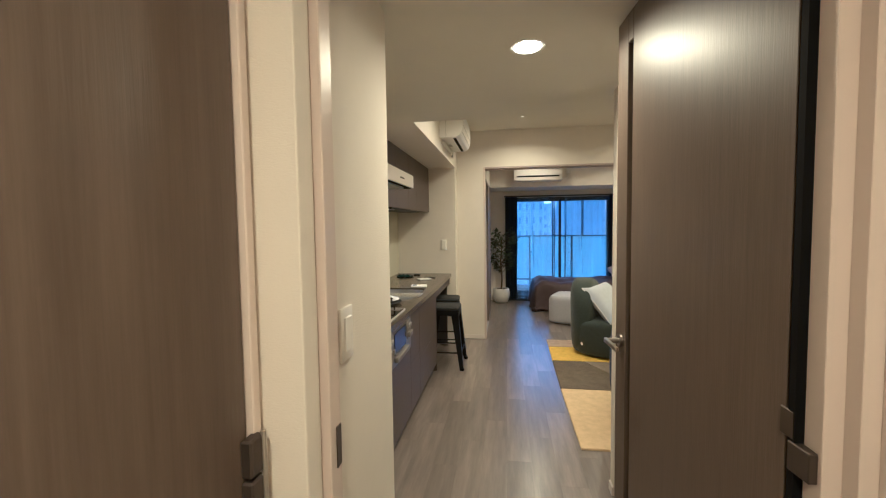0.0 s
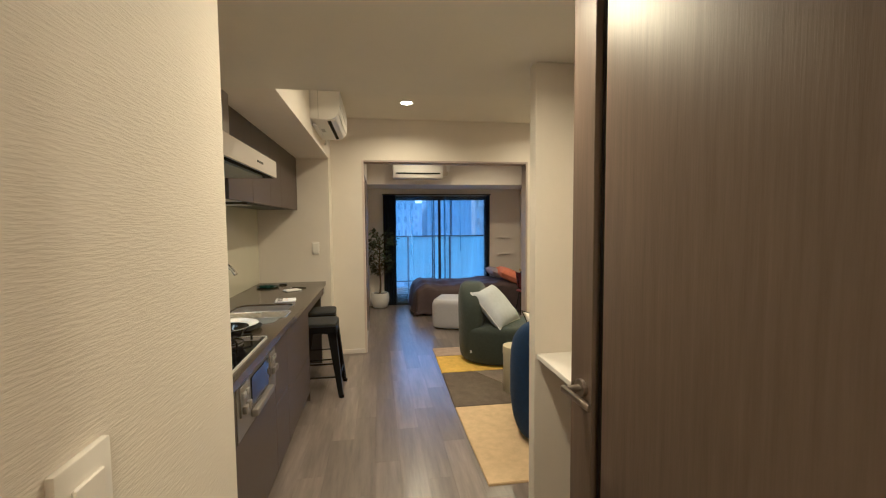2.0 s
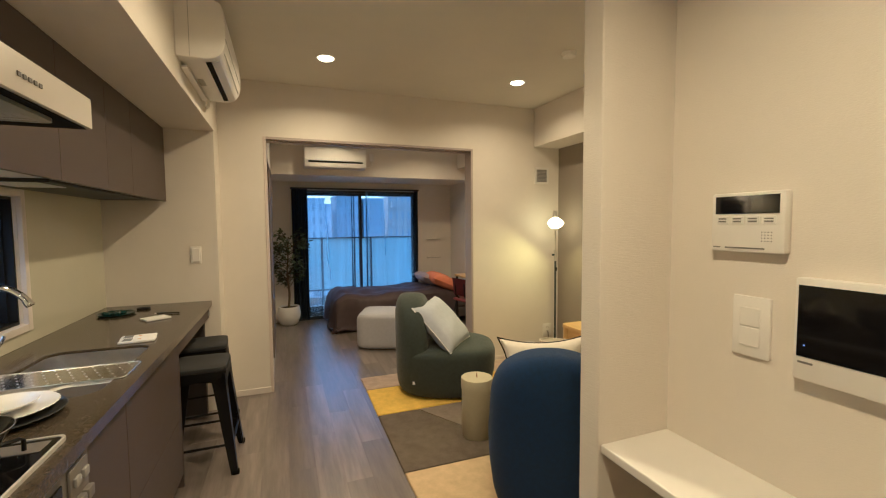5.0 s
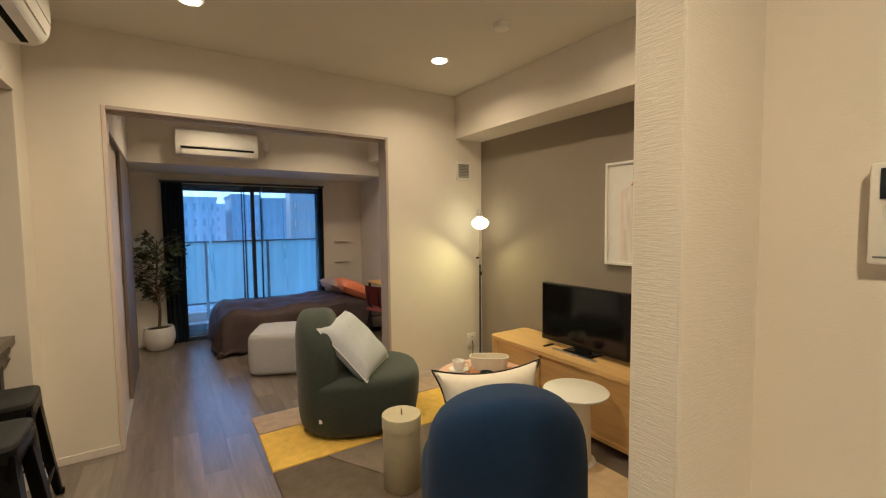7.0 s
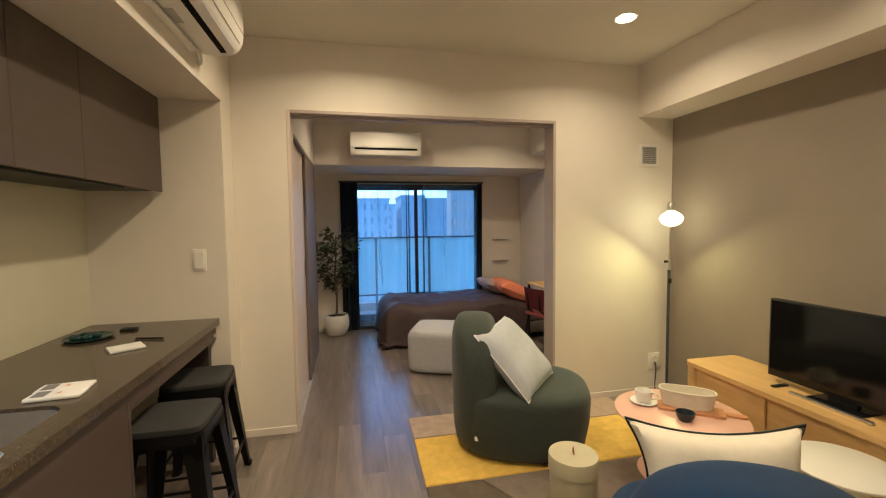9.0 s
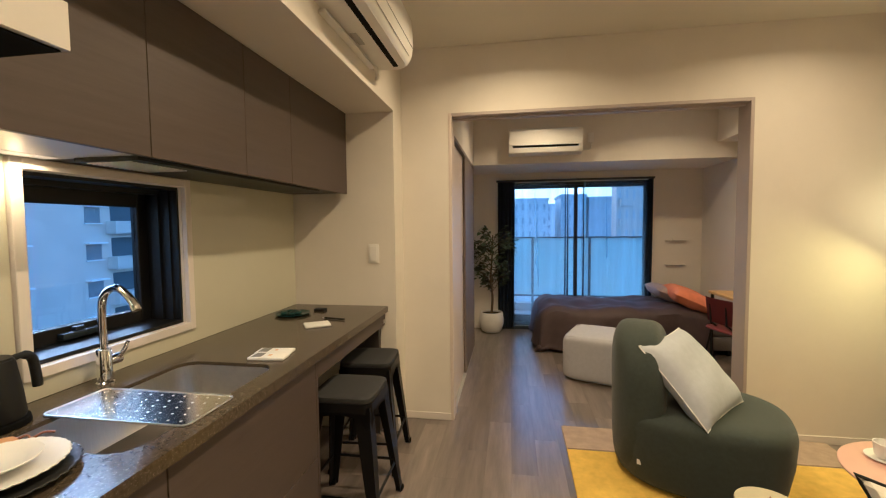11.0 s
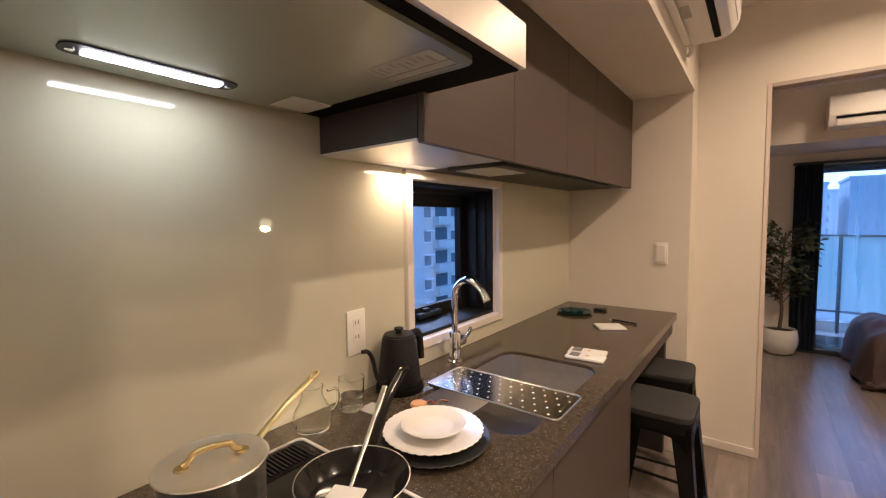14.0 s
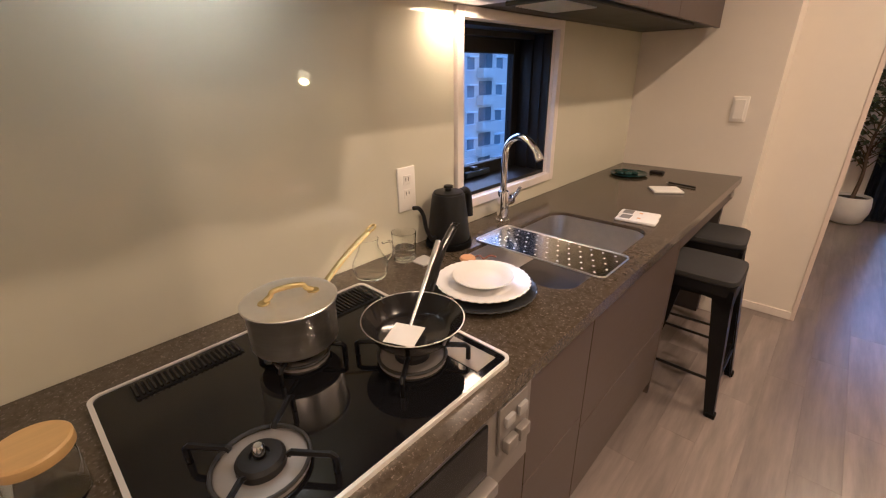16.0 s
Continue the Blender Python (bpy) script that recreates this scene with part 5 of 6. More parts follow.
def lounge_chair(label, x, y, rz, m, mark):
    """Upholstered legless chair; its back edge centre stands at x, y and it faces its own +x."""
    t = thing("lounge_chair", label, "armchair", (x, y, RZ), rz, group="upholstered lounge chairs")
    bm = bmesh.new()
    blob(bm, (0.42, 0, 0.205), 0.42, 0.35 if mark else 0.305, 0.203, 0.24, 0.74, 72, 30)
    for v in bm.verts:
        k = 0.90 + 0.10 * min(1, v.co.z / 0.25)
        v.co.x, v.co.y = 0.42 + (v.co.x - 0.42) * k, v.co.y * k
    part("seat", bm, m, t, local=True)
    bm = bmesh.new()
    blob(bm, (0.140, 0, 0.408), 0.142, 0.312 if mark else 0.294, 0.408, 0.45, 0.70, 72, 40)
    for v in bm.verts:
        q = max(0, v.co.z - 0.35) / 0.5
        v.co.x -= 0.012 * q
        zz = (v.co.z - 0.42) / 0.396
        if zz > 0:
            s_ = min(0.999, abs(v.co.z - 0.408) / 0.408)
            v.co.y *= min(1, math.sqrt(max(0.0, 1 - min(1, zz) ** (3.6 if mark else 5))) / max(0.08, (1 - s_ ** 4.44) ** 0.225))
        v.co.y *= 1 - 0.08 * q * q
        v.co.x += 0.05 * (v.co.y / 0.3) ** 2
        if v.co.z < 0.30:
            v.co.y *= 0.90 + 0.10 * max(0, v.co.z / 0.30)
    part("backrest", bm, m, t, local=True)
    part("base", L([(0.0001, 0), (0.24, 0), (0.245, 0.02), (0.0001, 0.02)], 40, (0.38, 0, -0.0)), M["rubber"], t, local=True)
    if mark:
        part("label_tag", B((0.16, -0.300, 0.13, 0.18, -0.270, 0.155)), M["paper"], t, "small white tag", smooth=False, local=True)
    return t


lounge_chair("dark grey-green upholstered lounge chair without legs on the rug", 1.0, 4.857, -22, M["green"], True)
lounge_chair("navy blue upholstered lounge chair without legs on the rug", 1.188, 2.868, 61, M["blue"], False)


def cushion(name, label, m, w, h, t, at, edge, eth, sag=0.06):
    o = thing(name, label, "cushion", (at.translation.x, at.translation.y, at.translation.z))
    o.matrix_basis = at
    c = part("cover", pillow(w, h, t, 22, sag), m, o, local=True)
    part("piping", T(pillow_edge(w, h, sag), eth, 6), edge, o, "seam piping", local=True)
    return o


def lean(x, y, z, yaw, back, roll):
    return Matrix.Translation((x, y, z)) @ Matrix.Rotation(radians(yaw), 4, 'Z') @ Matrix.Rotation(radians(back), 4, 'X') @ Matrix.Rotation(radians(roll), 4, 'Y')


cushion("cushion", "pale grey linen cushion leaning on the green chair", M["cushion"], 0.47, 0.475, 0.16, lean(1.337, 4.640, 0.583, 44.7, -43.6, 86.4), M["paper"], 0.003)
cushion("cushion", "cream lumbar cushion with black piping on the blue chair", M["cream"], 0.47, 0.34, 0.17, lean(1.365, 3.216, 0.652, -24, -14, -2), M["black"], 0.005, 0.22)

bx, by = 1.282, 3.858
sb = thing("side_box", "tall round beige tin with lid and leather tab", "container", (bx, by, RZ))
part("body", L([(0.0001, 0), (0.098, 0), (0.100, 0.003), (0.100, 0.318), (0.0001, 0.318)], 48, (bx, by, RZ)), M["box"], sb)
ld = part("lid", L([(0.098, 0.320), (0.104, 0.320), (0.104, 0.384), (0.102, 0.388), (0.0001, 0.389)], 48, (bx, by, RZ)), M["box"], sb)
part("tab", T(smooth_path([(bx - 0.004, by - 0.012, 0.400), (bx, by, 0.425), (bx + 0.004, by + 0.012, 0.400)], 5), 0.006, 8, 0.35), M["leather"], ld, "tan leather pull tab")

# round tables
def round_table(label, x, y, r, h, m):
    t = thing("side_table", label, "side table", (x, y, RZ))
    part("tabletop", L([(0.0001, h - 0.016), (r - 0.008, h - 0.016), (r, h - 0.010), (r, h - 0.003), (r - 0.004, h), (0.0001, h)], 64, (x, y, RZ)), m, t)
    part("column", L([(0.09, 0.012), (0.08, h - 0.016)], 40, (x, y, RZ)), m, t)
    part("foot_plate", L([(0.0001, 0), (r * 0.62, 0), (r * 0.62, 0.008), (0.07, 0.012), (0.0001, 0.012)], 48, (x, y, RZ)), m, t)
    return t


PX, PY, PH = 2.085, 4.16, 0.345
round_table("round pale pink coffee table holding a cup and basket", PX, PY, 0.325, PH, M["pinktop"])
round_table("small round white side table by the cabinet", 2.235, 3.49, 0.185, 0.42, M["whitetop"])
TZ = RZ + PH
cu = thing("cup", "white ceramic cup on a saucer", "cup", (1.985, 4.315, TZ))
part("saucer", L([(0.0001, 0.0005), (0.04, 0.0005), (0.072, 0.010), (0.071, 0.013), (0.04, 0.005), (0.0001, 0.005)], 40, (1.985, 4.315, TZ)), M["china"], cu)
c = part("cup_body", L([(0.0001, 0.006), (0.030, 0.006), (0.040, 0.02), (0.046, 0.072), (0.043, 0.072), (0.037, 0.022), (0.0001, 0.012)], 40, (1.985, 4.315, TZ)), M["china"], cu)
part("cup_handle", T(smooth_path([(2.022, 4.294, TZ + 0.060), (2.045, 4.280, TZ + 0.052), (2.045, 4.280, TZ + 0.03), (2.018, 4.296, TZ + 0.024)], 5), 0.005, 8), M["china"], c)
solid("small_bowl", L([(0.0001, 0.0), (0.028, 0.0), (0.044, 0.028), (0.046, 0.045), (0.043, 0.045), (0.030, 0.012), (0.0001, 0.006)], 36, (2.045, 4.075, TZ)), M["navybowl"], "small dark navy bowl on the pink table", "bowl", smooth=True)
bo = thing("serving_board", "brown wooden serving board on the pink table", "board", (2.17, 4.16, TZ), -38)
part("board", prism(bmesh.new(), rrect(-0.17, -0.06, 0.15, 0.06, 0.02, 4), 0.0, 0.012), M["acacia"], bo, smooth=False, local=True)
part("board_grip", prism(bmesh.new(), rrect(0.15, -0.018, 0.25, 0.018, 0.014, 4), 0.0, 0.012), M["acacia"], bo, smooth=False, local=True)
bk = thing("bread_basket", "oval white woven basket on the serving board", "basket", (2.17, 4.20, TZ + 0.012), -38)
def oval(k, q):
    a = 2 * math.pi * q / 96
    w_ = k * (1 + (0.012 if q % 2 else -0.004))
    return 0.140 * w_ * math.copysign(abs(math.cos(a)) ** 0.72, math.cos(a)), 0.064 * w_ * math.copysign(abs(math.sin(a)) ** 0.72, math.sin(a))


bm = bmesh.new()
rings = [[bm.verts.new((*oval(k, q), z)) for q in range(96)] for k, z in ((0.86, 0.001), (0.92, 0.04), (0.985, 0.086), (0.955, 0.086), (0.89, 0.04), (0.83, 0.005))]
for p, q in zip(rings, rings[1:]):
    for i in range(96):
        j = (i + 1) % 96
        bm.faces.new((p[i], p[j], q[j], q[i]))
part("woven_wall", bm, M["cream"], bk, "fine fluted white wall", local=True)
part("rim", T([(*oval(0.985, 2 * q), 0.0865) for q in range(49)], 0.0042, 6), M["cream"], bk, local=True)
part("basket_floor", prism(bmesh.new(), [(0.12 * math.cos(a), 0.06 * math.sin(a)) for a in (2 * math.pi * q / 32 for q in range(32))], 0.0005, 0.004), M["cream"], bk, smooth=False, local=True)

# television cabinet
tc = thing("tv_cabinet", "low light oak television cabinet with rounded corners", "cabinet", (2.66, 3.78, 0))
KX0, KX1, KY0, KY1 = 2.462, 2.862, 3.035, 4.535
part("top", prism(bmesh.new(), rrect(KX0 - 0.006, KY0 - 0.006, KX1, KY1 + 0.006, 0.045, 6), 0.468, 0.496), M["oak"], tc)
part("bottom", prism(bmesh.new(), rrect(KX0 - 0.004, KY0 - 0.004, KX1, KY1 + 0.004, 0.045, 6), 0.055, 0.080), M["oak"], tc)
for y0, y1 in ((KY0, KY0 + 0.075), (KY1 - 0.075, KY1)):
    part("end_post", prism(bmesh.new(), rrect(KX0 + 0.002, y0, KX1, y1, 0.036, 6), 0.080, 0.468), M["oak"], tc)
part("back", B((KX1 - 0.03, KY0 + 0.075, 0.08, KX1, KY1 - 0.075, 0.468)), M["oak"], tc, smooth=False)
w = (KY1 - KY0 - 0.15) / 3
for k in range(3):
    part("sliding_door", B((KX0 + (0.014 if k != 1 else 0.026), KY0 + 0.075 + k * w + 0.002, 0.082, KX0 + (0.030 if k != 1 else 0.042), KY0 + 0.075 + (k + 1) * w - 0.002, 0.466), bevel=0.0015, seg=1), M["oak"], tc, smooth=False)
for x, y in ((KX0 + 0.07, KY0 + 0.08), (KX0 + 0.07, KY1 - 0.08), (KX1 - 0.06, KY0 + 0.08), (KX1 - 0.06, KY1 - 0.08)):
    part("foot", L([(0.0001, 0), (0.018, 0), (0.022, 0.055), (0.0001, 0.055)], 20, (x, y, 0)), M["oak"], tc)

tv = thing("television", "flat black television on a low stand on the cabinet", "television", (2.66, 3.78, 0.496))
part("screen_body", B((2.650, 3.424, 0.525, 2.690, 4.145, 0.958), bevel=0.006), M["black"], tv)
part("screen", B((2.6475, 3.436, 0.548, 2.6500, 4.133, 0.948)), M["screen"], tv, "glossy black screen", smooth=False)
part("foot_bar", B((2.555, 3.60, 0.496, 2.580, 3.96, 0.508), bevel=0.004), M["steel"], tv)
part("foot_plate", B((2.580, 3.66, 0.496, 2.745, 3.90, 0.504), bevel=0.003), M["blackgl"], tv)
part("neck", B((2.655, 3.72, 0.504, 2.685, 3.84, 0.53)), M["black"], tv, smooth=False)
part("stand_tip", B((2.56, 4.03, 0.496, 2.66, 4.055, 0.504), bevel=0.003), M["black"], tv)

# floor lamp
lx, ly = 2.735, 5.01
fl = thing("floor_lamp", "slim grey metal floor lamp with a bare glowing bulb", "floor lamp", (lx, ly, 0))
part("base_disc", L([(0.0001, 0), (0.115, 0), (0.118, 0.004), (0.112, 0.012), (0.02, 0.018), (0.0001, 0.018)], 44, (lx, ly, 0)), M["grey"], fl)
part("pole", T([(lx, ly, 0.015), (lx, ly, 1.10)], 0.010, 14), M["railmetal"], fl)
part("pole_upper", T([(lx, ly, 1.06), (lx - 0.035, ly - 0.045, 1.28), (lx - 0.055, ly - 0.07, 1.345)], 0.006, 10), M["steel"], fl)
part("clamp", T([(lx, ly, 1.02), (lx, ly, 1.13)], 0.017, 16), M["steel"], fl, "steel clamp")
part("clamp_knob", T([(lx, ly, 1.085), (lx - 0.04, ly, 1.085)], 0.009, 12), M["black"], fl)
part("switch", T([(lx, ly - 0.012, 0.92), (lx, ly - 0.012, 0.955)], 0.012, 12), M["black"], fl)
part("socket", T([(2.665, 4.925, 1.462), (2.670, 4.93, 1.50), (2.672, 4.932, 1.53)], [0.022, 0.026, 0.020], 20), M["steel"], fl)
part("stem", T(smooth_path([(lx - 0.055, ly - 0.07, 1.345), (lx - 0.02, ly - 0.06, 1.42), (lx - 0.03, ly - 0.065, 1.51), (2.672, 4.932, 1.52)], 4), 0.005, 8), M["steel"], fl)
cable = part("cable", T(smooth_path([(lx, ly + 0.05, 0.010), (lx - 0.02, ly + 0.10, 0.06), (lx + 0.01, ly + 0.13, 0.20), (2.745, OPY - 0.012, 0.255)], 6), 0.0035, 6), M["black"], fl)
bulb = bmesh.new()
lathe(bulb, [(0.0001, -0.058), (0.034, -0.052), (0.066, -0.030), (0.080, 0.0), (0.068, 0.028), (0.038, 0.048), (0.024, 0.058), (0.0001, 0.059)], 32, (2.66, 4.91, 1.41))
bo2 = part("bulb", bulb, M["bulbglow"], fl, "glowing globe bulb")
bo2.visible_shadow = False

# picture
pc = thing("wall_picture", "white framed abstract print with pink arch and colour bars", "picture", (2.88, 3.39, 1.11))
A0, A1, V0, V1 = 3.035, 3.745, 1.112, 1.812
XB = 2.848
part("frame", B((XB, A0, V0, 2.879, A0 + 0.016, V1), (XB, A1 - 0.016, V0, 2.879, A1, V1), (XB, A0 + 0.016, V1 - 0.016, 2.879, A1 - 0.016, V1), (XB, A0 + 0.016, V0, 2.879, A1 - 0.016, V0 + 0.016)), M["white"], pc, smooth=False)
part("sheet", B((2.862, A0 + 0.016, V0 + 0.016, 2.870, A1 - 0.016, V1 - 0.016)), M["paper"], pc, "white paper", smooth=False)


def art(nm, m, u0, u1, v0, v1, x, round_top, lab=""):
    """A flat painted shape on the print; u from the far edge, v upwards, both 0 to 1."""
    y0, y1 = A1 - u0 * (A1 - A0), A1 - u1 * (A1 - A0)
    z0, z1 = V0 + v0 * (V1 - V0), V0 + v1 * (V1 - V0)
    r = abs(y1 - y0) / 2
    bm = bmesh.new()
    if round_top:
        pts = [(y0, z0)] + [((y0 + y1) / 2 + r * math.cos(a), z1 - r * round_top + r * round_top * math.sin(a)) for a in (math.pi * k / 18 for k in range(19))] + [(y1, z0)]
    else:
        pts = [(y0, z0), (y0, z1), (y1, z1), (y1, z0)]
    vs = [bm.verts.new((x, a, b)) for a, b in pts]
    f = bm.faces.new(vs)
    ex = bmesh.ops.extrude_face_region(bm, geom=[f])
    for v in ex["geom"]:
        if isinstance(v, bmesh.types.BMVert):
            v.co.x = 2.8618
    bmesh.ops.recalc_face_normals(bm, faces=bm.faces[:])
    part(nm, bm, M[m], pc, lab, smooth=False)


art("pink_arch", "art_pink", 0.255, 0.555, 0.05, 0.87, 2.8612, 1.0)
art("pale_block", "art_pale", 0.44, 0.565, 0.05, 0.60, 2.8606, 0)
art("pale_strip", "art_wash", 0.165, 0.30, 0.05, 0.74, 2.8600, 0.6, "faint pink wash")
art("arch_line", "art_black", 0.225, 0.372, 0.60, 0.775, 2.8597, 0.9)
art("grey_arch", "art_grey", 0.190, 0.368, 0.05, 0.765, 2.8594, 0.8)
art("dark_bar", "art_black", 0.362, 0.432, 0.05, 0.665, 2.8588, 0.7)
art("yellow_bar", "art_yellow", 0.568, 0.645, 0.05, 0.80, 2.8606, 0.9)
art("green_bar", "art_green", 0.65, 0.71, 0.05, 0.50, 2.8606, 0.9)
art("base_line", "art_grey", 0.22, 0.72, 0.04, 0.052, 2.8582, 0)


# ---- plants ----
def leaf_mesh(length, width, droop, fold, n=7):
    bm = bmesh.new()
    rows = []
    for i in range(n + 1):
        t = i / n
        w = width * (math.sin(math.pi * min(1, t ** 0.85)) ** 0.8) * 0.5 + 0.0006
        z = -droop * t * t * length
        x = t * length
        rows.append([bm.verts.new((x, -w, z + fold * w)), bm.verts.new((x, 0, z)), bm.verts.new((x, w, z + fold * w))])
    for p, q in zip(rows, rows[1:]):
        for k in range(2):
            bm.faces.new((p[k], p[k + 1], q[k + 1], q[k]))
    return bm


def add_leaves(bm, rng, at, way, kinds, spread):
    src = kinds[rng.randrange(len(kinds))]
    yaw = math.atan2(way.y, way.x) + rng.uniform(-spread, spread)
    m = Matrix.Translation(at) @ Matrix.Rotation(yaw, 4, 'Z') @ Matrix.Rotation(rng.uniform(-0.5, 0.7), 4, 'Y') @ Matrix.Rotation(rng.uniform(-0.9, 0.9), 4, 'X') @ Matrix.Scale(rng.uniform(0.75, 1.2), 4)
    vmap = [bm.verts.new(m @ v) for v in src[0]]
    for f in src[1]:
        bm.faces.new([vmap[i] for i in f])


def leaf_kind(*a):
    b = leaf_mesh(*a)
    b.verts.index_update()
    out = ([v.co.copy() for v in b.verts], [[v.index for v in f.verts] for f in b.faces])
    b.free()
    return out


rng = random.Random(7)
x0, y0 = 0.155, 7.685
tp = thing("potted_tree", "bushy dark green potted tree in a white planter", "plant", (x0, y0, 0))
part("planter", L([(0.0001, 0), (0.095, 0), (0.125, 0.02), (0.155, 0.11), (0.158, 0.17), (0.146, 0.25), (0.138, 0.262), (0.130, 0.258), (0.134, 0.235), (0.0001, 0.225)], 48, (x0, y0, 0)), M["ceramic"], tp, "rounded white planter")
part("soil", L([(0.0001, 0.232), (0.131, 0.232), (0.131, 0.236), (0.0001, 0.240)], 32, (x0, y0, 0)), M["soil"], tp)
part("trunk", T(smooth_path([(x0, y0, 0.22), (x0 + 0.015, y0 + 0.01, 0.45), (x0 - 0.005, y0, 0.70), (x0 + 0.01, y0 + 0.01, 0.98), (x0 + 0.02, y0, 1.25)], 5), [0.018 - 0.0006 * k for k in range(21)], 10), M["bark"], tp)
crown = bmesh.new()
kinds = [leaf_kind(0.075, 0.036, 0.25, 0.25, 5), leaf_kind(0.06, 0.032, 0.1, 0.35, 5)]
for k in range(40):
    z = rng.uniform(0.46, 1.20)
    a = rng.uniform(0, 2 * math.pi)
    s = Vector((x0 + 0.005, y0, z))
    rad = 0.13 + 0.16 * math.sin(math.pi * min(1, max(0, (z - 0.42) / 0.95)))
    e = s + Vector((math.cos(a) * rad, math.sin(a) * rad * 0.75, rng.uniform(0.06, 0.24)))
    e.x, e.y = max(e.x, -0.10), min(e.y, 7.80)
    mid = (s + e) / 2 + Vector((0, 0, 0.02))
    part("twig", T([s, mid, e], [0.005, 0.0035, 0.002], 5), M["bark"], tp)
    for j in range(13):
        q = rng.uniform(0.3, 1.05)
        p = s.lerp(e, q) + Vector((rng.gauss(0, 0.022), rng.gauss(0, 0.022), rng.gauss(0, 0.022)))
        p.x, p.y = max(p.x, -0.10), min(p.y, 7.78)
        add_leaves(crown, rng, p, e - s, kinds, 1.6)
tagged(part("crown", crown, M["leaf"], tp, "many small dull green leaves"), kind="stuff")

rng = random.Random(21)
x0, y0 = 2.55, 2.70
t2 = thing("potted_plant", "large-leaved green plant in a grey planter topped with fibre", "plant", (x0, y0, 0))
part("planter", L([(0.0001, 0), (0.135, 0), (0.150, 0.015), (0.172, 0.36), (0.165, 0.362), (0.158, 0.34), (0.0001, 0.33)], 48, (x0, y0, 0)), M["concrete"], t2, "grey planter")
bm = bmesh.new()
lathe(bm, [(0.0001, 0.33), (0.155, 0.33), (0.176, 0.368), (0.168, 0.405), (0.12, 0.428), (0.05, 0.436), (0.0001, 0.438)], 56, (x0, y0, 0))
for v in bm.verts:
    n_ = noise.noise(v.co * 22) * 0.016
    v.co += Vector((v.co.x - x0, v.co.y - y0, 0.02)).normalized() * n_
part("fibre_top", bm, M["coir"], t2, "orange-brown coconut fibre")
part("trunk", T(smooth_path([(x0, y0, 0.40), (x0 + 0.01, y0 - 0.02, 0.75), (x0 - 0.01, y0, 1.10), (x0, y0 + 0.01, 1.72)], 6), [0.022 - 0.0005 * k for k in range(19)], 10), M["bark"], t2)
kinds = [leaf_kind(0.22, 0.082, 0.4, 0.22, 9), leaf_kind(0.17, 0.068, 0.6, 0.28, 9)]
for k in range(14):
    z = 1.16 + 0.55 * k / 13
    a = 2.4 * k + 0.5
    s = Vector((x0, y0, z))
    e = s + Vector((math.cos(a) * 0.17, math.sin(a) * 0.17, 0.10))
    e.x, e.y = min(e.x, 2.74), max(e.y, 2.42)
    br = part("branch", T([s, (s + e) / 2 + Vector((0, 0, 0.03)), e], [0.006, 0.005, 0.0035], 6), M["bark"], t2)
    for j in range(5):
        lb = bmesh.new()
        w = Vector((math.cos(a + (j - 2) * 0.75), math.sin(a + (j - 2) * 0.75), 0))
        src = kinds[j % 2]
        yaw = math.atan2(w.y, w.x) + rng.uniform(-0.25, 0.25)
        reach = e + w * 0.24
        if reach.x > 2.86:
            yaw = math.atan2(w.y, -abs(w.x))
        if reach.y < 2.30:
            yaw = math.atan2(abs(w.y), math.cos(yaw))
        m = Matrix.Translation(e) @ Matrix.Rotation(yaw, 4, 'Z') @ Matrix.Rotation(rng.uniform(-0.15, 0.55), 4, 'Y') @ Matrix.Rotation(rng.uniform(-0.6, 0.6), 4, 'X') @ Matrix.Scale(rng.uniform(0.8, 1.15), 4)
        vm = [lb.verts.new(m @ v) for v in src[0]]
        for f in src[1]:
            lb.faces.new([vm[i] for i in f])
        part("leaf", lb, M["leaf2"], br)

# ---- bedroom ----
cl = thing("closet", "sliding closet doors, pale and dark brown, along the bedroom wall", "closet", (-0.06, 6.1, 0))
for nm, a, b, xx, m, lab in (("sliding_door", OPY2 + 0.012, 6.16, -0.034, "casing", "pale sliding panel"), ("sliding_door", 6.10, 6.95, -0.008, "brownpanel", "dark brown sliding panel")):
    dr = part(nm, B((xx - 0.022, a, 0.010, xx, b, 2.0), bevel=0.002, seg=1), M[m], cl, lab, smooth=False)
    part("finger_pull", B((xx, b - 0.09, 0.95, xx + 0.0012, b - 0.07, 1.10)), M["black"], dr, smooth=False)
part("top_track", B((-0.075, OPY2 + 0.008, 2.0, -0.004, 6.98, 2.03), bevel=0.002, seg=1), M["brownpanel"], cl, "dark top track", smooth=False)
part("end_post", B((-0.128, 6.952, 0.0, -0.006, 6.985, 2.0), bevel=0.002, seg=1), M["brownpanel"], cl, smooth=False)
part("floor_track", B((-0.07, OPY2 + 0.01, 0.0, -0.006, 6.95, 0.008)), M["grey"], cl, smooth=False)
part("header", B((-0.128, OPY2 + 0.004, 2.031, -0.008, BEAM - 0.002, HIGH - 0.001)), M["plain"], cl, "papered header above the doors", smooth=False)

pf = thing("pouf", "pale grey canvas block pouf on the floor", "pouf", (1.29, 6.17, 0), -22)
bm = bmesh.new()
blob(bm, (0, 0, 0.205), 0.385, 0.27, 0.205, 0.25, 0.25, 56, 28)
for v in bm.verts:
    v.co.z += 0.008 * noise.noise(v.co * 5)
    v.co.y += 0.008 * noise.noise(v.co * 4 + Vector((5, 0, 0)))
part("cover", bm, M["pouf"], pf, local=True)
pts = [(x, y, 0.395) for x, y in rrect(-0.355, -0.245, 0.355, 0.245, 0.04, 4)]
part("seam", T(pts + pts[:1], 0.003, 5), M["pouf"], pf, local=True)

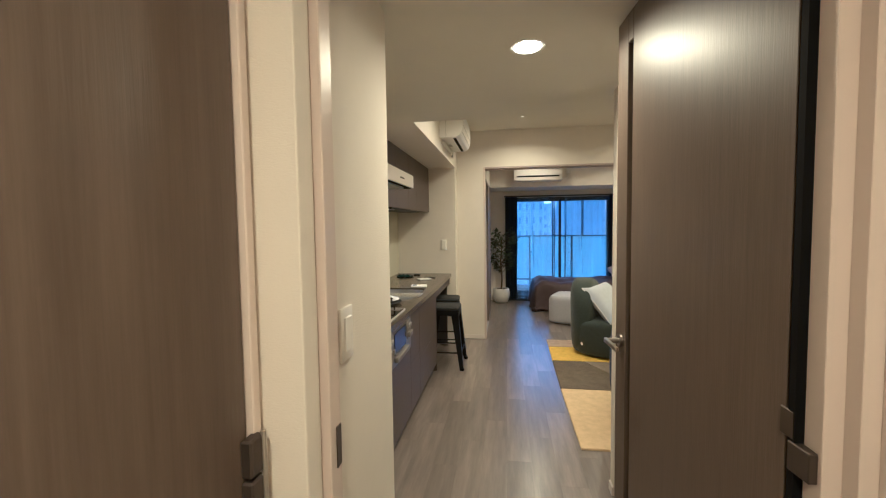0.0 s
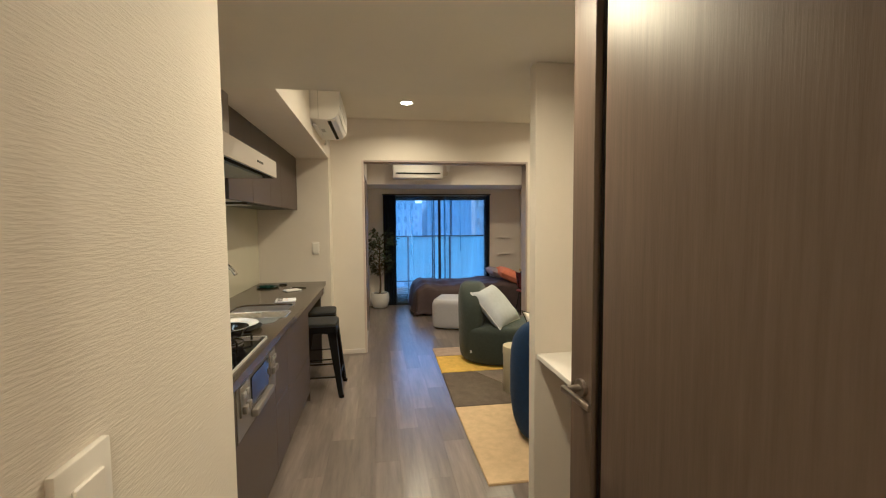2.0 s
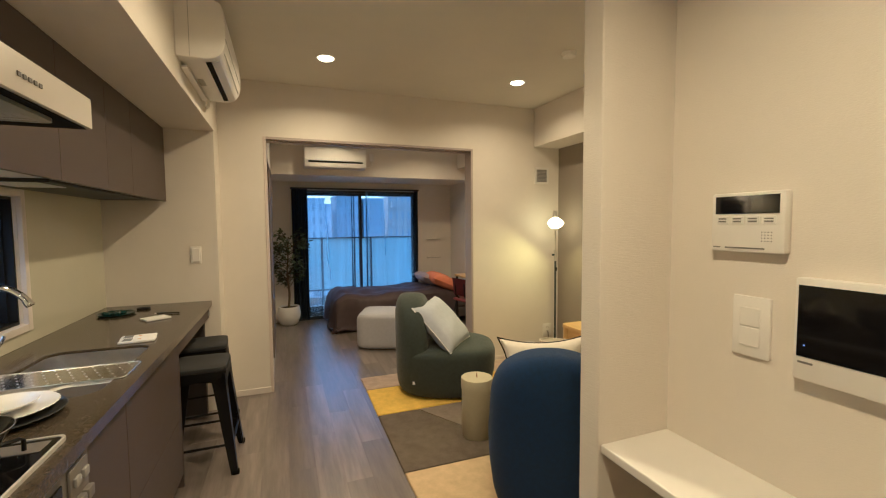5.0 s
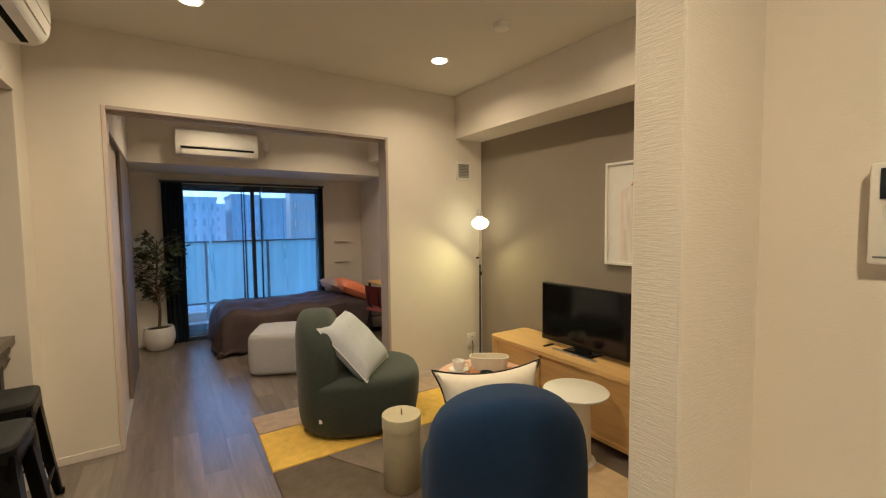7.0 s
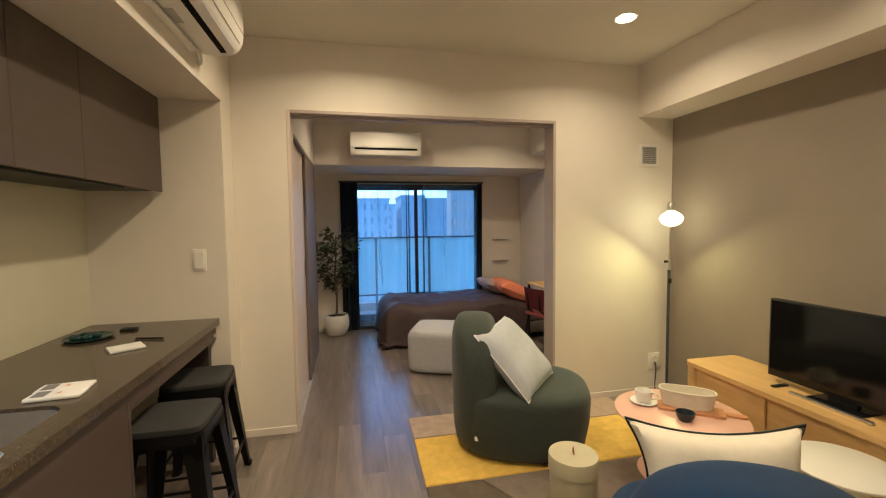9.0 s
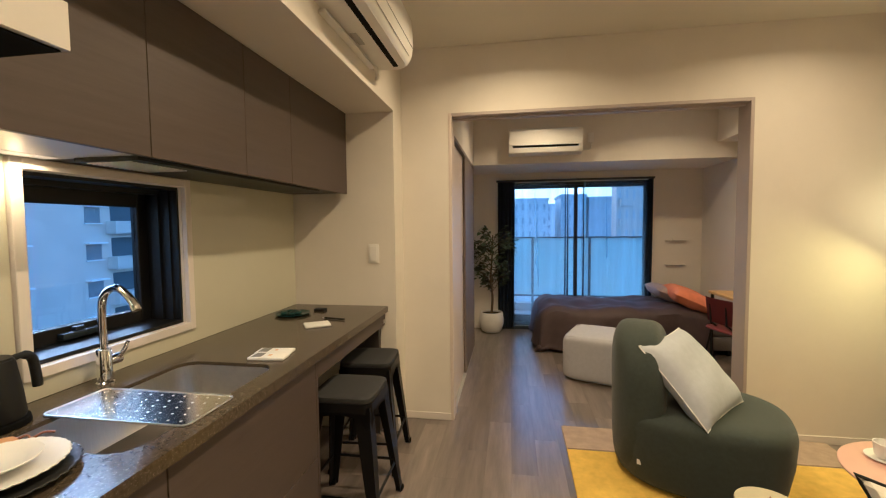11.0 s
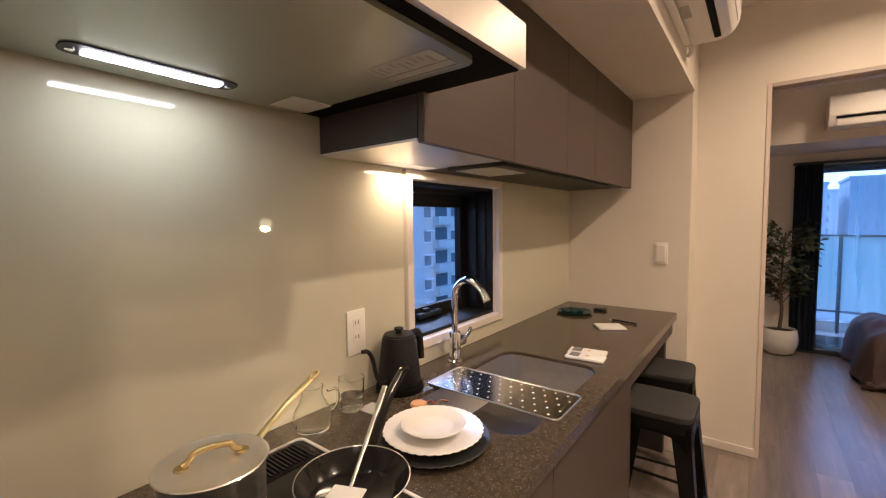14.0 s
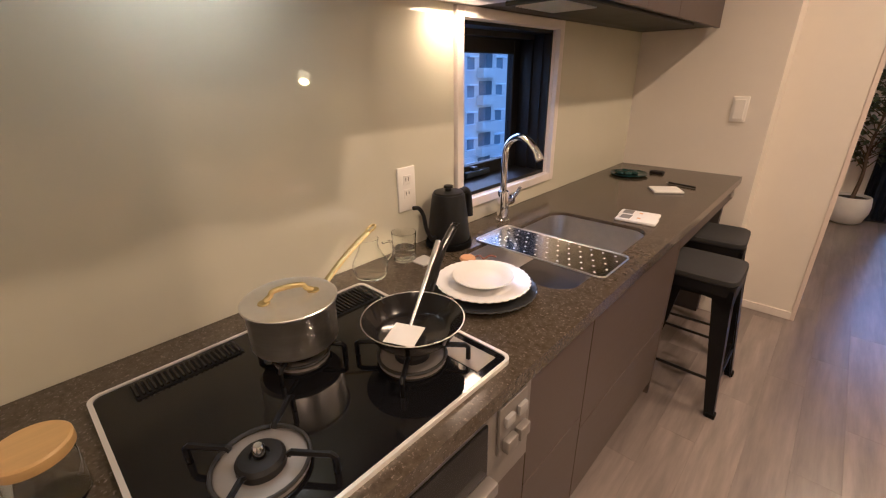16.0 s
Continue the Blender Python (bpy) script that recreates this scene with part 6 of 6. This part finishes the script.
bed = thing("bed", "low single bed with rumpled dark brown duvet", "bed", (1.68, 7.37, 0))
part("bed_frame", B((0.78, 6.93, 0.06, 2.70, 7.82, 0.20), bevel=0.01), M["mattress"], bed)
part("mattress", B((0.76, 6.93, 0.20, 2.70, 7.82, 0.40), bevel=0.04, seg=4), M["mattress"], bed)
for x, y in ((0.84, 6.99), (0.84, 7.76), (2.64, 6.99), (2.64, 7.76)):
    part("leg", B((x - 0.03, y - 0.03, 0, x + 0.03, y + 0.03, 0.06)), M["black"], bed, smooth=False)
bm = bmesh.new()
NU, NV = 70, 44
grid = []
for i in range(NU + 1):
    row = []
    for j in range(NV + 1):
        u, v = i / NU, j / NV
        X, Y = 0.40 + u * 2.02, 6.58 + v * 1.24
        ex, ey = max(0.0, 0.74 - X), max(0.0, 6.92 - Y)
        e_ = math.hypot(max(0.0, 0.88 - X), max(0.0, 7.06 - Y))
        drop = min(0.42, e_ * e_ / 0.4 if e_ < 0.2 else 0.1 + (e_ - 0.2) * 1.2)
        px_ = max(X, 0.74) - 0.07 * (1 - math.exp(-4 * ex)) - 0.3 * max(0, ex - 0.28) - 0.025 * math.sin(9 * Y) * min(1, ex * 5)
        py_ = max(Y, 6.92) - 0.07 * (1 - math.exp(-4 * ey)) - 0.3 * max(0, ey - 0.28) - 0.020 * math.sin(11 * X + 1) * min(1, ey * 5)
        z = 0.445 - drop + 0.048 * noise.noise(Vector((X * 2.6, Y * 2.6, 0))) + 0.022 * noise.noise(Vector((X * 7, Y * 7, 3)))
        edge = 0.02 * math.exp(-((X - 0.85) / 0.1) ** 2) + 0.018 * math.exp(-((Y - 7.0) / 0.09) ** 2)
        row.append(bm.verts.new((px_, py_, max(0.022 + 0.01 * math.sin(5 * X + 3 * Y), z + edge))))
    grid.append(row)
for i in range(NU):
    for j in range(NV):
        bm.faces.new((grid[i][j], grid[i + 1][j], grid[i + 1][j + 1], grid[i][j + 1]))
bmesh.ops.recalc_face_normals(bm, faces=bm.faces[:])
du = solid("duvet", bm, M["duvet"], "rumpled dark brown cotton duvet hanging over the bed", "duvet", smooth=True)
thick = du.modifiers.new("thickness", 'SOLIDIFY')
thick.thickness, thick.offset = 0.038, 0.0
pl = thing("bed_pillow", "taupe cotton pillow at the head of the bed", "pillow", (2.40, 7.50, 0.52))
pl.matrix_basis = lean(2.22, 7.50, 0.555, 90, -68, 0)
part("cover", pillow(0.56, 0.40, 0.16), M["taupe"], pl, local=True)
pl = thing("bed_pillow", "orange cotton pillow at the head of the bed", "pillow", (2.40, 7.25, 0.56))
pl.matrix_basis = lean(2.30, 7.16, 0.570, 80, -66, -6)
part("cover", pillow(0.54, 0.42, 0.18), M["orange"], pl, local=True)

dk = thing("desk", "light wood desk with dark legs against the bedroom wall", "desk", (2.51, 6.3, 0))
part("desktop", B((2.31, 5.86, 0.695, 2.718, 6.72, 0.72), bevel=0.003), M["oak"], dk)
for x in (2.335, 2.69):
    for y in (5.89, 6.69):
        part("leg", T([(x, y, 0), (x, y, 0.695)], 0.014, 10), M["black"], dk)
dc = thing("desk_chair", "dark red shell chair with black steel legs at the desk", "chair", (2.37, 6.28, 0), 15)
bm = bmesh.new()
blob(bm, (0.0, 0, 0.44), 0.20, 0.20, 0.018, 0.6, 0.4, 36, 10)
part("seat", bm, M["red"], dc, local=True)
bm = bmesh.new()
rows = []
for i in range(9):
    a = -0.9 + 1.8 * i / 8
    rows.append([bm.verts.new((-0.19 + 0.06 * (1 - math.cos(a)) - 0.03 * k, 0.20 * math.sin(a), 0.50 + 0.22 * k)) for k in (0, 0.33, 0.66, 1)])
for p, q in zip(rows, rows[1:]):
    for k in range(3):
        bm.faces.new((p[k], p[k + 1], q[k + 1], q[k]))
bmesh.ops.solidify(bm, geom=bm.faces[:], thickness=0.014)
part("backrest", bm, M["red"], dc, "dark red curved backrest", local=True)
for s in (-1, 1):
    part("back_support", T([(-0.10, s * 0.10, 0.43), (-0.19, s * 0.09, 0.50), (-0.20, s * 0.09, 0.66)], 0.009, 8), M["black"], dc, local=True)
    for f in (-1, 1):
        part("leg", T([(f * 0.14, s * 0.14, 0.43), (f * 0.20, s * 0.19, 0.0)], 0.010, 8), M["black"], dc, local=True)

for z in (1.165, 0.865):
    sh = thing("wall_ledge", "small white floating wall ledge with a painted shadow line below", "shelf", (2.41, WY, z))
    part("ledge", B((2.30, WY - 0.045, z, 2.53, WY, z + 0.005), bevel=0.001, seg=1), M["plain"], sh, smooth=False)
    part("back_lip", B((2.38, WY - 0.010, z + 0.005, 2.45, WY, z + 0.03), bevel=0.002, seg=1), M["plain"], sh, smooth=False)
    # Grey strip paints the shadow line beneath the ledge.
    part("underside", B((2.302, WY - 0.040, z - 0.005, 2.528, WY, z)), M["grey"], sh, smooth=False)

# balcony window
wn_ = thing("window_balcony", "tall two-pane sliding balcony window in a navy frame", "window", (1.18, WY, 0.045), kind="structure")
a0, a1, z0, z1 = 0.235, 2.135, 0.045, 1.925
part("outer_frame", B((a0, WY + 0.02, z0, a0 + 0.035, WY + 0.13, z1), (a1 - 0.035, WY + 0.02, z0, a1, WY + 0.13, z1), (a0 + 0.035, WY + 0.02, z1 - 0.035, a1 - 0.035, WY + 0.13, z1), (a0 + 0.035, WY + 0.02, z0, a1 - 0.035, WY + 0.13, z0 + 0.05)), M["frame"], wn_, smooth=False)
for nm, x, xx, yy in (("sash", 0.27, 1.26, WY + 0.085), ("sash", 1.215, 2.10, WY + 0.045)):
    s = part(nm, B((x, yy, z0 + 0.05, x + 0.04, yy + 0.03, z1 - 0.035), (xx - 0.045, yy, z0 + 0.05, xx, yy + 0.03, z1 - 0.035), (x + 0.04, yy, z1 - 0.075, xx - 0.045, yy + 0.03, z1 - 0.035), (x + 0.04, yy, z0 + 0.05, xx - 0.045, yy + 0.03, z0 + 0.13), bevel=0.002, seg=1), M["frame"], wn_, smooth=False)
    p = part("pane", B((x + 0.04, yy + 0.012, z0 + 0.13, xx - 0.045, yy + 0.018, z1 - 0.075)), M["pane"], s, "clear glass", smooth=False)
    p.visible_shadow = False
part("sill", B((a0, WY - 0.02, z0 - 0.045, a1, WY - 0.001, z0 + 0.002), bevel=0.002, seg=1), M["frame"], wn_, "navy metal sill", smooth=False)


def drape(name, label, m, x0, x1, yc, zb, zt, folds, depth, n=60, uneven=0.0):
    t = thing(name, label, "curtain", ((x0 + x1) / 2, yc, zb))
    bm = bmesh.new()
    cols = []
    for i in range(n + 1):
        u = i / n
        ph = folds * 2 * math.pi * (u + uneven * math.sin(5.1 * u))
        cols.append([bm.verts.new((x0 + u * (x1 - x0) + 0.01 * math.sin(3 * q + 9 * u) * q, yc + depth * math.sin(ph) * (0.55 + 0.45 * q) + 0.006 * math.sin(2.3 * ph + q), zt + (zb - zt) * q)) for q in (0, 0.2, 0.4, 0.6, 0.8, 1)])
    for p, q in zip(cols, cols[1:]):
        for k in range(5):
            bm.faces.new((p[k], q[k], q[k + 1], p[k + 1]))
    if depth > 0.012:
        bmesh.ops.solidify(bm, geom=bm.faces[:], thickness=0.003)
    part("cloth", bm, m, t)
    return t


drape("curtain", "gathered navy curtain at the window edge", M["curtain"], 0.24, 0.455, WY - 0.055, 0.03, 1.93, 5, 0.022, 60)
drape("curtain", "gathered navy curtain stack by the window", M["curtain"], 2.075, 2.135, WY - 0.055, 0.03, 1.93, 2, 0.018, 30)
drape("sheer_curtain", "thin sheer curtain hanging in loose folds", M["sheer"], 0.45, 1.145, WY - 0.025, 0.05, 1.92, 5, 0.011, 140, 0.05)
drape("sheer_curtain", "thin sheer curtain hanging flat behind the bed", M["sheer"], 1.29, 2.07, WY - 0.025, 0.05, 1.92, 6, 0.008, 120, 0.04)
for x in (1.085, 1.115, 1.31):
    drape("sheer_curtain", "narrow bunched dark edge of the sheer curtain", M["curtain"], x, x + 0.012, WY - 0.028, 0.05, 1.92, 1, 0.008, 10)
cr = thing("curtain_rail", "slim dark curtain rail above the window", "curtain rail", (1.18, WY - 0.04, 1.94))
part("rail", B((0.22, WY - 0.07, 1.932, 2.15, WY - 0.015, 1.955)), M["frame"], cr, smooth=False)

# ---- balcony and outside ----
shell("balcony_floor", B((-0.6, WY + 0.16, -0.30, 3.4, 9.35, -0.02)), M["concrete_out"], "grey concrete balcony floor", "balcony")
shell("balcony_ceiling", B((-0.6, WY + 0.16, 2.35, 3.4, 9.35, 2.60)), M["concrete_out"], "grey concrete slab above the balcony", "balcony")
RY = 9.12
rl = thing("balcony_railing", "balcony railing with frosted panels and metal posts", "railing", (1.4, RY, -0.02))
part("top_rail", B((-0.6, RY - 0.025, 1.165, 3.4, RY + 0.025, 1.187), bevel=0.004), M["railmetal"], rl)
part("bottom_rail", B((-0.6, RY - 0.02, 0.232, 3.4, RY + 0.02, 0.258), bevel=0.004), M["railmetal"], rl)
xs = [-0.12, 0.748, 1.62, 2.49, 3.36]
for x in xs:
    part("post", B((x - 0.018, RY - 0.045, -0.02, x + 0.018, RY - 0.006, 1.165), bevel=0.003, seg=1), M["railmetal"], rl, smooth=False)
for a, b in zip(xs, xs[1:]):
    part("panel", B((a + 0.004, RY - 0.004, 0.258, b - 0.004, RY + 0.006, 1.165)), M["frost"], rl, "frosted glass panel", smooth=False)
shell("balcony_curb", B((-0.6, 9.18, -0.02, 3.4, 9.35, 0.10)), M["concrete_out"], "low concrete kerb of the balcony", "kerb")

shell("ground", B((-900, -900, -30.4, 900, 900, -30)), M["asphalt"], "dark city ground far below", "ground")


def tower(label, x0, y0, x1, y1, top, m, face, cols, floors, balcony=False, skip=0, drop=0.0, glass_mat="hazewin", awning=False):
    """An apartment block; face is the side with openings: 'y-' or 'x+'. Windows are recessed panes with slabs."""
    t = thing("apartment_building", label, "building", ((x0 + x1) / 2, (y0 + y1) / 2, -30))
    part("wall", B((x0, y0, -30, x1, y1, top)), m, t, smooth=False)
    part("roof", B((x0 - 0.2, y0 - 0.2, top, x1 + 0.2, y1 + 0.2, top + 0.5)), m, t, smooth=False)
    lo, hi = (x0, x1) if face == 'y-' else (y0, y1)
    st_ = (hi - lo) / cols
    for f in range(floors):
        z = top - drop - 3.0 * (f + 1) + 0.9
        for c in range(cols):
            if skip and c % skip == 0:
                continue
            k = 0.27 if awning else 0.34
            if awning and c % 4 in (0, 2):
                continue
            a, b = lo + st_ * (c + k), lo + st_ * (c + 1 - k)
            if face == 'y-':
                w_ = part("window", B((a, y0 - 0.02, z, b, y0 + 0.05, z + 1.4)), M[glass_mat], t, smooth=False)
                part("sill", B((a - 0.1, y0 - 0.25, z - 0.12, b + 0.1, y0, z - 0.02)), m, w_, smooth=False)
            else:
                w_ = part("window", B((x1 - 0.05, a, z, x1 + 0.02, b, z + 1.25)), M[glass_mat], t, smooth=False)
                part("sill", B((x1, a - 0.1, z - 0.10, x1 + 0.2, b + 0.1, z - 0.02)), M["facade"], w_, smooth=False)
                if awning:
                    part("awning", B((x1, a - 0.15, z + 1.30, x1 + 0.55, b + 0.15, z + 1.42)), M["facade"], w_, smooth=False)
        if balcony:
            if face == 'y-':
                part("balcony", B((lo + 0.5, y0 - 1.1, z - 1.0, lo + (hi - lo) * 0.45, y0 - 0.02, z + 0.1)), m, t, smooth=False)
            else:
                for c in range(2, cols, 4):
                    bl = part("balcony", B((x1 + 0.02, lo + st_ * (c - 0.1), z - 0.9, x1 + 1.0, lo + st_ * (c + 1.1), z + 0.15)), M["facade3"], t, smooth=False)
                    # Dark panel on the flat wall paints the shaded recess above a balcony.
                    part("balcony_recess", B((x1 - 0.05, lo + st_ * (c + 0.05), z + 0.15, x1 + 0.03, lo + st_ * (c + 0.95), z + 1.75)), M["facade4"], bl, smooth=False)
    return t


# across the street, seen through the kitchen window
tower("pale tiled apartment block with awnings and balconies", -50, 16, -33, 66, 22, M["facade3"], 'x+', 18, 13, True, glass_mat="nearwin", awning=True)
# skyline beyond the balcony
# Added block: only keeps bright sky out of the slanting kitchen-window view.
tower("dark block added to hide bright sky past the kitchen window", -54, 68, -33, 150, 38, M["facade4"], 'x+', 14, 12)
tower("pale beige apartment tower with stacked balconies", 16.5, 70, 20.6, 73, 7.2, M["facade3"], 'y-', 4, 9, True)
# Office blocks use the haze-paled grey.
tower("grey office block on the skyline, paled with painted haze", 17.0, 95, 21.6, 107, 6.7, M["facade2"], 'y-', 4, 6)
tower("grey office block on the skyline, paled with painted haze", 11.2, 95, 16.4, 107, 7.3, M["facade2"], 'y-', 4, 6)
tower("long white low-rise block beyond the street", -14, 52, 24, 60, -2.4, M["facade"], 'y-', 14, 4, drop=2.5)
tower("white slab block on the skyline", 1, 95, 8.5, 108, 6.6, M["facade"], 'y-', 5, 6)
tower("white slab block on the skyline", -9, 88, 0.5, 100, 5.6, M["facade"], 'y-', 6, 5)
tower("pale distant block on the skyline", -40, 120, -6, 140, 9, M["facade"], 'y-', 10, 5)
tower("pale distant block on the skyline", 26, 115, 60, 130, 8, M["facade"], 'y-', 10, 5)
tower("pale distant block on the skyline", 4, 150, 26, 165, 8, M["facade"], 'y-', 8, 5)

# ---- floor ----
fl_ = shell("floor", B((-1.2, -1.62, -0.12, 3.0, WY + 0.16, -0.014)), M["underfloor"], "grey-brown oak plank floor", "floor")
PW, PL = 0.147, 0.91
plank_mesh = {}


def plank(x, y, w, l):
    key = (round(w, 3), round(l, 3))
    if key not in plank_mesh:
        bm = B((0, 0, -0.012, key[0] - 0.0003, key[1] - 0.0003, 0.0), bevel=0.0003, seg=1)
        plank_mesh[key] = finish("plank", bm, M["plank"], False)
    o = new("plank", plank_mesh[key])
    o.location = (x, y, 0)
    o.parent = fl_


rng = random.Random(3)
x = -1.07
col = 0
while x < 2.88:
    w = min(PW, 2.90 - x)
    lo_y = -1.5 if -0.30 < x + w / 2 < 0.95 else (0.6 if x > 0.9 else 1.28)
    y = lo_y - 0.05
    first = PL * ((col * 0.37) % 1.0) * 0.9 + 0.09
    while y < WY - 0.02:
        l = min(first if first else PL, WY - 0.0 - y)
        first = None
        plank(x, y, w, l)
        y += l
    x += PW
    col += 1
